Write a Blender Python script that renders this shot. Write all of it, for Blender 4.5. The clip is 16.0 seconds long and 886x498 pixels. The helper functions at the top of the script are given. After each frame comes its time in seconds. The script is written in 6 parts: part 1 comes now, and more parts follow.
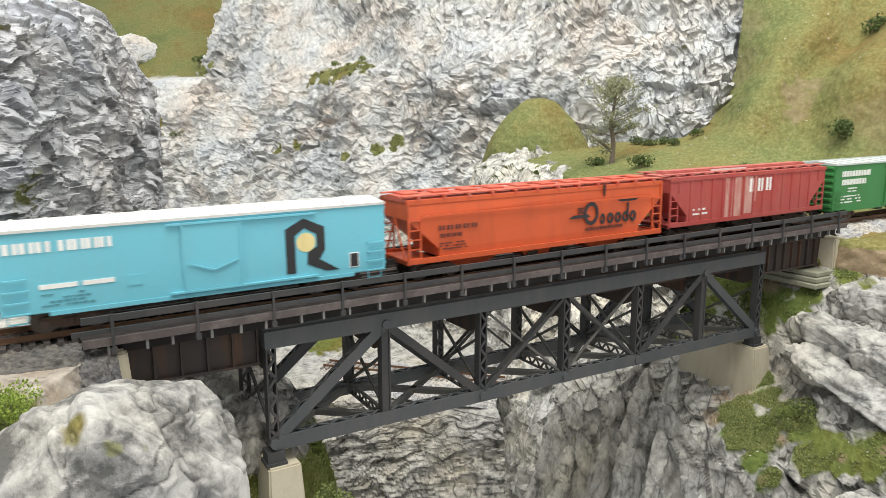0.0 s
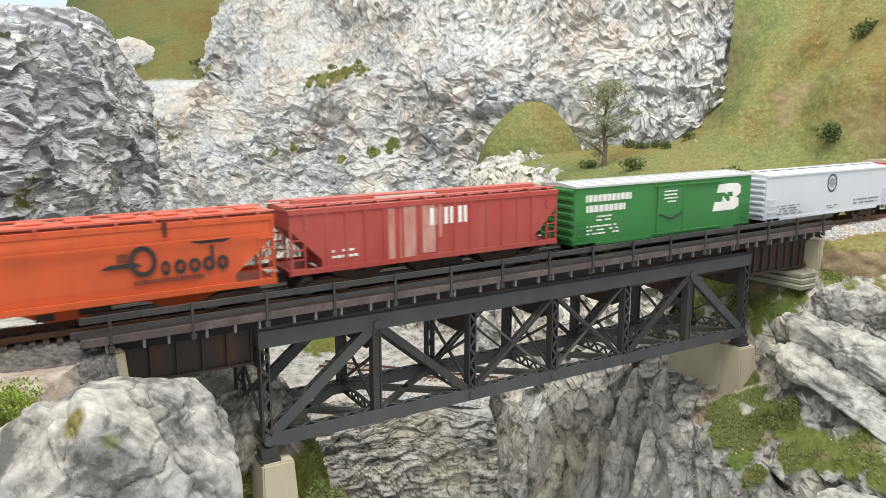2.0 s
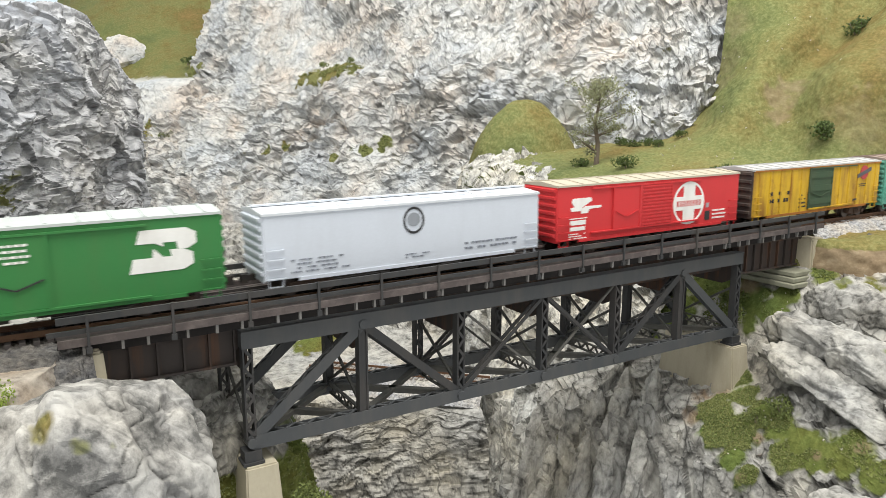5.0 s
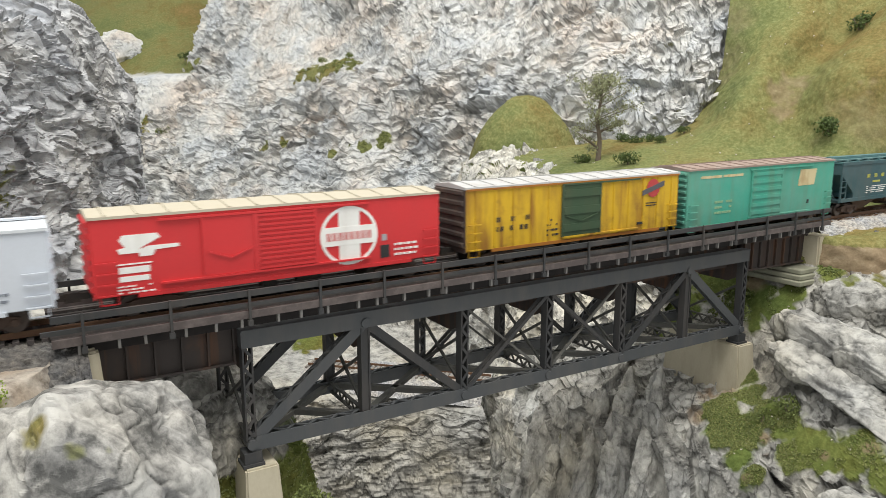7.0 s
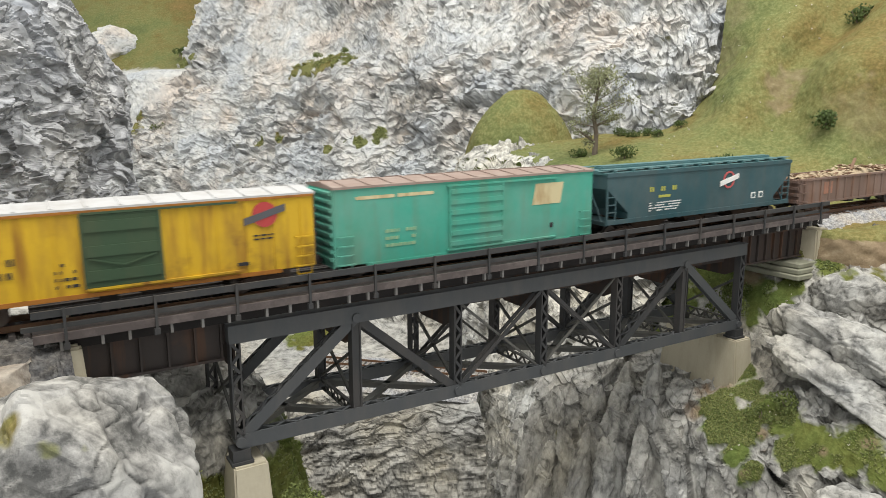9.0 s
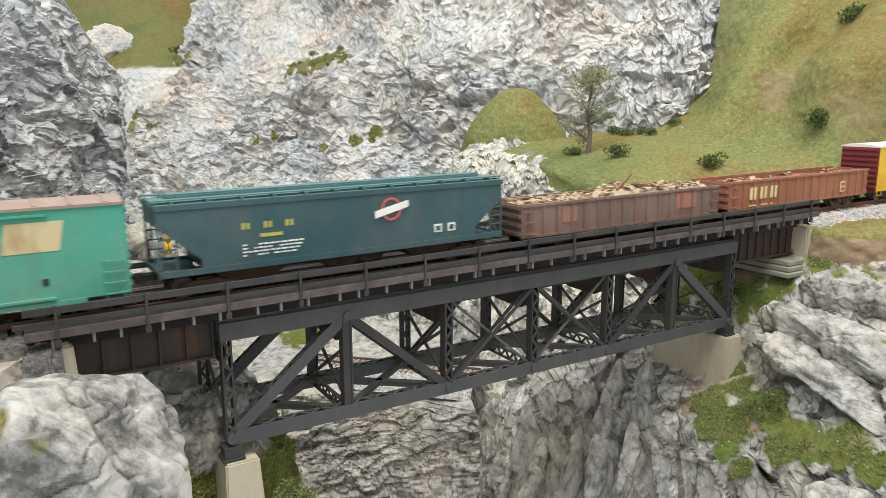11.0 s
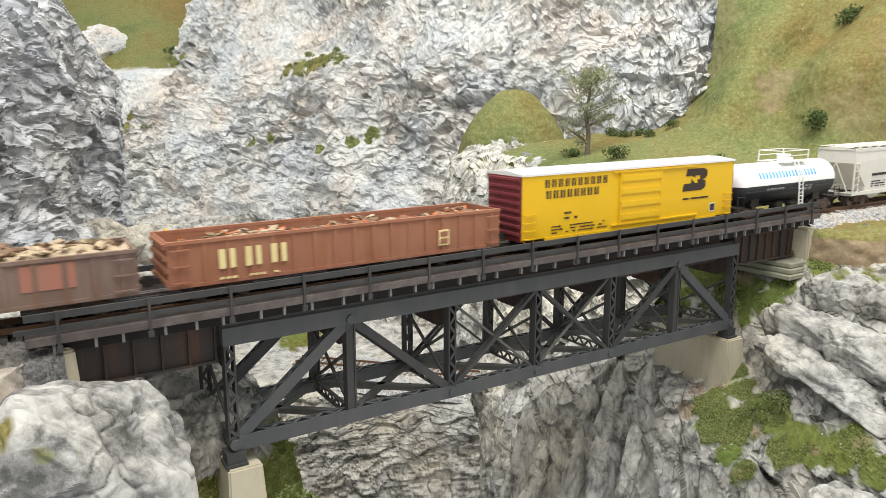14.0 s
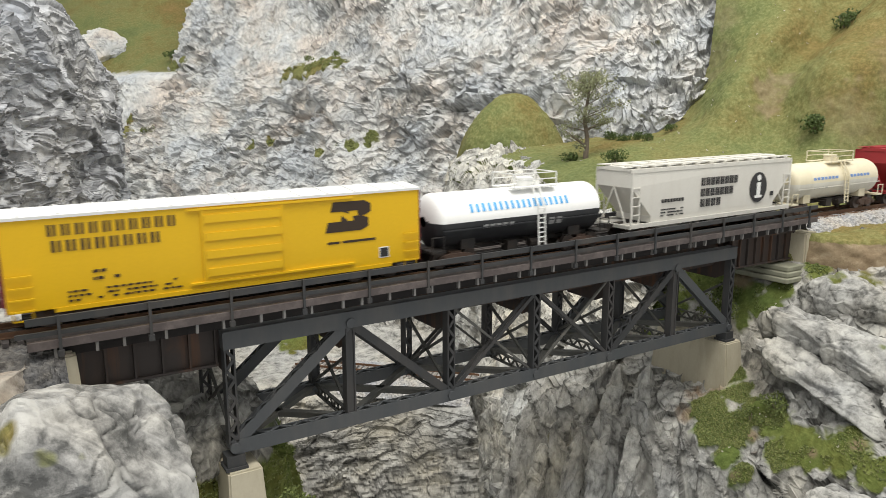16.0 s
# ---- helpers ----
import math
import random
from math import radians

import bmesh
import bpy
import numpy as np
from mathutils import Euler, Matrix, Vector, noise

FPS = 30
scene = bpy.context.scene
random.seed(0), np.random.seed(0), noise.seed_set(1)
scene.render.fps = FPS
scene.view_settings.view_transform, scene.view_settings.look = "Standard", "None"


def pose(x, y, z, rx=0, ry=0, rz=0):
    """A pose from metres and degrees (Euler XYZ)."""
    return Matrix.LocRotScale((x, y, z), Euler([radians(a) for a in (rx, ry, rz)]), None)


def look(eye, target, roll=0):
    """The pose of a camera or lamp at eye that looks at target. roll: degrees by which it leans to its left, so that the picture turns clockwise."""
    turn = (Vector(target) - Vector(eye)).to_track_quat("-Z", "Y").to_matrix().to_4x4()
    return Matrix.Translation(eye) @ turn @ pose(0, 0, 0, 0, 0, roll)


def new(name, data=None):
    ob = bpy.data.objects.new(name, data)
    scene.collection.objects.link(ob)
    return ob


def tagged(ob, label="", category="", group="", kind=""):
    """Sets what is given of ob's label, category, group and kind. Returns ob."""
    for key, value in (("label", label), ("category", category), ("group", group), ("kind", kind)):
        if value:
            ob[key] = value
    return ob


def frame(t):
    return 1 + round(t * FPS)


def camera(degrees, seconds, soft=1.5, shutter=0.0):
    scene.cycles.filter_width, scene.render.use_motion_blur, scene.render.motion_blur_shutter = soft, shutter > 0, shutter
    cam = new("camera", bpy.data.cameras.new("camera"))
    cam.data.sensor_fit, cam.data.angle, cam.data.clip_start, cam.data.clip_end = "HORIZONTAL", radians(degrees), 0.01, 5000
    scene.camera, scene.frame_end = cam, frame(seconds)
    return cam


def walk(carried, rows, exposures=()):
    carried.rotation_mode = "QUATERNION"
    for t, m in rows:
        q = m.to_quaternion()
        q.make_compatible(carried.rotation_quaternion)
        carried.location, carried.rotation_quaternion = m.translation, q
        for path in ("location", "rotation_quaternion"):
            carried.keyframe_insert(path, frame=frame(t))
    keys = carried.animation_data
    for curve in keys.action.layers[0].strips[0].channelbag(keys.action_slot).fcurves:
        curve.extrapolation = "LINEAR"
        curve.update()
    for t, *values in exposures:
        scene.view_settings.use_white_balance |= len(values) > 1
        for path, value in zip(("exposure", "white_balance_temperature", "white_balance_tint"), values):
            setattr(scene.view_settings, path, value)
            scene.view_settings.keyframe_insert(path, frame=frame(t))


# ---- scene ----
cam = camera(63.6, 16.0, 0.8, 0.4)
PATH = [
    (0, (-0.098, -0.365, 0.165), (0.896, 1.331, -0.203), 0.0),
    (0.5, (-0.099, -0.365, 0.166), (0.897, 1.33, -0.203), 0.1),
    (1, (-0.1, -0.368, 0.167), (0.895, 1.328, -0.201), 0.0),
    (1.5, (-0.099, -0.373, 0.167), (0.898, 1.322, -0.198), -0.0),
    (2, (-0.099, -0.376, 0.167), (0.9, 1.318, -0.196), -0.0),
    (2.5, (-0.099, -0.376, 0.167), (0.902, 1.317, -0.197), -0.0),
    (3, (-0.098, -0.377, 0.167), (0.905, 1.314, -0.196), -0.0),
    (3.5, (-0.095, -0.378, 0.166), (0.91, 1.313, -0.197), -0.0),
    (4, (-0.094, -0.376, 0.167), (0.913, 1.313, -0.197), 0.0),
    (6.5, (-0.09, -0.367, 0.163), (0.925, 1.316, -0.208), 0.1),
    (7, (-0.091, -0.364, 0.164), (0.925, 1.317, -0.21), 0.1),
    (7.5, (-0.092, -0.364, 0.163), (0.925, 1.316, -0.212), 0.0),
    (8, (-0.09, -0.363, 0.163), (0.929, 1.316, -0.215), -0.0),
    (8.5, (-0.087, -0.361, 0.162), (0.932, 1.318, -0.218), 0.0),
    (9, (-0.085, -0.36, 0.161), (0.935, 1.317, -0.222), -0.0),
    (11.5, (-0.083, -0.365, 0.162), (0.943, 1.307, -0.226), -0.0),
    (12, (-0.084, -0.365, 0.163), (0.945, 1.305, -0.224), 0.1),
    (12.5, (-0.089, -0.361, 0.163), (0.945, 1.307, -0.223), 0.1),
    (13, (-0.087, -0.358, 0.162), (0.95, 1.308, -0.223), 0.0),
    (13.5, (-0.086, -0.357, 0.162), (0.952, 1.309, -0.224), 0.0),
    (14, (-0.086, -0.359, 0.162), (0.953, 1.305, -0.223), -0.0),
    (14.5, (-0.085, -0.36, 0.163), (0.954, 1.306, -0.221), -0.0),
    (15, (-0.085, -0.358, 0.163), (0.954, 1.308, -0.218), 0.0),
    (15.5, (-0.086, -0.359, 0.163), (0.955, 1.306, -0.216), 0.1),
    (16, (-0.087, -0.361, 0.163), (0.955, 1.304, -0.214), 0.0),
]
walk(cam, [(t, look(eye, target, roll)) for t, eye, target, roll in PATH],
     exposures=[(0, -0.05), (4, -0.05), (6.5, -0.2), (9, -0.25), (11.5, -0.08), (12.5, -0.02), (14, 0.0), (15, 0.0), (15.5, -0.15), (16, -0.33)])

# ---------------------------------------------------------------- light
world = bpy.data.worlds.new("hall")
world.use_nodes = True
scene.world = world
world.node_tree.nodes["Background"].inputs[0].default_value = (0.98, 0.985, 0.95, 1)
world.node_tree.nodes["Background"].inputs[1].default_value = 0.95


def ceiling_lamp(x, y, z, sx, sy, power, target):
    d = bpy.data.lights.new("ceiling_light", "AREA")
    d.shape, d.size, d.size_y, d.energy, d.color = "RECTANGLE", sx, sy, power, (1.0, 0.975, 0.91)
    o = new("ceiling_light", d)
    o.matrix_world = look((x, y, z), target)
    return o


ceiling_lamp(-0.45, -0.55, 2.0, 1.8, 0.5, 48, (0.3, 0.2, 0))
ceiling_lamp(0.75, -0.35, 2.0, 1.8, 0.5, 36, (0.5, 0.3, 0))

# ---------------------------------------------------------------- numeric noise


def hash01(i, j, k, s):
    n = (i * 374761393 + j * 668265263 + k * 2147483647 + s * 1274126177) & 0xFFFFFFFF
    n = ((n ^ (n >> 13)) * 1274126177) & 0xFFFFFFFF
    n = ((n ^ (n >> 16)) * 2246822519) & 0xFFFFFFFF
    return ((n ^ (n >> 15)) & 0xFFFFFF) / float(0xFFFFFF)


def smooth_noise(p, s=0):
    """Value noise in -1..1 at the points p (n, 3)."""
    b = np.floor(p).astype(np.int64)
    f = p - b
    f = f * f * (3 - 2 * f)
    out = np.zeros(len(p))
    for dx in (0, 1):
        for dy in (0, 1):
            for dz in (0, 1):
                w = (f[:, 0] if dx else 1 - f[:, 0]) * (f[:, 1] if dy else 1 - f[:, 1]) * (f[:, 2] if dz else 1 - f[:, 2])
                out += w * hash01(b[:, 0] + dx, b[:, 1] + dy, b[:, 2] + dz, s)
    return out * 2 - 1


def fractal(p, octaves=4, s=0):
    out, amp = np.zeros(len(p)), 1.0
    for o in range(octaves):
        out += amp * smooth_noise(p * 2 ** o + o * 17.3, s + o)
        amp *= 0.5
    return out


def blocks(p, s=0, tilt=1.0):
    """Broken rock: every cell has its own height and its own slant. Also gives the distance to the cell's rim."""
    b = np.floor(p).astype(np.int64)
    best, second, win, off = np.full(len(p), 9.0), np.full(len(p), 9.0), b.copy(), np.zeros((len(p), 3))
    for dx in (-1, 0, 1):
        for dy in (-1, 0, 1):
            for dz in (-1, 0, 1):
                i, j, k = b[:, 0] + dx, b[:, 1] + dy, b[:, 2] + dz
                h = hash01(i, j, k, s) * 4096
                d = np.stack([p[:, 0] - i - h / 4096, p[:, 1] - j - (h * 37.0) % 1.0, p[:, 2] - k - (h * 11.0) % 1.0], 1)
                q = (d * d).sum(1)
                near = q < best
                second = np.where(near, best, np.minimum(second, q))
                best = np.where(near, q, best)
                win[near] = b[near] + (dx, dy, dz)
                off[near] = d[near]
    i, j, k = win.T
    val = hash01(i, j, k, s + 3) * 2 - 1
    for c in range(3):
        val = val + tilt * off[:, c] * (hash01(i, j, k, s + 4 + c) * 2 - 1)
    return val, np.sqrt(second) - np.sqrt(best)


# ---------------------------------------------------------------- materials
def shader(name):
    m = bpy.data.materials.new(name)
    m.use_nodes = True
    return m, m.node_tree.nodes, m.node_tree.links, m.node_tree.nodes["Principled BSDF"]


def add_noise(n, l, scale, detail=4, rough=0.6, coord="Object", stretch=(1, 1, 1)):
    tc, mp, nz = n.new("ShaderNodeTexCoord"), n.new("ShaderNodeMapping"), n.new("ShaderNodeTexNoise")
    mp.inputs["Scale"].default_value = stretch
    nz.inputs["Scale"].default_value, nz.inputs["Detail"].default_value, nz.inputs["Roughness"].default_value = scale, detail, rough
    l.new(tc.outputs[coord], mp.inputs[0]), l.new(mp.outputs[0], nz.inputs["Vector"])
    return nz.outputs["Fac"]


def ramp(n, l, fac, stops):
    r = n.new("ShaderNodeValToRGB")
    e = r.color_ramp.elements
    while len(e) < len(stops):
        e.new(0.5)
    for el, (pos, col) in zip(e, stops):
        el.position, el.color = pos, (*col, 1)
    l.new(fac, r.inputs[0])
    return r.outputs[0]


def blend(n, l, fac, a, b, mode="MIX"):
    x = n.new("ShaderNodeMix")
    x.data_type, x.blend_type = "RGBA", mode
    for sock, v in ((x.inputs[0], fac), (x.inputs[6], a), (x.inputs[7], b)):
        if isinstance(v, (int, float)):
            sock.default_value = v
        elif isinstance(v, tuple):
            sock.default_value = (*v, 1)
        else:
            l.new(v, sock)
    return x.outputs[2]


def bump(n, l, height, bsdf, strength=0.5, distance=0.001):
    b = n.new("ShaderNodeBump")
    b.inputs["Strength"].default_value, b.inputs["Distance"].default_value = strength, distance
    l.new(height, b.inputs["Height"]), l.new(b.outputs[0], bsdf.inputs["Normal"])


def paint(name, col, rough=0.5, dirt=0.25, dirt_col=(0.10, 0.08, 0.06), metal=0.0, scale=90, streak=True, rust=0.0, fade=0.0):
    """Painted plastic with grime in streaks and blotches."""
    m, n, l, b = shader(name)
    f1 = add_noise(n, l, scale, 5, 0.65, stretch=(1, 1, 0.25) if streak else (1, 1, 1))
    f2 = add_noise(n, l, scale * 9, 3, 0.6)
    c = blend(n, l, f2, tuple(0.93 * v for v in col), tuple(min(1, 1.06 * v) for v in col))
    g = ramp(n, l, f1, [(0.45, (0, 0, 0)), (0.75, (dirt,) * 3)])
    c = blend(n, l, g, c, dirt_col)
    if fade:
        chalk = add_noise(n, l, 26, 4, 0.6)
        c = blend(n, l, ramp(n, l, chalk, [(0.42, (0, 0, 0)), (0.72, (fade,) * 3)]), c, tuple(0.45 * v + 0.22 for v in col))
    if rust:
        run = add_noise(n, l, 150, 4, 0.6, stretch=(1, 1, 0.09))
        spot = add_noise(n, l, 34, 5, 0.7)
        c = blend(n, l, ramp(n, l, run, [(0.50, (0, 0, 0)), (0.68, (rust,) * 3)]), c, (0.21, 0.075, 0.018))
        c = blend(n, l, ramp(n, l, spot, [(0.56, (0, 0, 0)), (0.70, (rust * 0.8,) * 3)]), c, (0.13, 0.055, 0.022))
    l.new(c, b.inputs["Base Color"])
    b.inputs["Metallic"].default_value = metal
    b.inputs["Specular IOR Level"].default_value = 0.35
    l.new(ramp(n, l, f1, [(0.3, (rough,) * 3), (0.8, (min(1, rough + 0.2),) * 3)]), b.inputs["Roughness"])
    return m


def rock_material(name, pale, mid, dark, warm, wash_shade=0.6, scale=1.0, stretch=(1, 1, 1), moss=(1, 1, 1), cool=(0.86, 0.93, 1.04), spread=1.0):
    """Cast plaster rock: pale high spots, joints dark from wash and painted shade, warm and blue tints; grass where the
    mesh says so.
    """
    m, n, l, b = shader(name)
    big = add_noise(n, l, 9 * scale, 4, 0.6)
    fine = add_noise(n, l, 90 * scale, 6, 0.7, stretch=stretch)
    grit = add_noise(n, l, 420 * scale, 4, 0.7)
    c = ramp(n, l, fine, [(0.49 - 0.21 * spread, dark), (0.49 - 0.04 * spread, mid), (0.49 + 0.13 * spread, pale), (0.49 + 0.31 * spread, tuple(min(1, v * 1.12) for v in pale))])
    tint = ramp(n, l, big, [(0.35, cool), (0.5, (1, 1, 1)), (0.66, warm)])
    c = blend(n, l, 0.8, c, tint, "MULTIPLY")
    # tone follows chip height: low chips darker and cooler, raised ones lighter
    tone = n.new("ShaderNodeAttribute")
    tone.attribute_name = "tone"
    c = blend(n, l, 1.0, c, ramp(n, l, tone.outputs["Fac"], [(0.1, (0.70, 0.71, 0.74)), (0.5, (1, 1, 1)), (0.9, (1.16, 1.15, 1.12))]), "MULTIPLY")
    # joints: ink wash, and the shade of the gaps put into the colour
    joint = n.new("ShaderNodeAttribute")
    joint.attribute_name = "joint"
    c = blend(n, l, joint.outputs["Fac"], c, tuple(v * (1 - wash_shade) for v in mid))
    tuft = add_noise(n, l, 260, 5, 0.7)
    turf = add_noise(n, l, 6, 6, 0.7)
    g = ramp(n, l, tuft, [(0.22, (0.088, 0.092, 0.034)), (0.5, (0.158, 0.158, 0.064)), (0.78, (0.27, 0.262, 0.13))])
    earth = ramp(n, l, turf, [(0.30, (0.62, 0.78, 0.70)), (0.43, (0.92, 1.02, 0.90)), (0.52, (1.08, 1.04, 0.92)), (0.60, (1.0, 0.82, 0.66)), (0.72, (1.30, 0.90, 0.80))])
    g = blend(n, l, 0.95, g, earth, "MULTIPLY")
    g = blend(n, l, 1.0, g, moss, "MULTIPLY")
    at = n.new("ShaderNodeAttribute")
    at.attribute_name = "grass"
    mx = n.new("ShaderNodeMath")
    mx.operation = "ADD"
    l.new(at.outputs["Fac"], mx.inputs[0]), l.new(ramp(n, l, fine, [(0.3, (0.0,) * 3), (0.7, (0.4,) * 3)]), mx.inputs[1])
    msk = ramp(n, l, mx.outputs[0], [(0.5, (0, 0, 0)), (0.85, (1, 1, 1))])
    so = n.new("ShaderNodeAttribute")
    so.attribute_name = "soil"
    mud = ramp(n, l, fine, [(0.3, (0.14, 0.095, 0.062)), (0.55, (0.25, 0.185, 0.125)), (0.8, (0.37, 0.31, 0.22))])
    c = blend(n, l, so.outputs["Fac"], blend(n, l, msk, c, g), mud)
    l.new(c, b.inputs["Base Color"])
    b.inputs["Roughness"].default_value = 0.88
    b.inputs["Specular IOR Level"].default_value = 0.2
    h = blend(n, l, 0.45, fine, grit)
    bump(n, l, h, b, 0.8, 0.0016)
    return m


ROCK_PALE = rock_material("white plaster rock", (0.62, 0.617, 0.595), (0.535, 0.535, 0.525), (0.28, 0.28, 0.29), (1.08, 0.95, 0.86), stretch=(1, 1, 1.3), cool=(0.90, 0.95, 1.03))
ROCK_GREY = rock_material("grey plaster rock", (0.54, 0.545, 0.56), (0.42, 0.425, 0.44), (0.20, 0.205, 0.215), (1.02, 0.99, 0.94), stretch=(0.7, 0.7, 1.6), cool=(0.90, 0.95, 1.03))
# gorge rock: joints go darker, crevice shade painted in along with the wash
ROCK_GORGE = rock_material("gorge rock", (0.43, 0.418, 0.385), (0.30, 0.292, 0.27), (0.11, 0.108, 0.10), (1.06, 1.0, 0.88), stretch=(1, 1, 0.7), moss=(0.62, 0.76, 0.52), wash_shade=0.75, cool=(0.94, 0.97, 1.02), spread=0.75)
ROCK_EDGE = rock_material("grey-white gorge rock", (0.64, 0.625, 0.575), (0.49, 0.48, 0.445), (0.19, 0.187, 0.175), (1.06, 1.0, 0.88), stretch=(1, 1, 0.7), moss=(0.85, 0.95, 0.75), cool=(0.94, 0.97, 1.02), spread=0.65)
ROCK_BOULDER = rock_material("pale boulder rock", (0.37, 0.365, 0.35), (0.24, 0.236, 0.228), (0.10, 0.10, 0.097), (1.10, 1.0, 0.82), scale=0.55, wash_shade=0.8, cool=(0.90, 0.95, 1.04), spread=0.5)

# ---------------------------------------------------------------- building helpers
def mesh_object(name, bm, mat, parent=None, smooth=False):
    me = bpy.data.meshes.new(name)
    bm.normal_update()
    bm.to_mesh(me)
    bm.free()
    if mat:
        me.materials.append(mat)
    if smooth:
        me.shade_smooth()
    ob = new(name, me)
    if parent:
        ob.parent = parent
    return ob


def part(name, bm, mat, parent, label="", smooth=False):
    return tagged(mesh_object(name, bm, mat, parent, smooth), label)


def box(bm, x0, x1, y0, y1, z0, z1, m=None):
    r = bmesh.ops.create_cube(bm, size=1, matrix=Matrix.Translation(((x0 + x1) / 2, (y0 + y1) / 2, (z0 + z1) / 2)) @ Matrix.Diagonal((x1 - x0, y1 - y0, z1 - z0, 1)))
    if m:
        bmesh.ops.transform(bm, matrix=m, verts=r["verts"])
    return r["verts"]


def beam(bm, a, b, w, h, up=(0, 0, 1)):
    """A bar of width w and height h from a to b."""
    a, b = Vector(a), Vector(b)
    d = (b - a)
    x = d.normalized()
    y = Vector(up).cross(x)
    y = y.normalized() if y.length > 1e-5 else Vector((0, 1, 0))
    z = x.cross(y)
    m = Matrix((x, y, z)).transposed().to_4x4()
    m.translation = (a + b) / 2
    bmesh.ops.create_cube(bm, size=1, matrix=m @ Matrix.Diagonal((d.length, w, h, 1)))


def rod(bm, a, b, r, seg=8, r2=None):
    a, b = Vector(a), Vector(b)
    d = b - a
    m = d.to_track_quat("Z", "Y").to_matrix().to_4x4()
    m.translation = (a + b) / 2
    return bmesh.ops.create_cone(bm, cap_ends=True, segments=seg, radius1=r, radius2=r if r2 is None else r2, depth=d.length, matrix=m)["verts"]


def prism(bm, pts, y0, y1):
    """A plate with the outline pts (x, z), from y0 to y1."""
    a = [bm.verts.new((x, y0, z)) for x, z in pts]
    b = [bm.verts.new((x, y1, z)) for x, z in pts]
    n = len(pts)
    fs = [bm.faces.new(a), bm.faces.new(b[::-1])]
    for i in range(n):
        fs.append(bm.faces.new((a[i], b[i], b[(i + 1) % n], a[(i + 1) % n])))
    bmesh.ops.recalc_face_normals(bm, faces=fs)


def spline(net, t, axis):
    """Catmull-Rom along one axis of a control net."""
    net = np.moveaxis(np.asarray(net, float), axis, 0)
    k = len(net)
    u = np.clip(t, 0, 1) * (k - 1)
    i = np.minimum(u.astype(int), k - 2)
    f = (u - i).reshape(-1, *([1] * (net.ndim - 1)))
    p0, p1, p2, p3 = net[np.maximum(i - 1, 0)], net[i], net[i + 1], net[np.minimum(i + 2, k - 1)]
    v = 0.5 * (2 * p1 + (p2 - p0) * f + (2 * p0 - 5 * p1 + 4 * p2 - p3) * f * f + (3 * p1 - p0 - 3 * p2 + p3) * f ** 3)
    return np.moveaxis(v, 0, axis)


def sheet(name, net, nu, nv, mat, relief, grass=None, smooth=False, soil=None):
    """Terrain: a net of control points (rows, columns), drawn smooth and broken up along its normal.
    relief(p, nrm) gives the offset and the joints; grass(p, nrm) the turf in 0..1."""
    g = spline(net, np.linspace(0, 1, nv), 0)
    g = spline(g, np.linspace(0, 1, nu), 1)
    du, dv = np.gradient(g, axis=1), np.gradient(g, axis=0)
    nrm = np.cross(du, dv)
    nrm /= np.linalg.norm(nrm, axis=2, keepdims=True) + 1e-12
    p, q = g.reshape(-1, 3), nrm.reshape(-1, 3)
    off, joint, tone = relief(p, q)
    p = p + q * off[:, None]
    v = p.reshape(nv, nu, 3)
    n2 = np.cross(np.gradient(v, axis=1), np.gradient(v, axis=0)).reshape(-1, 3)
    n2 /= np.linalg.norm(n2, axis=1, keepdims=True) + 1e-12
    gr = grass(p, q, n2) if grass else np.zeros(len(p))
    idx = np.arange(nu * nv).reshape(nv, nu)
    faces = np.stack([idx[:-1, :-1], idx[:-1, 1:], idx[1:, 1:], idx[1:, :-1]], 2).reshape(-1, 4)
    me = bpy.data.meshes.new(name)
    me.from_pydata(p.tolist(), [], faces.tolist())
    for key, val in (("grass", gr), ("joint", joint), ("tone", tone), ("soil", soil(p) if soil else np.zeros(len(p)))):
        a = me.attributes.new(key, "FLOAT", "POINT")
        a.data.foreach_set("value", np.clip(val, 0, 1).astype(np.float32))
    me.materials.append(mat)
    if smooth:
        me.shade_smooth()
    me.update()
    return new(name, me)


def ease(r, w):
    f = np.clip(r / w, 0, 1)
    return f * f * (3 - 2 * f)


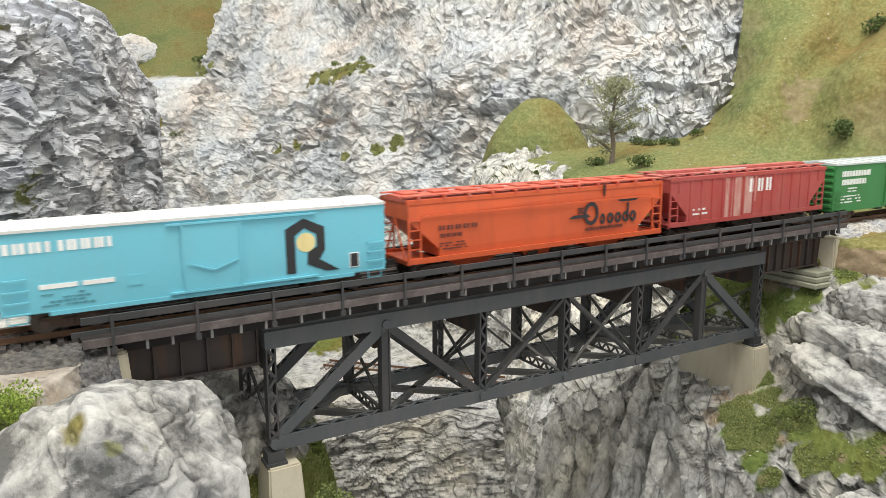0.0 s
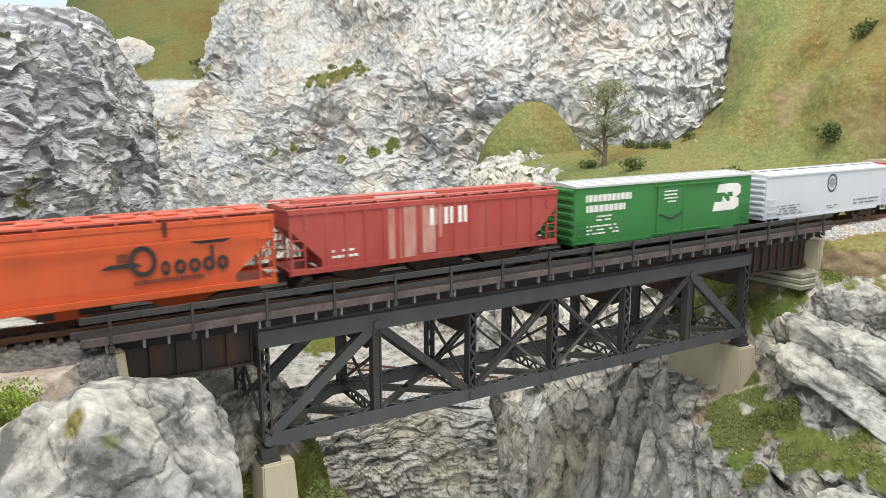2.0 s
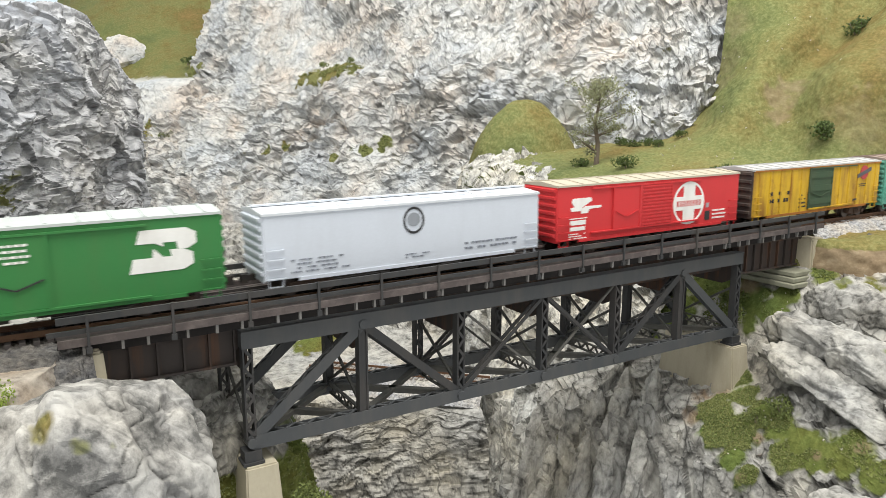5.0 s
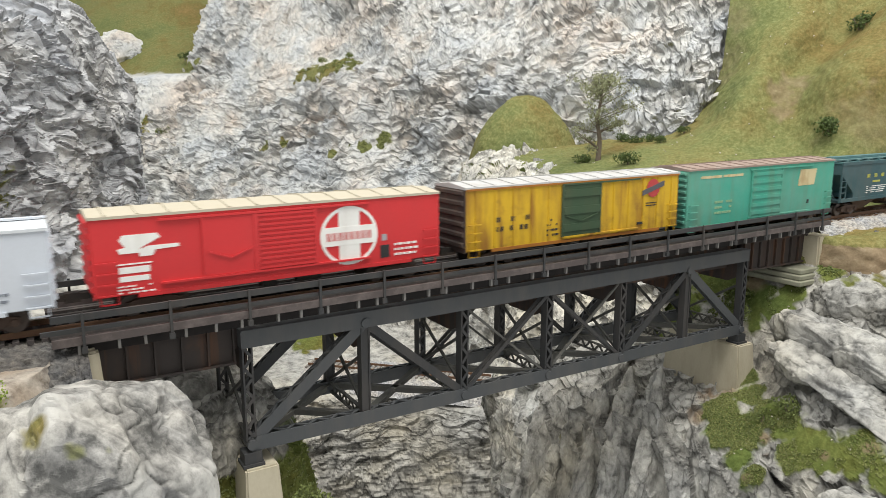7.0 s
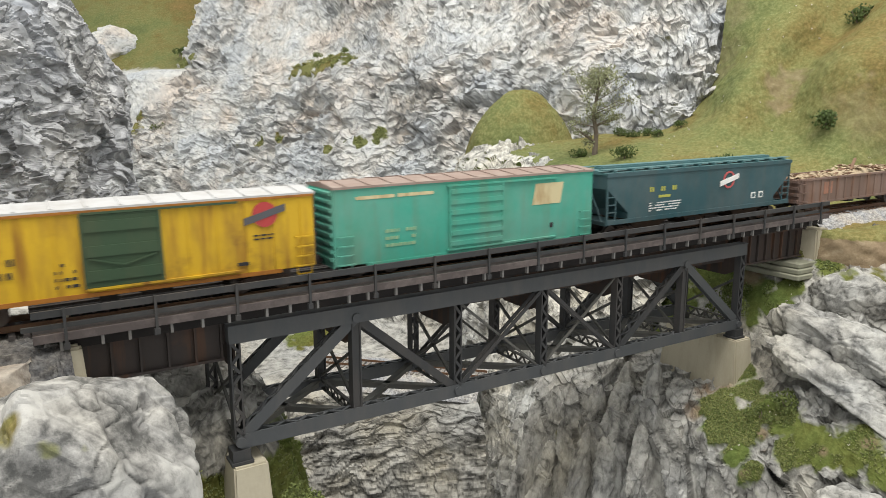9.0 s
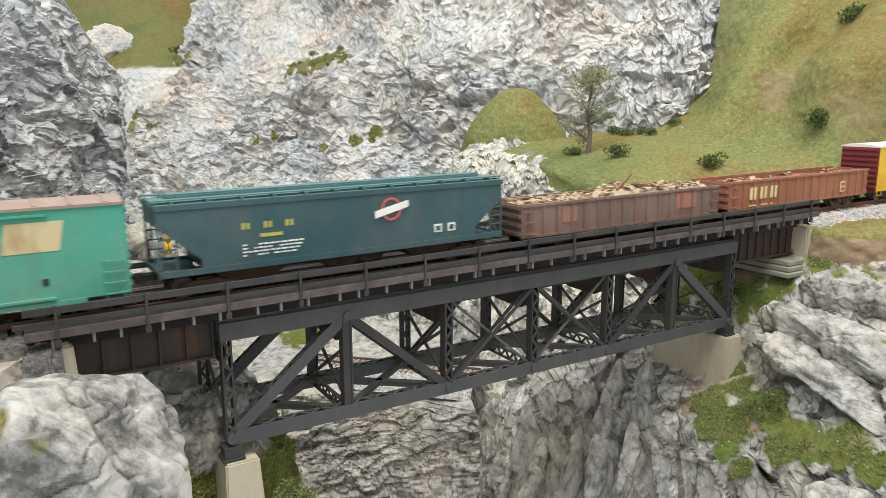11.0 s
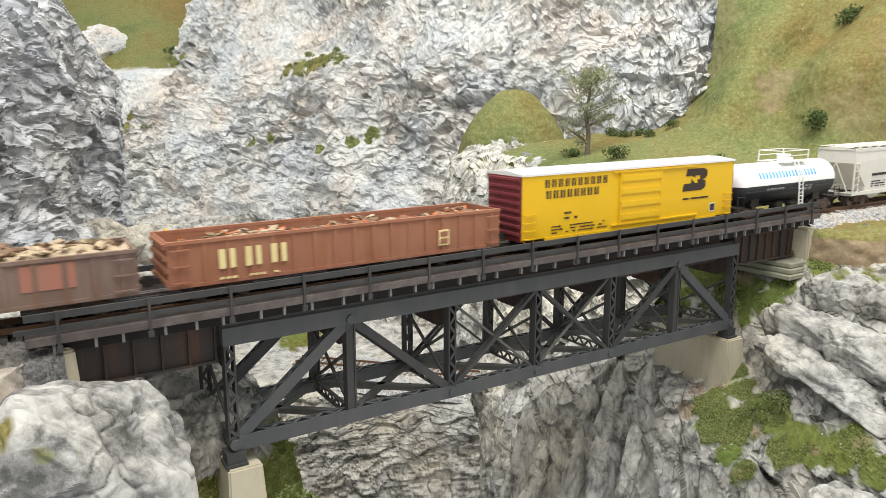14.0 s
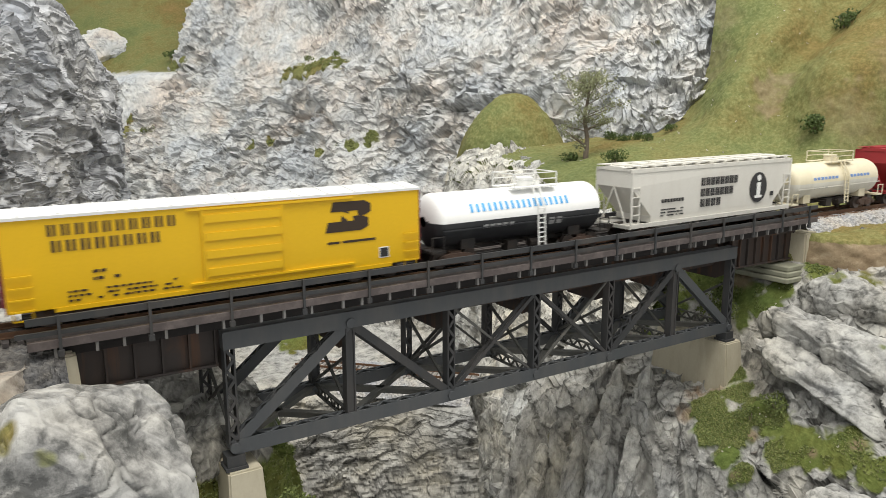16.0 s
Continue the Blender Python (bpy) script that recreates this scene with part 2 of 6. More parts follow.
def rocky(big, mid, small, s=0, bed=(0.75, 0.75, 1.9), size=1.0, flute=None, quiet=None, dip=0.0, sharp=0.5, wobble=0.006, tilt=1.4):
    """Relief of cast rock at three sizes: chips bedded as bed says, tipped over by dip,
    and standing on end where flute(p) is 1."""
    def f(p, q):
        w = p + wobble * np.stack([smooth_noise(p * 55, s + 90), smooth_noise(p * 55, s + 91), smooth_noise(p * 55, s + 92)], 1)
        w[:, 2] += dip * (p[:, 0] - p[:, 1])
        v = w * np.array(bed)
        if flute is not None:
            k = (flute(p) > 0.5 + 0.25 * smooth_noise(p * 30, s + 70))[:, None]
            v = np.where(k, w * np.array((1.7, 1.7, 0.42)) + 3.7, v)
        a, rim0 = blocks(v * 15 / size, s, 1.0)
        b, rim = blocks(v * 46 / size, s + 11, tilt)
        c, rim2 = blocks(v * 115 / size, s + 23, tilt)
        soft = fractal(p * 8 / size, 4, s + 40)
        k = np.clip(0.8 + 0.6 * fractal(p * 7, 2, s + 60), 0.3, 1.4) * (1.0 if quiet is None else quiet(p))
        off = big * (0.7 * soft + 0.45 * a * (0.35 + 0.65 * ease(rim0, 0.2)) * k)
        off = off + k * (mid * (b * (sharp + (1 - sharp) * ease(rim, 0.16)) + 0.35 * ease(rim, 0.10)) + small * (c * (sharp + (1 - sharp) * ease(rim2, 0.2)) + 0.3 * ease(rim2, 0.14)))
        # mask of the wash and painted gap shade along the chip rims
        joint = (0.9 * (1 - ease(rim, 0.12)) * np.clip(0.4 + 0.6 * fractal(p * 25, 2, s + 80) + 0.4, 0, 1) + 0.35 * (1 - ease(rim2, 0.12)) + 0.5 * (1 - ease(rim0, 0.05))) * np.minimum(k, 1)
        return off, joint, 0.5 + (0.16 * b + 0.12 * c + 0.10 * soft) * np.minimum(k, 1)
    return f


def turf_relief(amp=0.006, s=0):
    def f(p, q):
        return amp * fractal(p * 9, 3, s) + 0.0012 * fractal(p * 160, 3, s + 5), np.zeros(len(p)), np.full(len(p), 0.5)
    return f


def lumps(p, spots):
    """1 inside the soft balls (x, y, z, radius), fading out."""
    out = np.zeros(len(p))
    w = fractal(p * 24, 3, 77) * 0.4 + fractal(p * 120, 3, 78) * 0.4
    for x, y, z, r in spots:
        d = np.sqrt(((p - (x, y, z)) ** 2).sum(1)) / r
        out = np.maximum(out, np.clip(1.6 - d + w, 0, 1))
    return out

# ---------------------------------------------------------------- terrain
def all_grass(p, q, n):
    return np.ones(len(p))


BACK = [
    [(0.43, 1.62, 0.60), (0.52, 1.36, 0.60), (0.64, 1.08, 0.60), (0.77, 0.82, 0.60), (0.84, 0.58, 0.60), (0.90, 0.36, 0.60), (1.02, 0.24, 0.60)],
    [(0.335, 1.50, 0.36), (0.45, 1.26, 0.36), (0.58, 0.99, 0.36), (0.70, 0.75, 0.36), (0.755, 0.54, 0.36), (0.815, 0.32, 0.36), (0.92, 0.22, 0.36)],
    [(0.265, 1.48, 0.245), (0.41, 1.15, 0.24), (0.525, 0.93, 0.25), (0.63, 0.70, 0.24), (0.685, 0.49, 0.24), (0.755, 0.305, 0.24), (0.85, 0.21, 0.24)],
    [(0.185, 1.43, 0.145), (0.36, 1.13, 0.12), (0.465, 0.91, 0.12), (0.575, 0.69, 0.13), (0.635, 0.46, 0.13), (0.69, 0.322, 0.135), (0.78, 0.20, 0.13)],
    [(0.14, 1.38, -0.02), (0.32, 1.06, -0.02), (0.43, 0.86, -0.02), (0.53, 0.64, -0.02), (0.60, 0.44, -0.02), (0.66, 0.30, -0.02), (0.74, 0.18, -0.02)],
    [(0.10, 1.34, -0.40), (0.28, 1.00, -0.40), (0.38, 0.80, -0.40), (0.48, 0.60, -0.40), (0.56, 0.40, -0.40), (0.63, 0.28, -0.40), (0.70, 0.16, -0.40)]]
SPOTS = [(0.435, 1.098, 0.241, 0.016), (0.454, 1.069, 0.248, 0.018), (0.475, 1.038, 0.256, 0.022), (0.495, 1.001, 0.260, 0.022), (0.509, 0.964, 0.251, 0.015), (0.501, 0.837, 0.119, 0.016), (0.477, 0.868, 0.104, 0.012),
         (0.359, 1.101, 0.094, 0.013), (0.388, 1.061, 0.105, 0.010), (0.44, 0.926, 0.086, 0.010), (0.294, 1.471, 0.277, 0.019), (0.311, 1.444, 0.283, 0.013), (0.172, 1.418, 0.116, 0.018), (0.184, 1.429, 0.144, 0.013)]
DUSTED = [(0.736, 0.376, 0.261, 0.012), (0.708, 0.414, 0.237, 0.02), (0.702, 0.321, 0.162, 0.020), (0.684, 0.345, 0.15, 0.016), (0.49, 0.941, 0.199, 0.013), (0.507, 0.803, 0.098, 0.016), (0.332, 1.14, 0.089, 0.014)]
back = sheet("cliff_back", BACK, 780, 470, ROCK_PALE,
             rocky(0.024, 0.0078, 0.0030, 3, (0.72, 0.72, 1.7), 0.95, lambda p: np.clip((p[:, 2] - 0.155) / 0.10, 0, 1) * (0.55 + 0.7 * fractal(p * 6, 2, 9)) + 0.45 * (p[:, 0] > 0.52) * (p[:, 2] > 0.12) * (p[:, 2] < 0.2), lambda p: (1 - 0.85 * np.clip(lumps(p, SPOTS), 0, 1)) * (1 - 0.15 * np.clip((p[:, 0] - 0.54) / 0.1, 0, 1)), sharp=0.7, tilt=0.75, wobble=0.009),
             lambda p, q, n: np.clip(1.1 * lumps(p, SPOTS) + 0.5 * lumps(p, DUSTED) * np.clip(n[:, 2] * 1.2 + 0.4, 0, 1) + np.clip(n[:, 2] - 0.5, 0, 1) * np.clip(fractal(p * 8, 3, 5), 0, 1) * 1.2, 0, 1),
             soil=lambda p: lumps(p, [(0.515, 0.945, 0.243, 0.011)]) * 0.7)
tagged(back, "tall pale grey plaster rock face with small green ledges", "cliff", kind="structure")

GREENS = [(0.382, -0.032, -0.037, 0.010), (0.371, -0.049, -0.042, 0.011), (0.365, -0.069, -0.047, 0.012), (0.361, -0.085, -0.053, 0.012), (0.359, -0.104, -0.058, 0.012), (0.359, -0.12, -0.06, 0.012), (0.362, -0.137, -0.057, 0.013), (0.36, -0.151, -0.061, 0.012),
          (0.353, -0.04, -0.055, 0.012), (0.340, -0.048, -0.069, 0.010), (0.348, -0.059, -0.065, 0.014), (0.336, -0.067, -0.079, 0.009), (0.334, -0.081, -0.087, 0.009), (0.352, -0.097, -0.067, 0.012),
          (0.43, -0.007, 0.015, 0.014), (0.427, -0.025, 0.01, 0.013), (0.418, -0.012, -0.002, 0.010), (0.438, -0.032, 0.024, 0.010), (0.464, -0.046, 0.042, 0.011), (0.475, -0.08, 0.045, 0.012), (0.41, 0.06, -0.008, 0.025), (0.405, 0.11, -0.01, 0.025), (0.43, 0.04, 0.02, 0.025), (0.385, 0.06, -0.03, 0.012)]
SOILS = [(0.482, -0.060, 0.050, 0.014), (0.505, -0.078, 0.050, 0.022), (0.535, -0.085, 0.052, 0.028), (0.58, -0.10, 0.052, 0.03), (0.36, -0.018, -0.051, 0.007), (0.371, -0.03, -0.044, 0.006), (0.341, -0.024, -0.063, 0.005),
         (0.352, -0.075, -0.063, 0.004), (0.345, -0.082, -0.072, 0.004), (0.332, -0.078, -0.088, 0.004), (0.358, -0.116, -0.061, 0.003), (0.369, -0.139, -0.049, 0.004), (0.435, 0.0, 0.024, 0.008)]
LEFT = [
    [(-0.62, 0.16, 0.222), (-0.30, 0.18, 0.226), (-0.14, 0.24, 0.234), (-0.07, 0.30, 0.250), (-0.035, 0.36, 0.244), (-0.08, 0.60, 0.23)],
    [(-0.60, 0.03, 0.208), (-0.26, 0.05, 0.212), (-0.11, 0.15, 0.222), (-0.040, 0.25, 0.236), (-0.014, 0.32, 0.228), (-0.04, 0.6, 0.22)],
    [(-0.58, 0.00, 0.17), (-0.24, 0.02, 0.17), (-0.09, 0.14, 0.17), (-0.022, 0.24, 0.17), (0.004, 0.31, 0.17), (-0.02, 0.6, 0.17)],
    [(-0.56, 0.02, 0.11), (-0.22, 0.04, 0.11), (-0.080, 0.13, 0.11), (-0.022, 0.23, 0.11), (0.000, 0.30, 0.11), (0.0, 0.6, 0.11)],
    [(-0.54, 0.02, 0.03), (-0.20, 0.04, 0.03), (-0.07, 0.12, 0.03), (-0.014, 0.22, 0.03), (0.008, 0.29, 0.03), (0.02, 0.6, 0.03)],
    [(-0.50, 0.02, -0.40), (-0.15, 0.05, -0.40), (0.0, 0.14, -0.40), (0.05, 0.22, -0.40), (0.07, 0.29, -0.40), (0.06, 0.6, -0.40)]]
lcl = sheet("cliff_left", LEFT, 440, 320, ROCK_GREY, rocky(0.013, 0.0034, 0.0014, 31, (0.66, 0.66, 1.7), 0.72, dip=-0.12, sharp=0.6, tilt=0.9, wobble=0.008),
            lambda p, q, n: lumps(p, [(-0.13, 0.17, 0.226, 0.03), (-0.20, 0.12, 0.22, 0.06), (-0.095, 0.11, 0.12, 0.012)]) * np.clip(n[:, 2] * 2 + 0.4, 0, 1))
tagged(lcl, "dark grey layered plaster rock outcrop", "cliff", kind="structure")

# far slope between the two cliffs, and its pale outcrop
FAR = [
    [(-0.9, 2.70, 0.22), (-0.1, 2.55, 0.26), (0.12, 2.35, 0.60), (0.45, 2.05, 0.70), (0.9, 1.8, 0.75)],
    [(-0.9, 2.30, 0.20), (-0.1, 2.10, 0.24), (0.14, 1.95, 0.47), (0.42, 1.78, 0.48), (0.9, 1.6, 0.5)],
    [(-0.9, 1.90, 0.15), (-0.1, 1.75, 0.20), (0.15, 1.64, 0.26), (0.34, 1.52, 0.28), (0.9, 1.4, 0.3)],
    [(-0.9, 1.60, 0.05), (-0.1, 1.55, 0.08), (0.12, 1.50, 0.16), (0.28, 1.40, 0.17), (0.9, 1.2, 0.1)],
    [(-0.9, 1.50, -0.4), (-0.1, 1.45, -0.4), (0.10, 1.42, -0.4), (0.28, 1.28, -0.4), (0.9, 1.0, -0.4)]]
far = sheet("slope_far", FAR, 220, 200, ROCK_PALE, rocky(0.010, 0.004, 0.002, 60, (0.8, 0.8, 1.5), 1.3, quiet=lambda p: np.clip((0.25 - p[:, 2]) / 0.03, 0.0, 1)),
            lambda p, q, n: np.clip((p[:, 2] - 0.235) / 0.03 + 0.5 * fractal(p * 12, 3, 8), 0, 1), smooth=False)
tagged(far, "far grassy hillside with brown patches", "hillside", kind="structure")

# steep green hill on the far side of the bridge, the plateau before it and the shelf of the track
HILL = [
    [(0.816, 0.343, 0.449), (0.974, 0.232, 0.488), (0.985, 0.163, 0.45), (0.949, 0.066, 0.37), (1.25, -0.2, 0.35)],
    [(0.763, 0.301, 0.304), (0.829, 0.221, 0.313), (0.868, 0.175, 0.296), (0.829, 0.070, 0.268), (1.15, -0.2, 0.25)],
    [(0.735, 0.294, 0.199), (0.713, 0.216, 0.216), (0.751, 0.178, 0.202), (0.754, 0.078, 0.217), (1.05, -0.10, 0.20)],
    [(0.678, 0.308, 0.133), (0.642, 0.212, 0.136), (0.677, 0.153, 0.126), (0.693, 0.070, 0.118), (0.95, 0.00, 0.10)],
    [(0.58, 0.42, 0.118), (0.555, 0.28, 0.112), (0.55, 0.15, 0.098), (0.58, 0.05, 0.066), (0.80, 0.00, 0.066)],
    [(0.485, 0.47, 0.112), (0.475, 0.32, 0.100), (0.465, 0.17, 0.078), (0.470, 0.03, 0.066), (0.60, -0.03, 0.066)],
    [(0.47, 0.47, 0.09), (0.46, 0.31, 0.08), (0.45, 0.16, 0.06), (0.476, -0.052, 0.066), (0.62, -0.080, 0.067)],
    [(0.465, 0.46, 0.03), (0.45, 0.30, 0.03), (0.45, 0.15, 0.02), (0.474, -0.066, 0.026), (0.64, -0.105, 0.026)]]
hill = sheet("hill_right", HILL, 240, 260, ROCK_PALE, turf_relief(0.008, 70), all_grass, smooth=True,
             soil=lambda p: np.clip(lumps(p, [(0.725, 0.185, 0.190, 0.020), (0.71, 0.175, 0.165, 0.012), (0.740, 0.18, 0.205, 0.015), (0.745, 0.09, 0.19, 0.016)]) - 0.35, 0, 0.55) + 0.3 * np.clip(lumps(p, [(0.742, 0.29, 0.24, 0.02), (0.745, 0.275, 0.20, 0.016), (0.77, 0.29, 0.29, 0.02), (0.78, 0.07, 0.21, 0.03), (0.72, 0.08, 0.15, 0.03)]), 0, 1) + np.where((p[:, 1] < -0.03) & (p[:, 2] < 0.060), 0.85, 0.0))
tagged(hill, "steep grassy hillside with ochre bare patches", "hillside", kind="structure")

# rounded grassy mound on the plateau
MOUND = [[(0.568 + 0.098 * f * math.cos(a), 0.485 + 0.080 * f * math.sin(a), z) for a in (0, 1.05, 2.09, 3.14, 4.19, 5.24, 6.283)] for f, z in ((0.02, 0.190), (0.32, 0.182), (0.62, 0.155), (0.85, 0.118), (1.0, 0.07))]
mound = sheet("mound", MOUND, 140, 70, ROCK_PALE, turf_relief(0.006, 90), all_grass, smooth=True)
tagged(mound, "rounded grassy mound before the cliff", "mound", kind="structure")

# edge of the plateau: pale rock falling to the gorge behind the bridge
EDGE = [
    [(0.64, 0.62, 0.09), (0.57, 0.50, 0.108), (0.53, 0.36, 0.104), (0.50, 0.20, 0.080), (0.48, 0.06, 0.056)],
    [(0.55, 0.62, 0.075), (0.475, 0.48, 0.100), (0.465, 0.33, 0.090), (0.45, 0.20, 0.062), (0.43, 0.06, 0.035)],
    [(0.52, 0.60, 0.02), (0.44, 0.46, 0.05), (0.42, 0.32, 0.03), (0.41, 0.19, 0.01), (0.40, 0.06, 0.0)],
    [(0.48, 0.58, -0.10), (0.40, 0.43, -0.08), (0.37, 0.30, -0.08), (0.36, 0.18, -0.07), (0.35, 0.06, -0.06)],
    [(0.46, 0.54, -0.36), (0.36, 0.40, -0.34), (0.31, 0.27, -0.32), (0.29, 0.16, -0.30), (0.27, 0.05, -0.28)]]
edge = sheet("cliff_edge", EDGE, 380, 380, ROCK_EDGE, rocky(0.010, 0.0052, 0.0020, 50, (1.2, 1.2, 0.75), 0.95, dip=0.3, sharp=0.85, wobble=0.003),
             lambda p, q, n: np.clip((n[:, 2] + 0.15) * 2.0, 0, 1) * np.clip((p[:, 2] - 0.05) / 0.03, 0, 1) * np.clip(0.8 + 0.5 * fractal(p * 30, 3, 14), 0, 1))
tagged(edge, "pale rock edge of the grassy plateau", "cliff", kind="structure")

# back of the gorge with the ledge of a lower track
LEDGE = [
    [(-0.05, 0.85, 0.00), (0.14, 0.80, 0.00), (0.32, 0.70, 0.00), (0.46, 0.58, 0.00)],
    [(-0.05, 0.52, -0.112), (0.15, 0.50, -0.112), (0.29, 0.44, -0.112), (0.38, 0.36, -0.112)],
    [(-0.05, 0.42, -0.125), (0.14, 0.42, -0.125), (0.27, 0.36, -0.125), (0.34, 0.29, -0.125)],
    [(-0.04, 0.34, -0.126), (0.13, 0.34, -0.126), (0.235, 0.29, -0.127), (0.305, 0.22, -0.127)],
    [(-0.03, 0.30, -0.19), (0.11, 0.28, -0.19), (0.215, 0.24, -0.19), (0.285, 0.17, -0.17)],
    [(0.0, 0.20, -0.45), (0.08, 0.20, -0.45), (0.18, 0.18, -0.45), (0.26, 0.13, -0.45)]]
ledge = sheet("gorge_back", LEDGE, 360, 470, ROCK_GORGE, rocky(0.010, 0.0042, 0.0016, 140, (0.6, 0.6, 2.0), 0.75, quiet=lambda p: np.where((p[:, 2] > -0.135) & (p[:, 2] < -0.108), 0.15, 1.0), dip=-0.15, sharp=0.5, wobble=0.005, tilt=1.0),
              lambda p, q, n: lumps(p, [(0.22, 0.47, -0.105, 0.03), (0.13, 0.285, -0.175, 0.012), (0.115, 0.275, -0.195, 0.010)]))
tagged(ledge, "grey rock wall of the gorge with a track ledge", "cliff", kind="structure")

# right bank of the gorge, under the far pier
BANK = [
    [(0.475, 0.12, 0.050), (0.480, 0.00, 0.056), (0.495, -0.030, 0.060), (0.54, -0.045, 0.062), (0.68, -0.065, 0.062)],
    [(0.435, 0.12, 0.02), (0.440, 0.00, 0.028), (0.457, -0.058, 0.035), (0.50, -0.095, 0.040), (0.60, -0.16, 0.045)],
    [(0.405, 0.12, -0.01), (0.415, 0.00, -0.005), (0.428, -0.058, 0.008), (0.448, -0.110, 0.018), (0.50, -0.24, 0.02)],
    [(0.365, 0.12, -0.045), (0.374, 0.00, -0.045), (0.386, -0.058, -0.030), (0.398, -0.120, -0.020), (0.42, -0.30, -0.02)],
    [(0.330, 0.12, -0.060), (0.338, 0.00, -0.062), (0.348, -0.058, -0.064), (0.356, -0.120, -0.064), (0.37, -0.30, -0.06)],
    [(0.295, 0.12, -0.115), (0.308, 0.00, -0.115), (0.318, -0.058, -0.120), (0.328, -0.120, -0.125), (0.335, -0.30, -0.13)],
    [(0.24, 0.12, -0.40), (0.255, 0.00, -0.40), (0.27, -0.05, -0.40), (0.285, -0.12, -0.40), (0.295, -0.30, -0.40)]]
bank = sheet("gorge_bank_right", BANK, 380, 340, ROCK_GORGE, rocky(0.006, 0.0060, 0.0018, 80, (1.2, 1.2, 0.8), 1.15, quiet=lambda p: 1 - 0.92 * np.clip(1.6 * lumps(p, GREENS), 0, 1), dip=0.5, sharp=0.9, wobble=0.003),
             lambda p, q, n: lumps(p, GREENS), soil=lambda p: np.clip(lumps(p, SOILS) - 0.2, 0, 0.85))
tagged(bank, "grey craggy gorge bank with mossy patches", "rock bank", kind="structure")

# left bank: the shelf of the track and its drop to the gorge
SHELF = [
    [(-0.60, 0.30, 0.062), (-0.30, 0.30, 0.062), (-0.08, 0.26, 0.062), (-0.01, 0.24, 0.058), (0.04, 0.23, 0.03), (0.06, 0.22, -0.1), (0.08, 0.2, -0.45)],
    [(-0.60, 0.06, 0.062), (-0.30, 0.06, 0.062), (-0.10, 0.06, 0.060), (-0.055, 0.06, 0.052), (-0.015, 0.06, 0.012), (0.048, 0.03, -0.036), (0.090, 0.04, -0.45)],
    [(-0.60, -0.03, 0.063), (-0.30, -0.03, 0.063), (-0.105, -0.03, 0.062), (-0.078, -0.03, 0.056), (-0.045, -0.028, 0.006), (-0.012, -0.020, -0.040), (0.050, 0.0, -0.45)],
    [(-0.60, -0.09, 0.064), (-0.30, -0.08, 0.064), (-0.125, -0.062, 0.062), (-0.092, -0.060, 0.052), (-0.058, -0.055, -0.010), (-0.020, -0.045, -0.075), (0.030, -0.03, -0.45)],
    [(-0.60, -0.22, 0.05), (-0.30, -0.20, 0.05), (-0.165, -0.125, 0.050), (-0.125, -0.110, 0.040), (-0.07, -0.10, -0.05), (-0.030, -0.08, -0.12), (0.01, -0.06, -0.45)]]
VERGE = [(-0.112, -0.075, 0.058, 0.010), (-0.13, -0.08, 0.057, 0.014), (-0.118, -0.10, 0.046, 0.008)]
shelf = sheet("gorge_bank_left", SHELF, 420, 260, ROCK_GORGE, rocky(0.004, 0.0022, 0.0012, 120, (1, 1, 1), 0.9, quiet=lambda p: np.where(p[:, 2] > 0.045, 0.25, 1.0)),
              lambda p, q, n: lumps(p, VERGE + [(0.048, 0.02, -0.036, 0.030), (0.02, 0.0, -0.04, 0.02), (-0.015, -0.02, -0.035, 0.02), (-0.03, -0.03, -0.015, 0.015)]),
              soil=lambda p: np.clip(np.clip((p[:, 2] - 0.025) / 0.015, 0, 1) * np.clip((0.03 - p[:, 1]) / 0.02, 0, 1) * (0.55 + 0.35 * fractal(p * 60, 3, 21)) - 0.6 * lumps(p, VERGE), 0, 1))
tagged(shelf, "track shelf and mossy bank at the bridge", "rock bank", kind="structure")


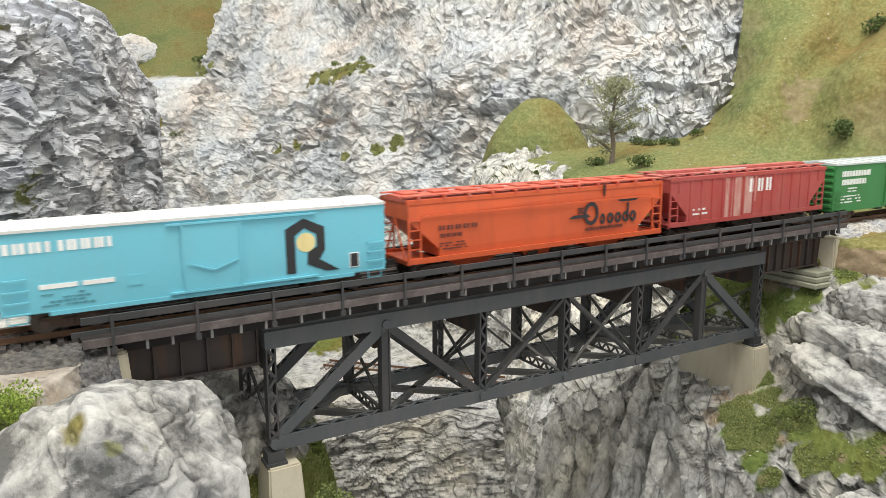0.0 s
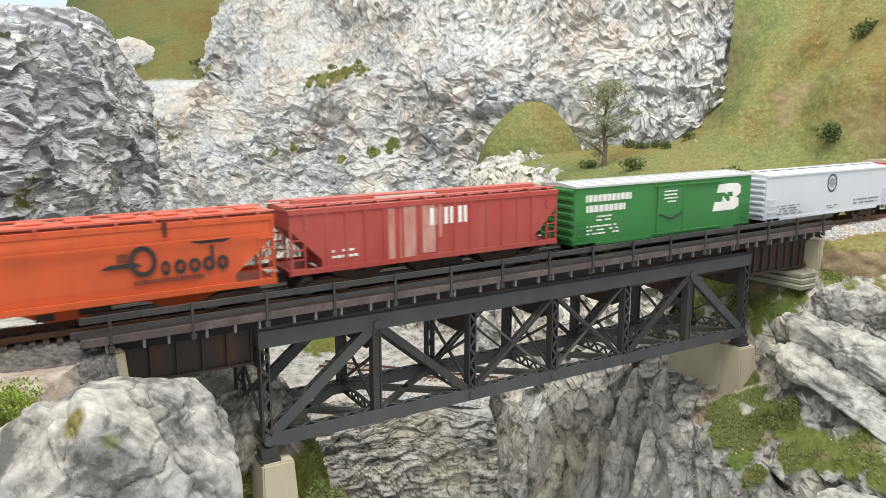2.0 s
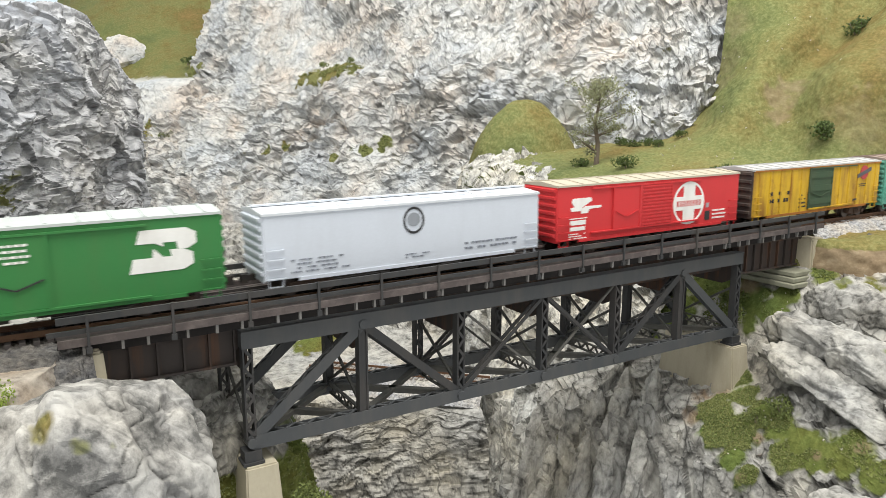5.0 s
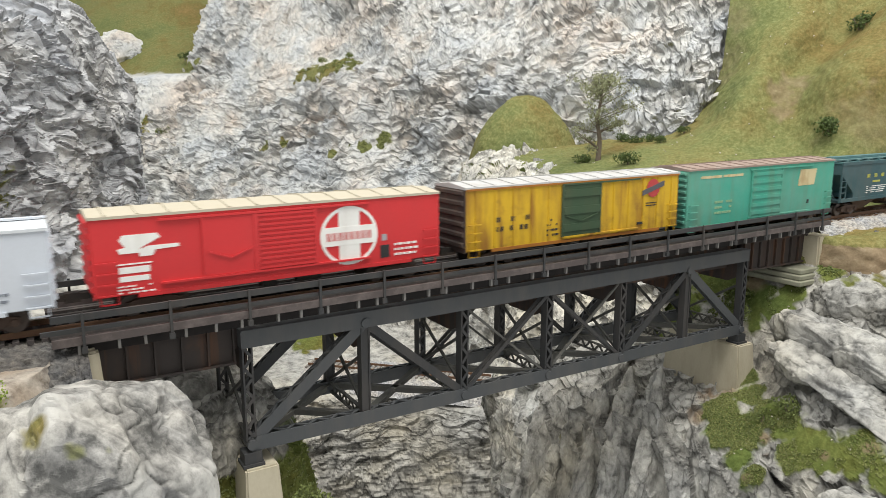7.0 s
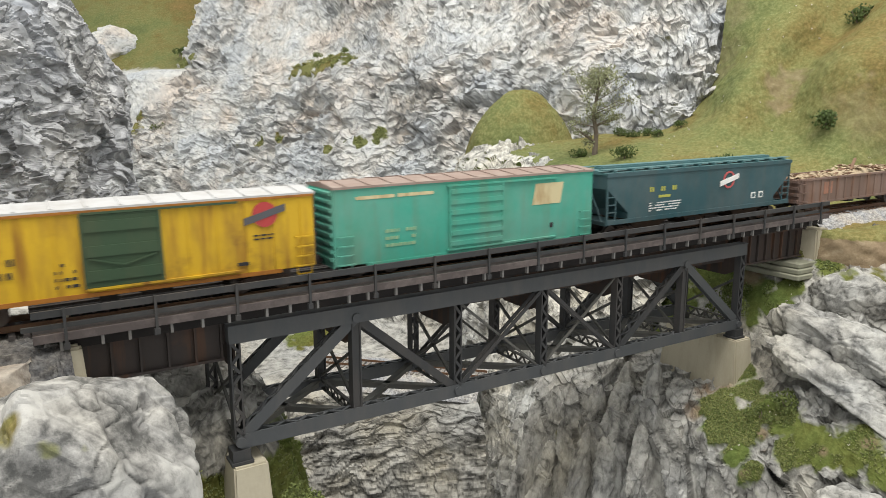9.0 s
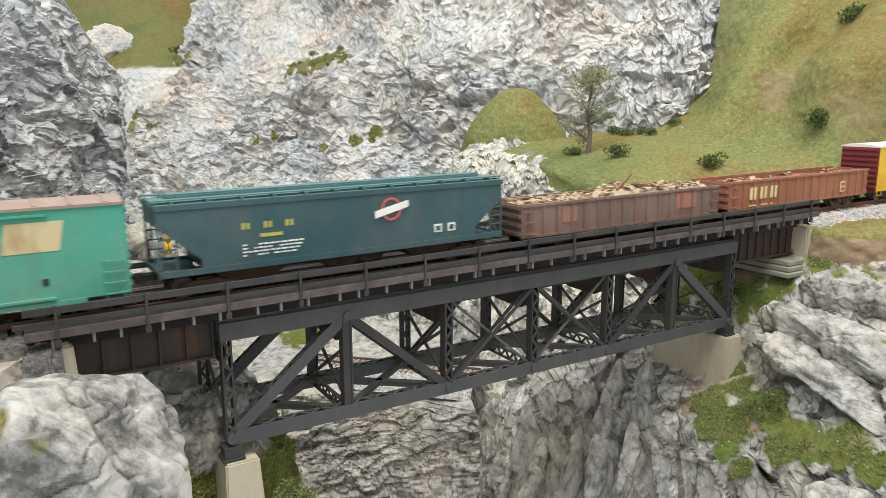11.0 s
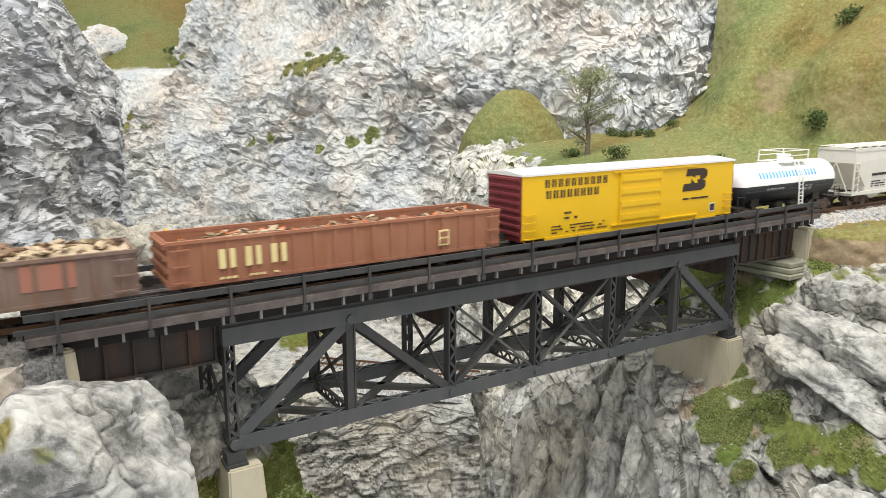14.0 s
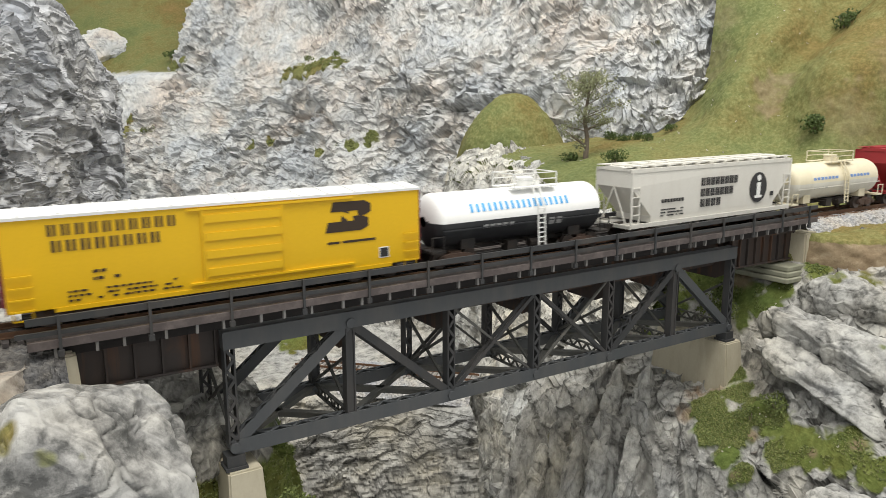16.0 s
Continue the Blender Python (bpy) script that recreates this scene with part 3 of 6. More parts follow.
def rock(name, mid, radii, seed, mat, label, group, axis=(0, 0, 1), spin=0.0, planes=(), cuts=16, n=150, m=110, crack=30.0, rough=1.0, moss=()):
    """A lone rock: a ball cut by flat faces, stood along an axis, cracked and chipped."""
    A, B = np.meshgrid(np.linspace(0, 2 * math.pi, n), np.linspace(0.015, math.pi - 0.015, m))
    d = np.stack([np.cos(A) * np.sin(B), np.sin(A) * np.sin(B), np.cos(B)], 2).reshape(-1, 3)
    rnd = random.Random(seed)
    cut = [(Vector((rnd.gauss(0, 1), rnd.gauss(0, 1), rnd.gauss(0, 1))).normalized(), rnd.uniform(0.72, 0.98)) for _ in range(cuts)]
    cut += [(Vector((rnd.gauss(0, 1), rnd.gauss(0, 1), rnd.gauss(0, 1))).normalized(), rnd.uniform(0.88, 1.0)) for _ in range(cuts * 2)]
    cut += [(Vector(c[:3]).normalized(), c[3]) for c in planes]
    acc = np.exp(-80 * np.ones(len(d)))
    for v, h in cut:
        acc += np.exp(-80 * np.minimum(h / np.maximum(d @ np.array(v), 1e-3), 3.0))
    f = -np.log(acc) / 80 * (1 + 0.03 * fractal(d * 2.5, 3, seed))
    turn = Vector(axis).normalized().to_track_quat("Z", "Y").to_matrix() @ Matrix.Rotation(spin, 3, "Z")
    T = np.array(turn)
    p = (d * f[:, None] * np.array(radii)) @ T.T + np.array(mid)
    out = d @ T.T
    w = p + 0.004 * np.stack([smooth_noise(p * 50, seed + i) for i in range(3)], 1)
    a, rim0 = blocks(w * crack, seed + 5, 1.3)
    v, rim = blocks(w * crack * 3.2, seed + 9, 1.3)
    g = fractal(p * 110, 4, seed + 30)
    chip = np.abs(fractal(w * 45, 4, seed + 40))
    p = p + out * (rough * (0.0024 * a * ease(rim0, 0.22) + 0.0012 * v * ease(rim, 0.25) - 0.0014 * np.exp(-chip * 10) + 0.0005 * g))[:, None]
    # cracks that take the wash and the painted crevice shade
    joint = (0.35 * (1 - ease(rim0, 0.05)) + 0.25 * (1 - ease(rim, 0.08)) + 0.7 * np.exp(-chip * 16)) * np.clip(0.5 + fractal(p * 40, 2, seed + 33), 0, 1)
    idx = np.arange(n * m).reshape(m, n)
    faces = np.stack([idx[:-1, :-1], idx[1:, :-1], idx[1:, 1:], idx[:-1, 1:]], 2).reshape(-1, 4)
    me = bpy.data.meshes.new(name)
    me.from_pydata(p.tolist(), [], faces.tolist())
    gr = np.clip(lumps(p, moss) - 0.2, 0, 0.6) if moss else np.zeros(len(p))
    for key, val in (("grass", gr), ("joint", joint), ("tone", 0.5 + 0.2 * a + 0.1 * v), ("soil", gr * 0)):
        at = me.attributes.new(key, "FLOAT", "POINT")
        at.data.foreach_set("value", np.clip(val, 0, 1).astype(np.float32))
    me.materials.append(mat)
    return tagged(new(name, me), label, "boulder" if name == "boulder" else "rock", group)


LOOSE = "boulders by the bridge"
rock("boulder", (-0.080, -0.120, 0.042), (0.047, 0.042, 0.045), 5, ROCK_BOULDER, "large pale grey boulder with mossy cracks beside the bridge", LOOSE, n=300, m=220, cuts=26, crack=30.0,
     planes=[(0.42, -0.24, 0.88, 0.78), (0.85, -0.52, 0.12, 0.88), (-0.66, 0.38, 0.62, 0.70), (-0.85, 0.50, 0.10, 0.86), (-0.10, -0.65, 0.75, 0.76), (0.35, -0.85, 0.35, 0.80), (-0.5, -0.8, 0.3, 0.8), (0.70, -0.42, 0.58, 0.86)],
     moss=[(-0.09, -0.14, 0.071, 0.006), (-0.07, -0.165, 0.065, 0.005), (-0.063, -0.167, 0.063, 0.004), (-0.073, -0.15, 0.07, 0.003), (-0.083, -0.15, 0.069, 0.004)])
rock("boulder", (-0.010, 0.060, 0.008), (0.034, 0.026, 0.034), 28, ROCK_GORGE, "brown-grey rock under the girder", LOOSE, n=110, m=80)
rock("boulder", (0.012, 0.215, 0.055), (0.030, 0.025, 0.022), 17, ROCK_GORGE, "grey rock behind the track", LOOSE, n=100, m=70)
rock("boulder", (-0.022, 0.205, 0.062), (0.030, 0.022, 0.026), 21, ROCK_GORGE, "grey rock at the foot of the cliff", LOOSE, n=100, m=70)
rock("boulder", (0.330, -0.150, -0.085), (0.030, 0.026, 0.024), 14, ROCK_GORGE, "dark grey boulder on the grassy bank", LOOSE)
rock("outcrop", (0.19, 1.70, 0.315), (0.075, 0.06, 0.060), 25, ROCK_PALE, "pale rock outcrop on the far grassy slope", "outcrops on the slopes", crack=18.0, rough=2.0)

# tilted strata of the outcrop beside the far pier
TILT = "tilted strata beside the pier"
rock("rock_ledge", (0.386, -0.105, -0.022), (0.020, 0.009, 0.058), 41, ROCK_GORGE, "dark tilted rock ledge over the grassy bank", TILT, (0.03, -0.92, -0.36), 0.4, cuts=18)
rock("rock_ledge", (0.412, -0.105, -0.004), (0.026, 0.020, 0.066), 43, ROCK_GORGE, "pale tilted rock slab with dark cracks", TILT, (0.22, -0.90, -0.30), 0.2, cuts=18, n=200, m=140, crack=34.0, moss=[(0.400, -0.095, 0.006, 0.006), (0.41, -0.125, 0.004, 0.004)])
rock("rock_ledge", (0.452, -0.085, 0.020), (0.022, 0.022, 0.050), 46, ROCK_GORGE, "pale grey broken rock below the soil slope", TILT, (0.25, -0.92, -0.12), 0.9, cuts=18, moss=[(0.445, -0.07, 0.038, 0.008)])
rock("rock_ledge", (0.405, -0.052, 0.004), (0.012, 0.012, 0.014), 49, ROCK_GORGE, "small pale rock beside the pier", TILT, (0.3, 0.2, 1), 0.9, cuts=18, n=90, m=70)

# steep slabs that lean in the gorge wall below the truss
LEAN = "leaning slabs in the gorge wall"
for k, (a, b, w, t) in enumerate([((0.277, 0.039, -0.158), (0.340, 0.055, -0.049), 0.0065, 0.020), ((0.290, 0.020, -0.150), (0.343, 0.041, -0.052), 0.0120, 0.016), ((0.281, 0.084, -0.183), (0.319, 0.089, -0.112), 0.0120, 0.018),
                                  ((0.300, -0.004, -0.133), (0.350, 0.020, -0.047), 0.0110, 0.016), ((0.277, 0.119, -0.200), (0.325, 0.126, -0.093), 0.0080, 0.018)]):
    a, b = Vector(a), Vector(b)
    rock("rock_slab", tuple((a + b) / 2), (w, t, (b - a).length * 0.62), 60 + k, ROCK_GORGE, "dark grey slab leaning in the gorge wall", LEAN, tuple(b - a), 0.15 * k - 0.2, cuts=10, n=120, m=150, crack=34.0, rough=1.0,
         planes=[(1, 0.1, 0, 0.62), (-1, 0.15, 0.05, 0.62), (0.1, -1, 0, 0.62), (0, 1, 0, 0.62), (0.15, -0.1, 1, 0.85)], moss=[(0.312, 0.078, -0.115, 0.010)])

# sky painted on the wall behind
m, n, l, b = shader("painted sky")
l.new(ramp(n, l, add_noise(n, l, 1.2, 3, 0.5), [(0.3, (0.62, 0.78, 0.95)), (0.7, (0.80, 0.88, 0.96))]), b.inputs["Base Color"])
b.inputs["Roughness"].default_value = 0.9
SKY = m
bm = bmesh.new()
box(bm, -2.5, 3.5, 3.0, 3.02, -0.6, 2.2)
tagged(mesh_object("backdrop", bm, SKY), "pale blue painted sky backdrop wall", "backdrop", kind="structure")

# ---------------------------------------------------------------- bridge
STEEL = paint("weathered black steel", (0.036, 0.037, 0.039), 0.55, 0.4, (0.11, 0.09, 0.075), scale=60)
STEEL_BLUE = paint("grey-blue steel", (0.060, 0.064, 0.069), 0.5, 0.45, (0.12, 0.11, 0.10), scale=60)
RUST = paint("rusty girder steel", (0.038, 0.031, 0.029), 0.7, 0.5, (0.09, 0.055, 0.04), scale=40, rust=0.28)
TIMBER = paint("dark deck timber", (0.066, 0.058, 0.056), 0.85, 0.5, (0.17, 0.14, 0.125), scale=120, streak=False)
STEEL_DUSTY = paint("dusty grey steel bracing", (0.082, 0.081, 0.076), 0.7, 0.5, (0.17, 0.155, 0.13), scale=60, streak=False)
PLANK = paint("worn reddish walkway timber", (0.080, 0.066, 0.064), 0.85, 0.6, (0.19, 0.16, 0.15), scale=120, streak=False)
# near-black timber: the shade below the walkway is put into its colour
SHADED_TIMBER = paint("black timber with painted shade", (0.020, 0.018, 0.018), 0.9, 0.3, (0.06, 0.05, 0.045), streak=False)
PEG = paint("dusty grey steel pegs", (0.17, 0.165, 0.16), 0.7, 0.5, (0.08, 0.07, 0.06))
P, HT, WY, RAIL, GRADE, RISE = 0.0635, 0.054, 0.0255, 0.0700, 0.011, 0.016


def thing(name, label, category, group="", kind=""):
    return tagged(new(name), label, category, group, kind)


def lace(bm, a, b, side, w, step=0.006):
    """Zigzag lattice bars between two parallel edges."""
    a, b, s = Vector(a), Vector(b), Vector(side)
    n = max(2, int((b - a).length / step))
    for i in range(n):
        p, q = a.lerp(b, i / n), a.lerp(b, (i + 1) / n)
        u, v = (p - s, q + s) if i % 2 else (p + s, q - s)
        beam(bm, u, v, 0.0015, 0.0006, s.cross(b - a))


def truss_bridge():
    t = thing("truss_bridge", "dark weathered steel deck truss bridge on concrete piers", "bridge")
    for sy in (-1, 1):
        y = sy * WY
        bm = bmesh.new()
        beam(bm, (-0.003, y, HT + 0.001), (6 * P + 0.003, y, HT + 0.004), 0.0062, 0.0085)
        beam(bm, (-0.003, y, HT + 0.0055), (6 * P + 0.003, y, HT + 0.0085), 0.0078, 0.0008)
        part("top_chord", bm, STEEL_BLUE, t, "grey-blue steel top chord")
        bm = bmesh.new()
        for o in (-0.0024, 0.0024):
            beam(bm, (0, y + o, 0), (6 * P, y + o, 0), 0.0010, 0.0075)
        lace(bm, (0, y, 0.0037), (6 * P, y, 0.0037), (0, 0.0022, 0), 0.001)
        part("bottom_chord", bm, STEEL_BLUE, t)
        for i in range(7):
            bm = bmesh.new()
            w = 0.0052 if i in (0, 1, 5, 6) else 0.0048
            for o in (-0.0022, 0.0022):
                beam(bm, (i * P + o, y, 0.002), (i * P + o, y, HT), 0.0055, 0.0009, (1, 0, 0))
            if i in (1, 5):
                box(bm, i * P - 0.002, i * P + 0.002, y - 0.0020, y + 0.0020, 0.002, HT - 0.002)
            else:
                lace(bm, (i * P, y - sy * 0 - 0.0026, 0.003), (i * P, y - 0.0026, HT - 0.003), (0.002, 0, 0), 0.001, 0.005)
            part("post", bm, STEEL, t)
        for i, (a, b, w) in enumerate([(0, 1, 0.0060), (2, 1, 0.0046), (2, 3, 0.0032), (4, 3, 0.0032), (4, 5, 0.0046), (6, 5, 0.0060)]):
            bm = bmesh.new()
            u, v = Vector((a * P, y, 0.001)), Vector((b * P, y, HT))
            n = (v - u).normalized().cross(Vector((0, 1, 0)))
            if i in (2, 3):
                for o in (-0.0021, 0.0021):
                    beam(bm, u + Vector((0, o, 0)), v + Vector((0, o, 0)), 0.0008, 0.0022)
            else:
                for o in (-1, 1):
                    beam(bm, u + Vector((0, o * 0.0020, 0)), v + Vector((0, o * 0.0020, 0)), 0.0008, w)
                lace(bm, u + n * w * 0.45 * (1 if n.z > 0 else -1), v + n * w * 0.45 * (1 if n.z > 0 else -1), (0, 0.002, 0), 0.001, 0.0055)
            part("diagonal", bm, STEEL_BLUE if i in (0, 5) else STEEL, t)
        for a, b in ((2, 3), (4, 3)):
            bm = bmesh.new()
            beam(bm, (b * P, y, 0.001), (a * P, y, HT), 0.0012, 0.0014)
            part("tie_rod", bm, STEEL_DUSTY, t)
        for i in range(7):
            bm = bmesh.new()
            rod(bm, (i * P, y - 0.0042, HT if i in (1, 5) else 0.0), (i * P, y + 0.0042, HT if i in (1, 5) else 0.0), 0.0026, 10)
            part("pin", bm, STEEL_BLUE, t)
    for i in range(7):
        bm = bmesh.new()
        prism(bm, [(-WY, HT - 0.003), (WY, HT - 0.003), (WY, HT - 0.012), (WY - 0.012, HT - 0.018), (-WY + 0.012, HT - 0.018), (-WY, HT - 0.012)], -0.0006, 0.0006)
        bmesh.ops.transform(bm, matrix=pose(i * P, 0, 0, 0, 0, 90), verts=bm.verts)
        part("floor_beam", bm, RUST, t, "rusty plate floor beam")
        bm = bmesh.new()
        for z in (0.0032, -0.0024):
            beam(bm, (i * P, -WY, z), (i * P, WY, z), 0.0022, 0.0008)
        lace(bm, (i * P, -WY, 0.0004), (i * P, WY, 0.0004), (0, 0, 0.0028), 0.001, 0.0045)
        part("bottom_strut", bm, STEEL_DUSTY, t)
        bm = bmesh.new()
        for s in (1, -1):
            beam(bm, (i * P, -s * WY, 0.004), (i * P, s * WY, HT - 0.018), 0.0014, 0.0016)
        part("sway_brace", bm, STEEL_DUSTY, t)
    for i in range(6):
        for s in (1, -1):
            bm = bmesh.new()
            a, b = Vector((i * P, -s * WY, 0.002)), Vector(((i + 1) * P, s * WY, 0.002))
            beam(bm, a, b, 0.0038, 0.0008)
            beam(bm, a - Vector((0, 0, 0.002)), b - Vector((0, 0, 0.002)), 0.0014, 0.003)
            part("lateral_brace", bm, STEEL_DUSTY, t)
    for s in (-1, 1):
        bm = bmesh.new()
        box(bm, -0.002, 6 * P + 0.002, s * 0.011 - 0.001, s * 0.011 + 0.001, HT - 0.008, HT + 0.009)
        part("stringer", bm, RUST, t)
    for x in (0.0, 6 * P):
        for s in (-1, 1):
            bm = bmesh.new()
            box(bm, x - 0.0055, x + 0.0055, s * WY - 0.0055, s * WY + 0.0055, -0.0110, -0.0095)
            box(bm, x - 0.0045, x + 0.0045, s * WY - 0.0045, s * WY + 0.0045, -0.0095, -0.0038)
            part("bearing_shoe", bm, STEEL, t)
    return t


def girder_span(x0, x1, z0, z1, name_label, count):
    g = thing("girder_span", name_label, "girder", "plate girder approach spans")
    for s in (-1, 1):
        bm = bmesh.new()
        y = s * 0.0205
        box(bm, x0, x1, y - 0.0008, y + 0.0008, z0, z1)
        box(bm, x0, x1, y - 0.0030, y + 0.0030, z0 - 0.0008, z0 + 0.0004)
        box(bm, x0, x1, y - 0.0030, y + 0.0030, z1 - 0.0004, z1 + 0.0008)
        part("web_plate", bm, RUST, g)
        for i in range(count):
            bm = bmesh.new()
            x = x0 + 0.001 + (x1 - x0 - 0.002) * i / (count - 1)
            box(bm, x - 0.0005, x + 0.0005, y - 0.0027, y + 0.0027, z0 + 0.0004, z1 - 0.0004)
            part("stiffener", bm, RUST, g)
    return g


truss_bridge()
girder_span(-0.0665, -0.004, 0.0425, 0.0625, "short rusty plate girder span beside the truss", 6)
girder_span(6 * P + 0.004, 6 * P + 0.085, 0.0445, 0.0665, "rusty plate girder span with many stiffeners", 9)


def deck():
    d = thing("bridge_deck", "dark timber open deck with walkways and railings", "bridge deck")
    x0, x1 = -0.083, 0.474
    zd = RAIL - 0.0035
    ties = bpy.data.meshes.new("tie")
    bm = bmesh.new()
    box(bm, -0.0014, 0.0014, -0.0255, 0.0255, -0.0035, 0)
    bm.to_mesh(ties)
    bm.free()
    # ties painted black for the shade on their ends
    ties.materials.append(SHADED_TIMBER)
    n = int((x1 - x0) / 0.0056)
    for i in range(n + 1):
        x = x0 + 0.002 + i * 0.0056
        o = new("tie", ties)
        o.parent, o.location = d, (x, 0, zd + GRADE * x)
    at = lambda x, z: z + RISE * x
    for s in (-1, 1):
        for nm, y, w, za, zb, mt in (("walkway_beam", 0.0350, 0.0030, 0.0680, 0.0716, PLANK), ("walkway_plank", 0.0285, 0.0030, 0.0675, 0.0685, TIMBER), ("walkway_plank", 0.0320, 0.0028, 0.0676, 0.0686, TIMBER), ("guard_timber", 0.0150, 0.0030, 0.0668, 0.0698, TIMBER)):
            bm = bmesh.new()
            beam(bm, (x0, s * y, at(x0, (za + zb) / 2)), (x1, s * y, at(x1, (za + zb) / 2)), w, zb - za)
            part(nm, bm, mt, d)
        for za, zb, w in ((0.0785, 0.0815, 0.0014), (0.0735, 0.0755, 0.0014)):
            bm = bmesh.new()
            beam(bm, (x0 - (0.0 if za > 0.075 else 0.004), s * 0.0352, at(x0, (za + zb) / 2)), (x1, s * 0.0352, at(x1, (za + zb) / 2)), w, zb - za)
            part("handrail", bm, STEEL, d)
        for i in range(16):
            x = x0 + 0.012 + i * 0.0355
            if x > x1:
                break
            bm = bmesh.new()
            box(bm, x - 0.0006, x + 0.0006, s * 0.0368 - 0.0007, s * 0.0368 + 0.0005, at(x, 0.0655), at(x, 0.0822))
            box(bm, x - 0.0012, x + 0.0012, s * 0.0368 - 0.0009, s * 0.0368 + 0.0008, at(x, 0.0645), at(x, 0.0672))
            part("railing_post", bm, STEEL, d)
        for i in range(int((x1 - x0) / 0.0142)):
            x = x0 + 0.010 + i * 0.0142 + 0.002 * math.sin(i * 2.3)
            bm = bmesh.new()
            box(bm, x - 0.0006, x + 0.0006, s * 0.0350 - 0.0010, s * 0.0350 + 0.0010, at(x, 0.0638), at(x, 0.0680))
            part("bolt_bracket", bm, PEG, d)
        # black strip standing in for the shaded stringer side under the walkway
        bm = bmesh.new()
        beam(bm, (x0, s * 0.0270, at(x0, 0.0655) - 0.001), (x1, s * 0.0270, at(x1, 0.0655) - 0.001), 0.0010, 0.0060)
        part("shade_fascia", bm, SHADED_TIMBER, d)
    return d


deck()
RAILM = paint("rusty rail", (0.16, 0.09, 0.055), 0.55, 0.4, (0.10, 0.06, 0.04), metal=0.4, streak=False)
for s in (-1, 1):
    bm = bmesh.new()
    xa, xb = -0.9, 1.3
    y = s * 0.0085
    za, zb = RAIL + GRADE * xa, RAIL + GRADE * xb
    beam(bm, (xa, y, za - 0.0004), (xb, y, zb - 0.0004), 0.0009, 0.0008)
    beam(bm, (xa, y, za - 0.0015), (xb, y, zb - 0.0015), 0.0004, 0.0016)
    beam(bm, (xa, y, za - 0.0025), (xb, y, zb - 0.0025), 0.0017, 0.0005)
    tagged(mesh_object("rail", bm, RAILM), "rusty steel rail along the bridge deck", "rail", "rails of the line")

CONCRETE = paint("tan cast concrete", (0.42, 0.38, 0.29), 0.85, 0.5, (0.22, 0.19, 0.12), scale=70)


def tapered(bm, x0, x1, y0, y1, z0, z1, dx, dy):
    v = box(bm, x0, x1, y0, y1, z0, z1)
    for p in v:
        if p.co.z < (z0 + z1) / 2:
            p.co.x += dx * (1 if p.co.x > (x0 + x1) / 2 else -1)
            p.co.y += dy * (1 if p.co.y > (y0 + y1) / 2 else -1)


def pier(x0, x1, z0, label):
    t = thing("bridge_pier", label, "pier", "concrete piers of the bridge")
    bm = bmesh.new()
    tapered(bm, x0, x1, -0.033, 0.034, z0, -0.0112, 0.004, 0.009)
    bmesh.ops.bevel(bm, geom=bm.edges[:], offset=0.0009, segments=2, affect="EDGES")
    part("shaft", bm, CONCRETE, t)
    return t


pier(-0.0050, 0.0120, -0.10, "tan concrete pier under the truss end beside the boulder")
pier(6 * P - 0.0075, 6 * P + 0.0105, -0.10, "tan concrete pier under the truss end on the rocky bank")


def abutment(x0, x1, z0, z1, label):
    t = thing("abutment", label, "abutment", "concrete abutments")
    bm = bmesh.new()
    tapered(bm, x0, x1, -0.034, 0.034, z0, z1, 0.003, 0.004)
    bmesh.ops.bevel(bm, geom=bm.edges[:], offset=0.0012, segments=2, affect="EDGES")
    part("bridge_seat", bm, CONCRETE, t)
    return t


abutment(-0.086, -0.0655, 0.01, 0.0625, "tan concrete abutment beside the ballast")
abutment(6 * P + 0.083, 6 * P + 0.10, 0.0, 0.0665, "grey-green concrete abutment at the hillside")

BALLAST = rock_material("grey ballast", (0.15, 0.14, 0.13), (0.09, 0.085, 0.08), (0.035, 0.03, 0.03), (1.05, 0.98, 0.9), scale=4.0)
BALLAST_PALE = rock_material("pale grey ballast", (0.46, 0.44, 0.42), (0.34, 0.33, 0.32), (0.18, 0.17, 0.16), (1.05, 0.98, 0.9), scale=4.0)


def ballast(name, pts, half, mat, label):
    """A low bank of ballast along the line pts, with tumbled stones on it."""
    p = np.array(pts, float)
    net = []
    for i, q in enumerate(p):
        d = p[min(i + 1, len(p) - 1)] - p[max(i - 1, 0)]
        nrm = np.array((-d[1], d[0], 0)) / (np.hypot(d[0], d[1]) + 1e-9)
        net.append([q + nrm * half * f + np.array((0, 0, h)) for f, h in ((1.9, -0.010), (1.5, -0.004), (1.0, 0.0), (0.0, 0.0), (-1.0, 0.0), (-1.5, -0.004), (-1.9, -0.010))])
    ob = sheet(name, net, 60, 300, mat, lambda p, q: (0.0007 * blocks(p * 500, 7, 1.0)[0], np.zeros(len(p)), 0.5 + 0.4 * blocks(p * 500, 7, 0.0)[0]))
    return tagged(ob, label, "ballast", kind="structure")


ballast("ballast_left", [(-0.9, 0, 0.0555), (-0.4, 0, 0.0610), (-0.1, 0, 0.0640), (-0.078, 0, 0.0643)], 0.026, BALLAST, "dark grey ballast under the track")
ballast("ballast_right", [(0.478, 0, 0.0716), (0.60, 0, 0.0728), (0.80, 0, 0.0748), (1.3, 0, 0.0800)], 0.0175, BALLAST_PALE, "pale grey ballast under the track")
BROWN_TIE = paint("brown wooden ties", (0.20, 0.12, 0.075), 0.85, 0.5, (0.3, 0.2, 0.13), streak=False)
tie = bpy.data.meshes.new("tie")
bm = bmesh.new()
box(bm, -0.0013, 0.0013, -0.0150, 0.0150, -0.002, 0)
bm.to_mesh(tie)
bm.free()
tie.materials.append(BROWN_TIE)
dark_tie = tie.copy()
dark_tie.materials[0] = TIMBER
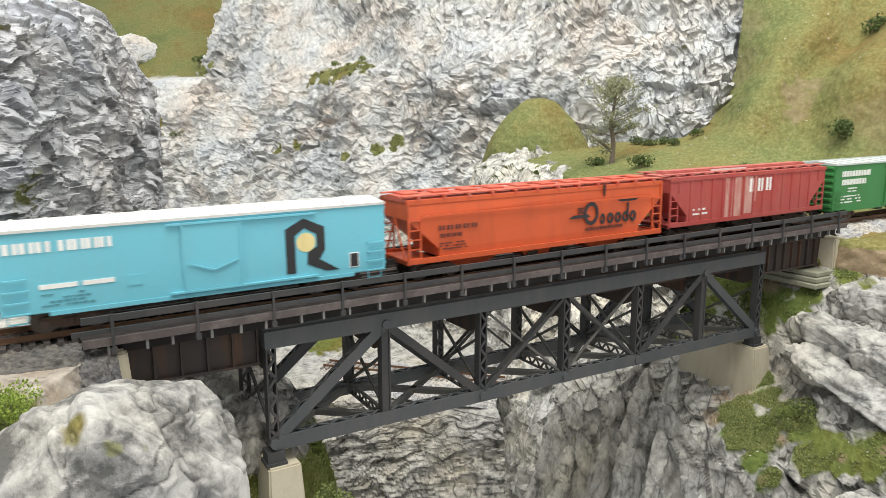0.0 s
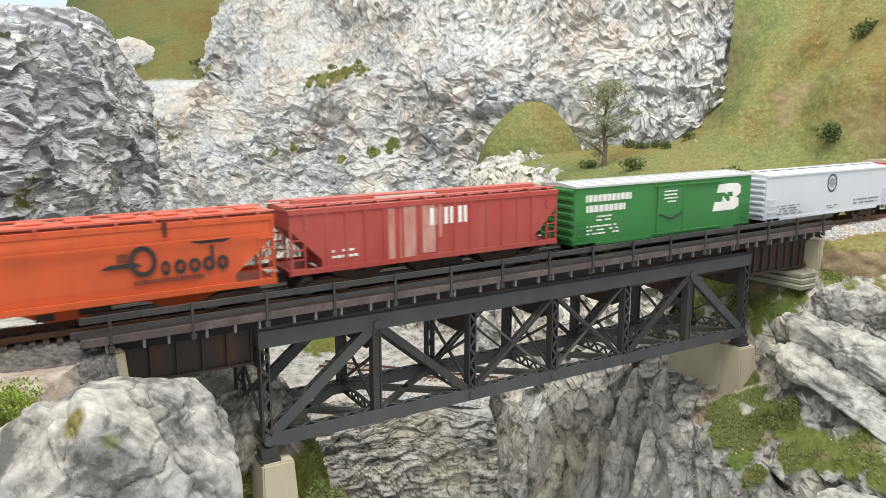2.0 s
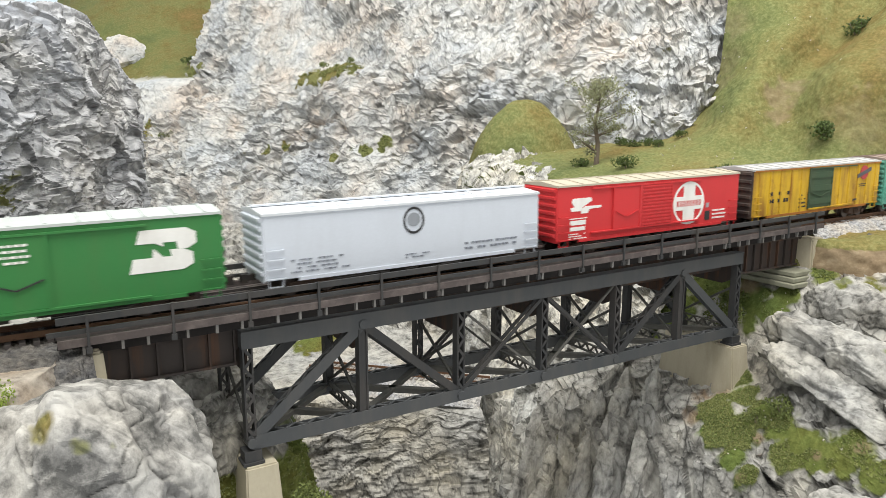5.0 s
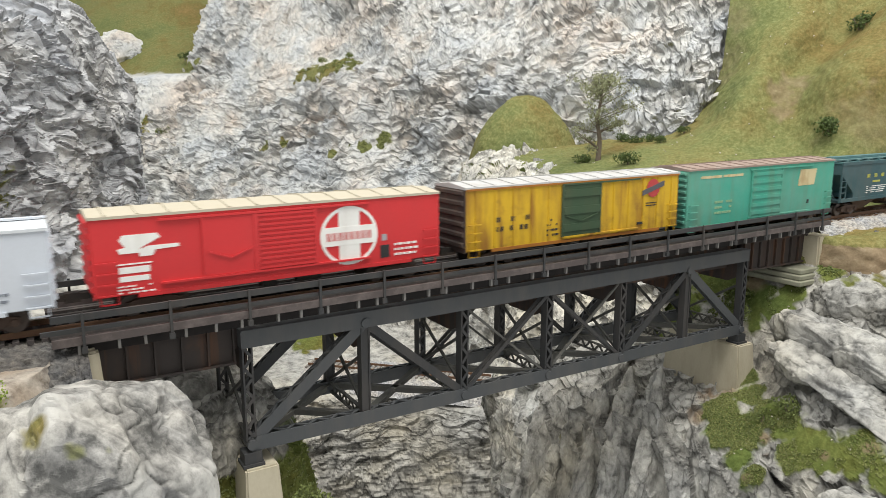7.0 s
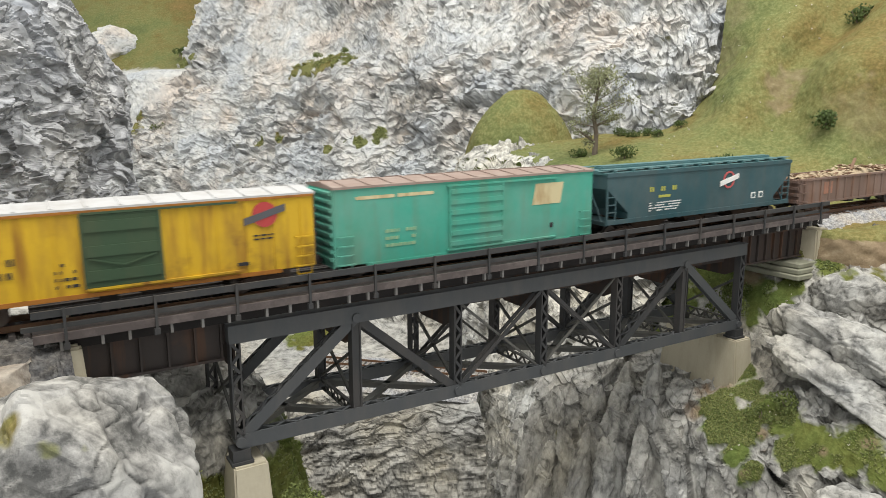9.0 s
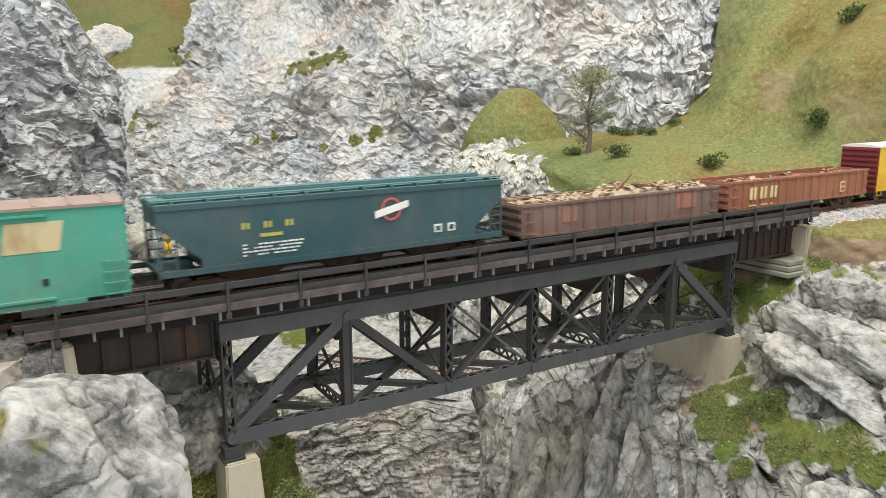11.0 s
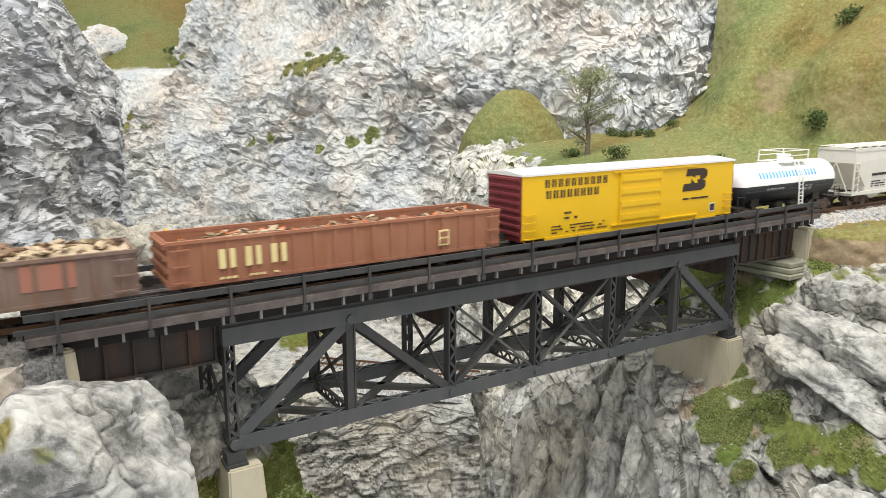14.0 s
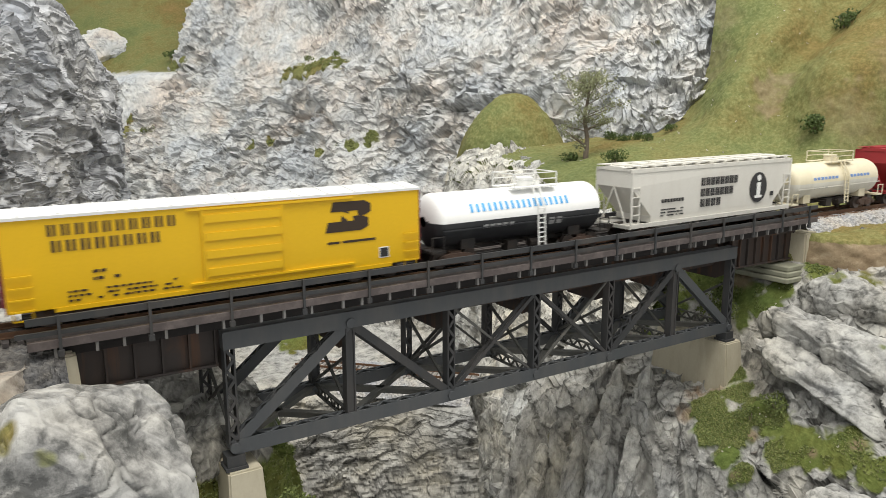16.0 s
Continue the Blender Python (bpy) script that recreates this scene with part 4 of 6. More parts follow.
for lo, n, kindof in ((-0.46, 68, dark_tie), (0.480, 60, tie)):
    track = thing("track_ties", "wooden ties bedded in ballast", "ties", kind="structure")
    for i in range(n):
        x = lo + i * 0.0056
        o = new("tie", kindof)
        o.parent, o.location = track, (x, 0, RAIL - 0.0031 + GRADE * x)
# lower track
A, B = Vector((0.185, 0.385, -0.118)), Vector((0.33, 0.235, -0.118))
D = (B - A).normalized()
N = Vector((-D.y, D.x, 0))
ballast("ballast_lower", [tuple(A + Vector((0, 0, -0.002))), tuple(A.lerp(B, 0.33) + Vector((0, 0, -0.002))), tuple(A.lerp(B, 0.66) + Vector((0, 0, -0.002))), tuple(B + Vector((0, 0, -0.002)))], 0.026, BALLAST_PALE, "white ballast of a lower track")
for s in (-1, 1):
    bm = bmesh.new()
    beam(bm, A + N * s * 0.0085 + Vector((0, 0, 0.0012)), B + N * s * 0.0085 + Vector((0, 0, 0.0012)), 0.0009, 0.0024)
    tagged(mesh_object("rail", bm, RAILM), "rusty rail of the lower track", "rail", "rails of the lower track")
low_tie = tie.copy()
low_tie.materials[0] = paint("grey weathered ties", (0.22, 0.20, 0.18), 0.85, 0.5, (0.34, 0.32, 0.29), streak=False)
track = thing("track_ties", "wooden ties of the lower track", "ties", kind="structure")
for i in range(int((B - A).length / 0.0062)):
    o = new("tie", tie)
    o.data, o.parent, o.matrix_basis = low_tie, track, Matrix.Translation(A + D * 0.0062 * i) @ Matrix.Rotation(math.atan2(D.y, D.x), 4, "Z")

# stacked slabs below the far girder
CONC2 = paint("grey-green concrete", (0.25, 0.25, 0.19), 0.85, 0.6, (0.13, 0.13, 0.09), scale=70)
wall = thing("retaining_wall", "grey-green stepped concrete wall below the girder", "retaining wall")
for i in range(3):
    bm = bmesh.new()
    box(bm, 0.440 - 0.003 * i, 0.480, -0.036 - 0.002 * i, 0.060, 0.0375 - 0.0042 * i, 0.0414 - 0.0042 * i)
    bmesh.ops.bevel(bm, geom=bm.edges[:], offset=0.0006, segments=1, affect="EDGES")
    part("slab", bm, CONC2, wall)


# ---------------------------------------------------------------- plants
def leaf_mat(name, a, b):
    m, n, l, bs = shader(name)
    f = add_noise(n, l, 130, 4, 0.7)
    g = n.new("ShaderNodeNewGeometry")
    c = blend(n, l, f, a, b)
    c = blend(n, l, 0.55, c, ramp(n, l, g.outputs["Random Per Island"], [(0.0, (0.5, 0.5, 0.5)), (1.0, (1.5, 1.45, 1.3))]), "MULTIPLY")
    l.new(c, bs.inputs["Base Color"])
    bs.inputs["Roughness"].default_value = 0.8
    return m


LEAF = leaf_mat("green foliage flock", (0.07, 0.10, 0.025), (0.17, 0.20, 0.06))
LEAF_DARK = leaf_mat("dark green foliage flock", (0.035, 0.06, 0.015), (0.09, 0.13, 0.03))
LEAF_GREY = leaf_mat("grey-green foliage flock", (0.16, 0.18, 0.10), (0.30, 0.31, 0.19))
LEAF_BRIGHT = leaf_mat("fresh green turf clump", (0.12, 0.19, 0.02), (0.26, 0.34, 0.06))
BARK = paint("grey-brown bark", (0.16, 0.13, 0.10), 0.9, 0.5, (0.08, 0.06, 0.05), streak=False)


def flock(verts, faces, c, r, n, rnd, size, squash=0.8):
    for _ in range(n):
        d = Vector((rnd.gauss(0, 1), rnd.gauss(0, 1), rnd.gauss(0, 1))).normalized() * r * rnd.uniform(0.35, 1.0) ** 0.5
        d.z *= squash
        p = Vector(c) + d
        q = Euler((rnd.uniform(0, 6.3), rnd.uniform(0, 6.3), rnd.uniform(0, 6.3))).to_matrix()
        s = size * rnd.uniform(0.6, 1.4)
        k = len(verts)
        for v in ((-s, 0, -0.3 * s), (s, 0, -0.3 * s), (0, s, 0.25 * s), (0, -s * 0.6, 0.5 * s)):
            verts.append(tuple(p + q @ Vector(v)))
        faces += [(k, k + 1, k + 2), (k, k + 3, k + 1), (k + 1, k + 3, k + 2), (k + 2, k + 3, k)]


HILLTOP = np.array([v.co for v in hill.data.vertices])


def seat(x, y, z):
    """The height of the hillside's surface at (x, y), where the place is on it."""
    d = (HILLTOP[:, 0] - x) ** 2 + (HILLTOP[:, 1] - y) ** 2
    i = int(d.argmin())
    return float(HILLTOP[i, 2]) + 0.002 if d[i] < 0.0001 and HILLTOP[i, 2] > 0.05 else z


def bush(x, y, z, r, mat, seed, label, n=260, leaf=0.10):
    z = seat(x, y, z)
    rnd = random.Random(seed)
    t = thing("bush", label, "bush", "bushes on the slopes")
    t.location = (x, y, z)
    verts, faces = [], []
    for k in range(5):
        flock(verts, faces, (rnd.uniform(-0.6, 0.6) * r, rnd.uniform(-0.6, 0.6) * r, rnd.uniform(0.1, 0.5) * r), r * rnd.uniform(0.45, 0.7), n // 5, rnd, r * leaf)
    me = bpy.data.meshes.new("foliage")
    me.from_pydata(verts, [], faces)
    me.materials.append(mat)
    new("foliage", me).parent = t
    bm = bmesh.new()
    for k in range(3):
        rod(bm, (0, 0, -r * 0.4), (rnd.uniform(-0.4, 0.4) * r, rnd.uniform(-0.4, 0.4) * r, r * 0.4), r * 0.05, 6, r * 0.02)
    part("stem", bm, BARK, t)
    return t


def tree(x, y, z, h, seed, label):
    rnd = random.Random(seed)
    t = thing("tree", label, "tree")
    t.location = (x, y, seat(x, y, z))
    bm = bmesh.new()
    pts = [Vector((0, 0, -0.01)), Vector((0.002, 0, h * 0.22)), Vector((-0.002, 0.002, h * 0.45)), Vector((0.001, 0, h * 0.7)), Vector((0.002, 0.0, h * 0.95))]
    rad = [0.0036, 0.0028, 0.0021, 0.0013, 0.0004]
    for i in range(4):
        rod(bm, pts[i], pts[i + 1], rad[i], 9, rad[i + 1])
    part("trunk", bm, BARK, t)
    verts, faces = [], []
    bm = bmesh.new()
    for k in range(42):
        f = rnd.uniform(0.20, 0.98)
        base = pts[0].lerp(pts[4], f)
        a = k * 2.399
        reach = h * (0.40 * math.sin(math.pi * (0.15 + 0.75 * f)) + 0.05) * rnd.uniform(0.25, 1.05)
        tip = base + Vector((math.cos(a) * reach, math.sin(a) * reach, reach * rnd.uniform(0.2, 0.7)))
        rod(bm, base, tip, 0.0010 * (1.2 - f), 6, 0.0003)
        for q in (0.55, 0.8, 1.0):
            flock(verts, faces, base.lerp(tip, q) + Vector((rnd.uniform(-1, 1), rnd.uniform(-1, 1), rnd.uniform(-1, 1))) * 0.003, h * rnd.uniform(0.05, 0.10), 26, rnd, 0.0011, 0.65)
    part("limb", bm, BARK, t)
    me = bpy.data.meshes.new("crown")
    me.from_pydata(verts, [], faces)
    me.materials.append(LEAF_GREY)
    new("crown", me).parent = t
    return t


tree(0.527, 0.292, 0.110, 0.104, 3, "airy grey-green leafy tree on the plateau")
for i, (x, y, z, r, mt, lab) in enumerate([
        (0.696, 0.106, 0.132, 0.020, LEAF_DARK, "dark green bush on the hillside"), (0.222, 1.405, 0.118, 0.020, LEAF, "small green bush on the cliff"),
        (0.304, 1.52, 0.296, 0.020, LEAF_DARK, "small dark bush on the grassy slope"), (0.565, 0.725, 0.112, 0.010, LEAF_DARK, "tiny bush on the cliff"),
        (0.512, 0.300, 0.106, 0.012, LEAF_DARK, "low dark bush at the tree's foot"), (0.614, 0.340, 0.129, 0.011, LEAF_DARK, "low dark bush on the plateau"),
        (0.614, 0.315, 0.125, 0.010, LEAF_DARK, "low dark bush on the plateau"),
        (0.628, 0.301, 0.125, 0.011, LEAF_DARK, "low dark bush on the plateau"),
        (0.617, 0.276, 0.118, 0.009, LEAF_DARK, "low dark bush on the plateau"),
        (0.663, 0.280, 0.128, 0.009, LEAF_DARK, "low dark bush on the plateau"),
        (0.515, 0.23, 0.094, 0.014, LEAF_DARK, "low bush at the plateau's edge"),
        (0.560, 0.14, 0.094, 0.016, LEAF_DARK, "low bush beside the track"), (0.79, 0.06, 0.14, 0.018, LEAF_DARK, "dark bush on the hillside"),
        (0.835, 0.16, 0.275, 0.022, LEAF_DARK, "dark scrub high on the hillside"), (-0.112, -0.082, 0.062, 0.011, LEAF_BRIGHT, "fresh green clump beside the ballast"),
        (-0.124, -0.076, 0.062, 0.009, LEAF_BRIGHT, "fresh green clump beside the ballast"), (0.370, -0.080, -0.044, 0.012, LEAF, "mossy green bush on the bank"),
        (0.358, -0.070, -0.055, 0.010, LEAF, "mossy green bush on the bank"), (0.41, 0.0, 0.0, 0.016, LEAF, "green scrub behind the pier"), (0.425, 0.012, 0.012, 0.014, LEAF, "green scrub below the girder"),
        (0.03, -0.032, -0.040, 0.012, LEAF, "mossy clump beside the pier"), (0.448, 0.985, 0.262, 0.010, LEAF, "small green bush on a ledge"), (0.49, 0.95, 0.270, 0.010, LEAF, "small green bush on a ledge"),
        (0.47, 0.90, 0.098, 0.012, LEAF, "small green bush on a ledge"), (0.40, 1.07, 0.10, 0.012, LEAF, "small green bush on a ledge"), (0.64, 0.72, 0.375, 0.012, LEAF, "small green bush on the cliff")]):
    bush(x, y, z, r, mt, 200 + i, lab, *((1600, 0.045) if mt is LEAF_BRIGHT else (420, 0.08)))

def tufts(name, ob, count, mat, size, seed, label, keep, lift=0.4):
    """Short flock scattered over the turf of a terrain sheet, where keep(p) holds."""
    p = np.empty(len(ob.data.vertices) * 3)
    ob.data.vertices.foreach_get("co", p)
    g = np.empty(len(ob.data.vertices))
    ob.data.attributes["grass"].data.foreach_get("value", g)
    p = p.reshape(-1, 3)
    p = p[(g > 0.6) & keep(p)]
    rnd = random.Random(seed)
    verts, faces = [], []
    for _ in range(count if len(p) else 0):
        c = p[rnd.randrange(len(p))]
        flock(verts, faces, (c[0], c[1], c[2] + size * lift), size * 1.5, 3, rnd, size, 0.5)
    me = bpy.data.meshes.new(name)
    me.from_pydata(verts, [], faces)
    me.materials.append(mat)
    return tagged(new(name, me), label, "ground cover", kind="stuff")


MOSS = leaf_mat("soft moss flock", (0.11, 0.135, 0.038), (0.21, 0.225, 0.08))
CHALK = paint("chalky scatter stones", (0.55, 0.52, 0.45), 0.9, 0.3, streak=False)
tufts("moss_tufts", bank, 4200, MOSS, 0.0007, 1, "mossy green flock on the gorge bank", lambda p: (p[:, 0] < 0.40) & (fractal(p * 60, 2, 3) > -0.1))
tufts("moss_tufts", bank, 1300, LEAF, 0.0008, 2, "dark green flock on the gorge bank", lambda p: fractal(p * 60, 2, 6) > 0.1)
tufts("moss_tufts", shelf, 2600, MOSS, 0.0007, 3, "mossy green flock beside the pier", lambda p: p[:, 2] < 0.04)
tufts("scatter_stones", hill, 70, CHALK, 0.0009, 6, "pale chips strewn on the hillside", lambda p: p[:, 2] > 0.10)
tufts("scatter_stones", bank, 40, CHALK, 0.0006, 7, "pale chips strewn on the bank", lambda p: p[:, 2] > -0.1)
tufts("ledge_scrub", back, 500, MOSS, 0.0016, 8, "green scrub on the ledges of the cliff", lambda p: fractal(p * 40, 2, 8) > 0.0)

# a small painted figurine behind the track
bm = bmesh.new()
rod(bm, (-0.0014, 0, 0), (-0.0010, 0, 0.0095), 0.0012, 8, 0.0015)
rod(bm, (0.0014, 0, 0), (0.0010, 0, 0.0095), 0.0012, 8, 0.0015)
rod(bm, (0, 0, 0.0092), (0, 0, 0.0165), 0.0022, 10, 0.0028)
bmesh.ops.create_uvsphere(bm, u_segments=10, v_segments=8, radius=0.0017, matrix=Matrix.Translation((0, 0, 0.0190)))
fig = tagged(mesh_object("figurine", bm, paint("yellow figurine paint", (0.62, 0.40, 0.03), 0.6, 0.2), smooth=True), "tiny yellow painted figurine standing behind the track", "figurine")
fig.location = (0.012, 0.170, 0.058)

# ---------------------------------------------------------------- train
HW = 0.0175          # half the width of a car
CARZ = 0.0715        # reference height of the cars at x = 0
BLACK = paint("black running gear", (0.022, 0.020, 0.019), 0.6, 0.5, (0.09, 0.065, 0.05), streak=False)
TRUCKM = paint("rusty truck frames", (0.075, 0.050, 0.040), 0.75, 0.5, (0.15, 0.09, 0.06), streak=False)
WHEELM = paint("steel wheels", (0.12, 0.10, 0.09), 0.45, 0.4, (0.09, 0.06, 0.05), metal=0.6, streak=False)
WHITE = paint("white lettering", (0.78, 0.78, 0.76), 0.5, 0.25, (0.3, 0.25, 0.2))
PALE_YELLOW = paint("pale yellow lettering", (0.72, 0.60, 0.28), 0.6, 0.3, (0.3, 0.2, 0.1))
INK = paint("black lettering", (0.025, 0.025, 0.027), 0.5, 0.2, (0.1, 0.08, 0.07))
CARS = []


class Car:
    """A freight car: an empty at the middle of its length, parts in its own space, z = 0 at the reference height."""

    def __init__(self, name, u0, u1, label):
        self.mid, self.a, self.b = (u0 + u1) / 2, -(u1 - u0) / 2, (u1 - u0) / 2
        self.ob = thing(name, label, "freight car", "cars of the freight train")
        CARS.append((self.ob, self.mid))

    def x(self, u):
        return u - self.mid

    def plate(self, name, mat, pts, parent=None, label="", y=None, t=0.0003):
        """A flat marking or sheet on the near side, outline (x, z)."""
        y = -HW if y is None else y
        bm = bmesh.new()
        prism(bm, pts, y - t, y + 0.0001)
        return part(name, bm, mat, parent or self.ob, label)

    def rect(self, name, mat, u0, u1, z0, z1, parent=None, label="", y=None, t=0.0003):
        a, b = self.x(u0), self.x(u1)
        return self.plate(name, mat, [(a, z0), (b, z0), (b, z1), (a, z1)], parent, label, y, t)

    def word(self, mat, u0, u1, z0, z1, n, y=None, fill=0.78, skip=()):
        """A line of lettering as plain upright bars."""
        bm = bmesh.new()
        w = (u1 - u0) / n
        y = -HW if y is None else y
        for i in range(n):
            if i in skip:
                continue
            a = self.x(u0 + i * w)
            f = w * fill
            box(bm, a, a + f * 0.40, y - 0.0003, y + 0.0001, z0, z1)
            box(bm, a + f * 0.66, a + f, y - 0.0003, y + 0.0001, z0, z1)
        tagged(part("lettering", bm, mat, self.ob), kind="stuff")

    def disc(self, name, mat, u, z, rx, rz, r0=0.0, y=None, t=0.0003, label=""):
        y = -HW if y is None else y
        bm = bmesh.new()
        n = 40
        ring = []
        for k in range(n):
            c, s = math.cos(2 * math.pi * k / n), math.sin(2 * math.pi * k / n)
            ring.append([bm.verts.new((self.x(u) + rx * q * c, yy, z + rz * q * s)) for q in ((1, r0) if r0 else (1,)) for yy in (y - t, y + 0.0001)])
        fs = []
        for k in range(n):
            p, q = ring[k], ring[(k + 1) % n]
            fs.append(bm.faces.new((p[0], p[1], q[1], q[0])))
            if r0:
                fs += [bm.faces.new((p[0], q[0], q[2], p[2])), bm.faces.new((p[2], q[2], q[3], p[3]))]
        if not r0:
            fs.append(bm.faces.new([p[0] for p in ring]))
        bmesh.ops.recalc_face_normals(bm, faces=fs)
        return part(name, bm, mat, self.ob, label)

    def rungs(self, mat, u0, u1, z0, z1, n, y=None, name="ladder"):
        """A side ladder of grab irons."""
        y = -HW if y is None else y
        bm = bmesh.new()
        for i in range(n):
            z = z0 + (z1 - z0) * i / max(1, n - 1)
            a, b = self.x(u0), self.x(u1)
            beam(bm, (a, y - 0.0012, z), (b, y - 0.0012, z), 0.0007, 0.0007)
            for e in (a, b):
                beam(bm, (e, y, z), (e, y - 0.0014, z), 0.0006, 0.0006, (1, 0, 0))
        return part(name, bm, mat, self.ob)

    def gear(self, inset=0.026, under=0.012):
        """Trucks with wheels, couplers and the under-frame."""
        for s in (-1, 1):
            xc = s * (self.b - inset)
            bm = bmesh.new()
            box(bm, xc - 0.004, xc + 0.004, -0.011, 0.011, 0.0045, 0.0085)
            tr = part("truck", bm, TRUCKM, self.ob)
            for sy in (-1, 1):
                bm = bmesh.new()
                y = sy * 0.0122
                pts = [(-0.0125, 0.0030), (-0.0125, 0.0060), (-0.0055, 0.0075), (0.0055, 0.0075), (0.0125, 0.0060), (0.0125, 0.0030), (0.0085, 0.0030), (0.0040, 0.0012), (-0.0040, 0.0012), (-0.0085, 0.0030)]
                prism(bm, [(xc + px, pz) for px, pz in pts], y - 0.0011, y + 0.0011)
                for e in (-0.0105, 0.0105):
                    rod(bm, (xc + e, y - 0.0022, 0.0040), (xc + e, y + 0.0022, 0.0040), 0.0017, 10)
                for e in (-0.0022, 0, 0.0022):
                    rod(bm, (xc + e, y - sy * 0 - 0.0016, 0.0018), (xc + e, y - 0.0016, 0.0056), 0.0010, 8)
                part("side_frame", bm, TRUCKM, tr)
            for e in (-0.0105, 0.0105):
                for sy in (-1, 1):
                    bm = bmesh.new()
                    rod(bm, (xc + e, sy * 0.0078, 0.0038), (xc + e, sy * 0.0100, 0.0038), 0.0053, 20)
                    rod(bm, (xc + e, sy * 0.0072, 0.0038), (xc + e, sy * 0.0079, 0.0038), 0.0059, 20)
                    part("wheel", bm, WHEELM, tr)
            bm = bmesh.new()
            x = s * self.b
            box(bm, min(x - s * 0.010, x + s * 0.0065), max(x - s * 0.010, x + s * 0.0065), -0.0015, 0.0015, 0.0078, 0.0108)
            box(bm, min(x + s * 0.0050, x + s * 0.0085), max(x + s * 0.0050, x + s * 0.0085), -0.0030, 0.0022, 0.0070, 0.0116)
            part("coupler", bm, BLACK, self.ob)
        bm = bmesh.new()
        box(bm, self.a + 0.003, self.b - 0.003, -0.0030, 0.0030, 0.0070, under + 0.001)
        for i in range(5):
            xx = self.a * 0.5 + (self.b - self.a) * 0.5 * i / 4
            box(bm, xx - 0.001, xx + 0.001, -0.014, 0.014, 0.0095, under + 0.001)
        box(bm, -0.012, -0.004, -0.012, -0.005, 0.0045, 0.0110)
        rod(bm, (0.006, -0.010, 0.0075), (0.020, -0.010, 0.0075), 0.0028, 10)
        part("underframe", bm, BLACK, self.ob)


def shell(bm, x0, x1, section):
    """A tube of the closed outline section (y, z) from x0 to x1, with its ends."""
    a = [bm.verts.new((x0, y, z)) for y, z in section]
    b = [bm.verts.new((x1, y, z)) for y, z in section]
    n = len(section)
    fs = [bm.faces.new(a), bm.faces.new(b[::-1])]
    for i in range(n):
        fs.append(bm.faces.new((a[i], a[(i + 1) % n], b[(i + 1) % n], b[i])))
    bmesh.ops.recalc_face_normals(bm, faces=fs)


def box_car(u0, u1, zs, ze, side, roof, end, label, ribs=7, roof_rise=0.0022, side_posts=0, roof_ribs=13, rung_mat=None, rung_u=0.010, sill=None):
    c = Car("box_car", u0, u1, label)
    bm = bmesh.new()
    shell(bm, c.a, c.b, [(-HW, zs), (HW, zs), (HW, ze), (-HW, ze)])
    bmesh.ops.bevel(bm, geom=bm.edges[:], offset=0.0004, segments=1, affect="EDGES")
    body = part("body", bm, side, c.ob)
    bm = bmesh.new()
    o = 0.0007
    shell(bm, c.a - o, c.b + o, [(-HW - o, ze - 0.0009), (HW + o, ze - 0.0009), (HW + o, ze + 0.0004), (0.0, ze + roof_rise), (-HW - o, ze + 0.0004)])
    for i in range(roof_ribs):
        x = c.a + (c.b - c.a) * (i + 0.5) / roof_ribs
        for s in (-1, 1):
            beam(bm, (x, s * HW, ze + 0.0006), (x, 0, ze + roof_rise + 0.0002), 0.0012, 0.0008)
    part("roof", bm, roof, c.ob)
    for s, x in ((-1, c.a), (1, c.b)):
        bm = bmesh.new()
        box(bm, min(x, x + s * 0.0006), max(x, x + s * 0.0006), -HW + 0.0003, HW - 0.0003, zs - 0.0006, ze - 0.001)
        panel = part("end_panel", bm, end, c.ob, "ribbed steel end")
        for i in range(ribs):
            bm = bmesh.new()
            z = zs + 0.004 + (ze - zs - 0.007) * i / (ribs - 1)
            h = (ze - zs) / ribs * 0.32
            v = box(bm, min(x, x + s * 0.0018), max(x, x + s * 0.0018), -HW + 0.0012, HW - 0.0012, z - h, z + h)
            for p in v:
                if abs(p.co.x - x) > 0.001:
                    p.co.z = z + (p.co.z - z) * 0.45
                    p.co.y *= 0.96
            part("rib", bm, end, panel)
    for sy in (-1, 1):
        bm = bmesh.new()
        y = sy * HW
        box(bm, c.a + 0.018, c.b - 0.018, y - 0.0004, y + 0.0004, zs - 0.0014, zs + 0.0006)
        part("side_sill", bm, sill or side, c.ob)
        if side_posts:
            for i in range(side_posts):
                x = c.a + (c.b - c.a) * (i + 0.5) / side_posts
                bm = bmesh.new()
                box(bm, x - 0.0006, x + 0.0006, y - 0.0005, y + 0.0005, zs + 0.0008, ze - 0.0012)
                part("side_post", bm, side, c.ob)
    rm = rung_mat or side
    c.rungs(rm, u0 + 0.0015, u0 + rung_u, zs + 0.001, zs + 0.016, 4)
    c.rungs(rm, u1 - rung_u, u1 - 0.0015, zs + 0.001, zs + 0.016, 4)
    for x in (c.a, c.b - 0.0115):
        bm = bmesh.new()
        for e in (0.002, 0.0095):
            beam(bm, (x + e, -HW + 0.0005, zs), (x + e, -HW + 0.0005, zs - 0.0035), 0.0006, 0.0006, (0, 1, 0))
        beam(bm, (x + 0.002, -HW + 0.0005, zs - 0.0035), (x + 0.0095, -HW + 0.0005, zs - 0.0035), 0.0008, 0.0006)
        part("stirrup_step", bm, rm, c.ob)
    c.gear()
    c.zs, c.ze, c.side = zs, ze, side
    return c


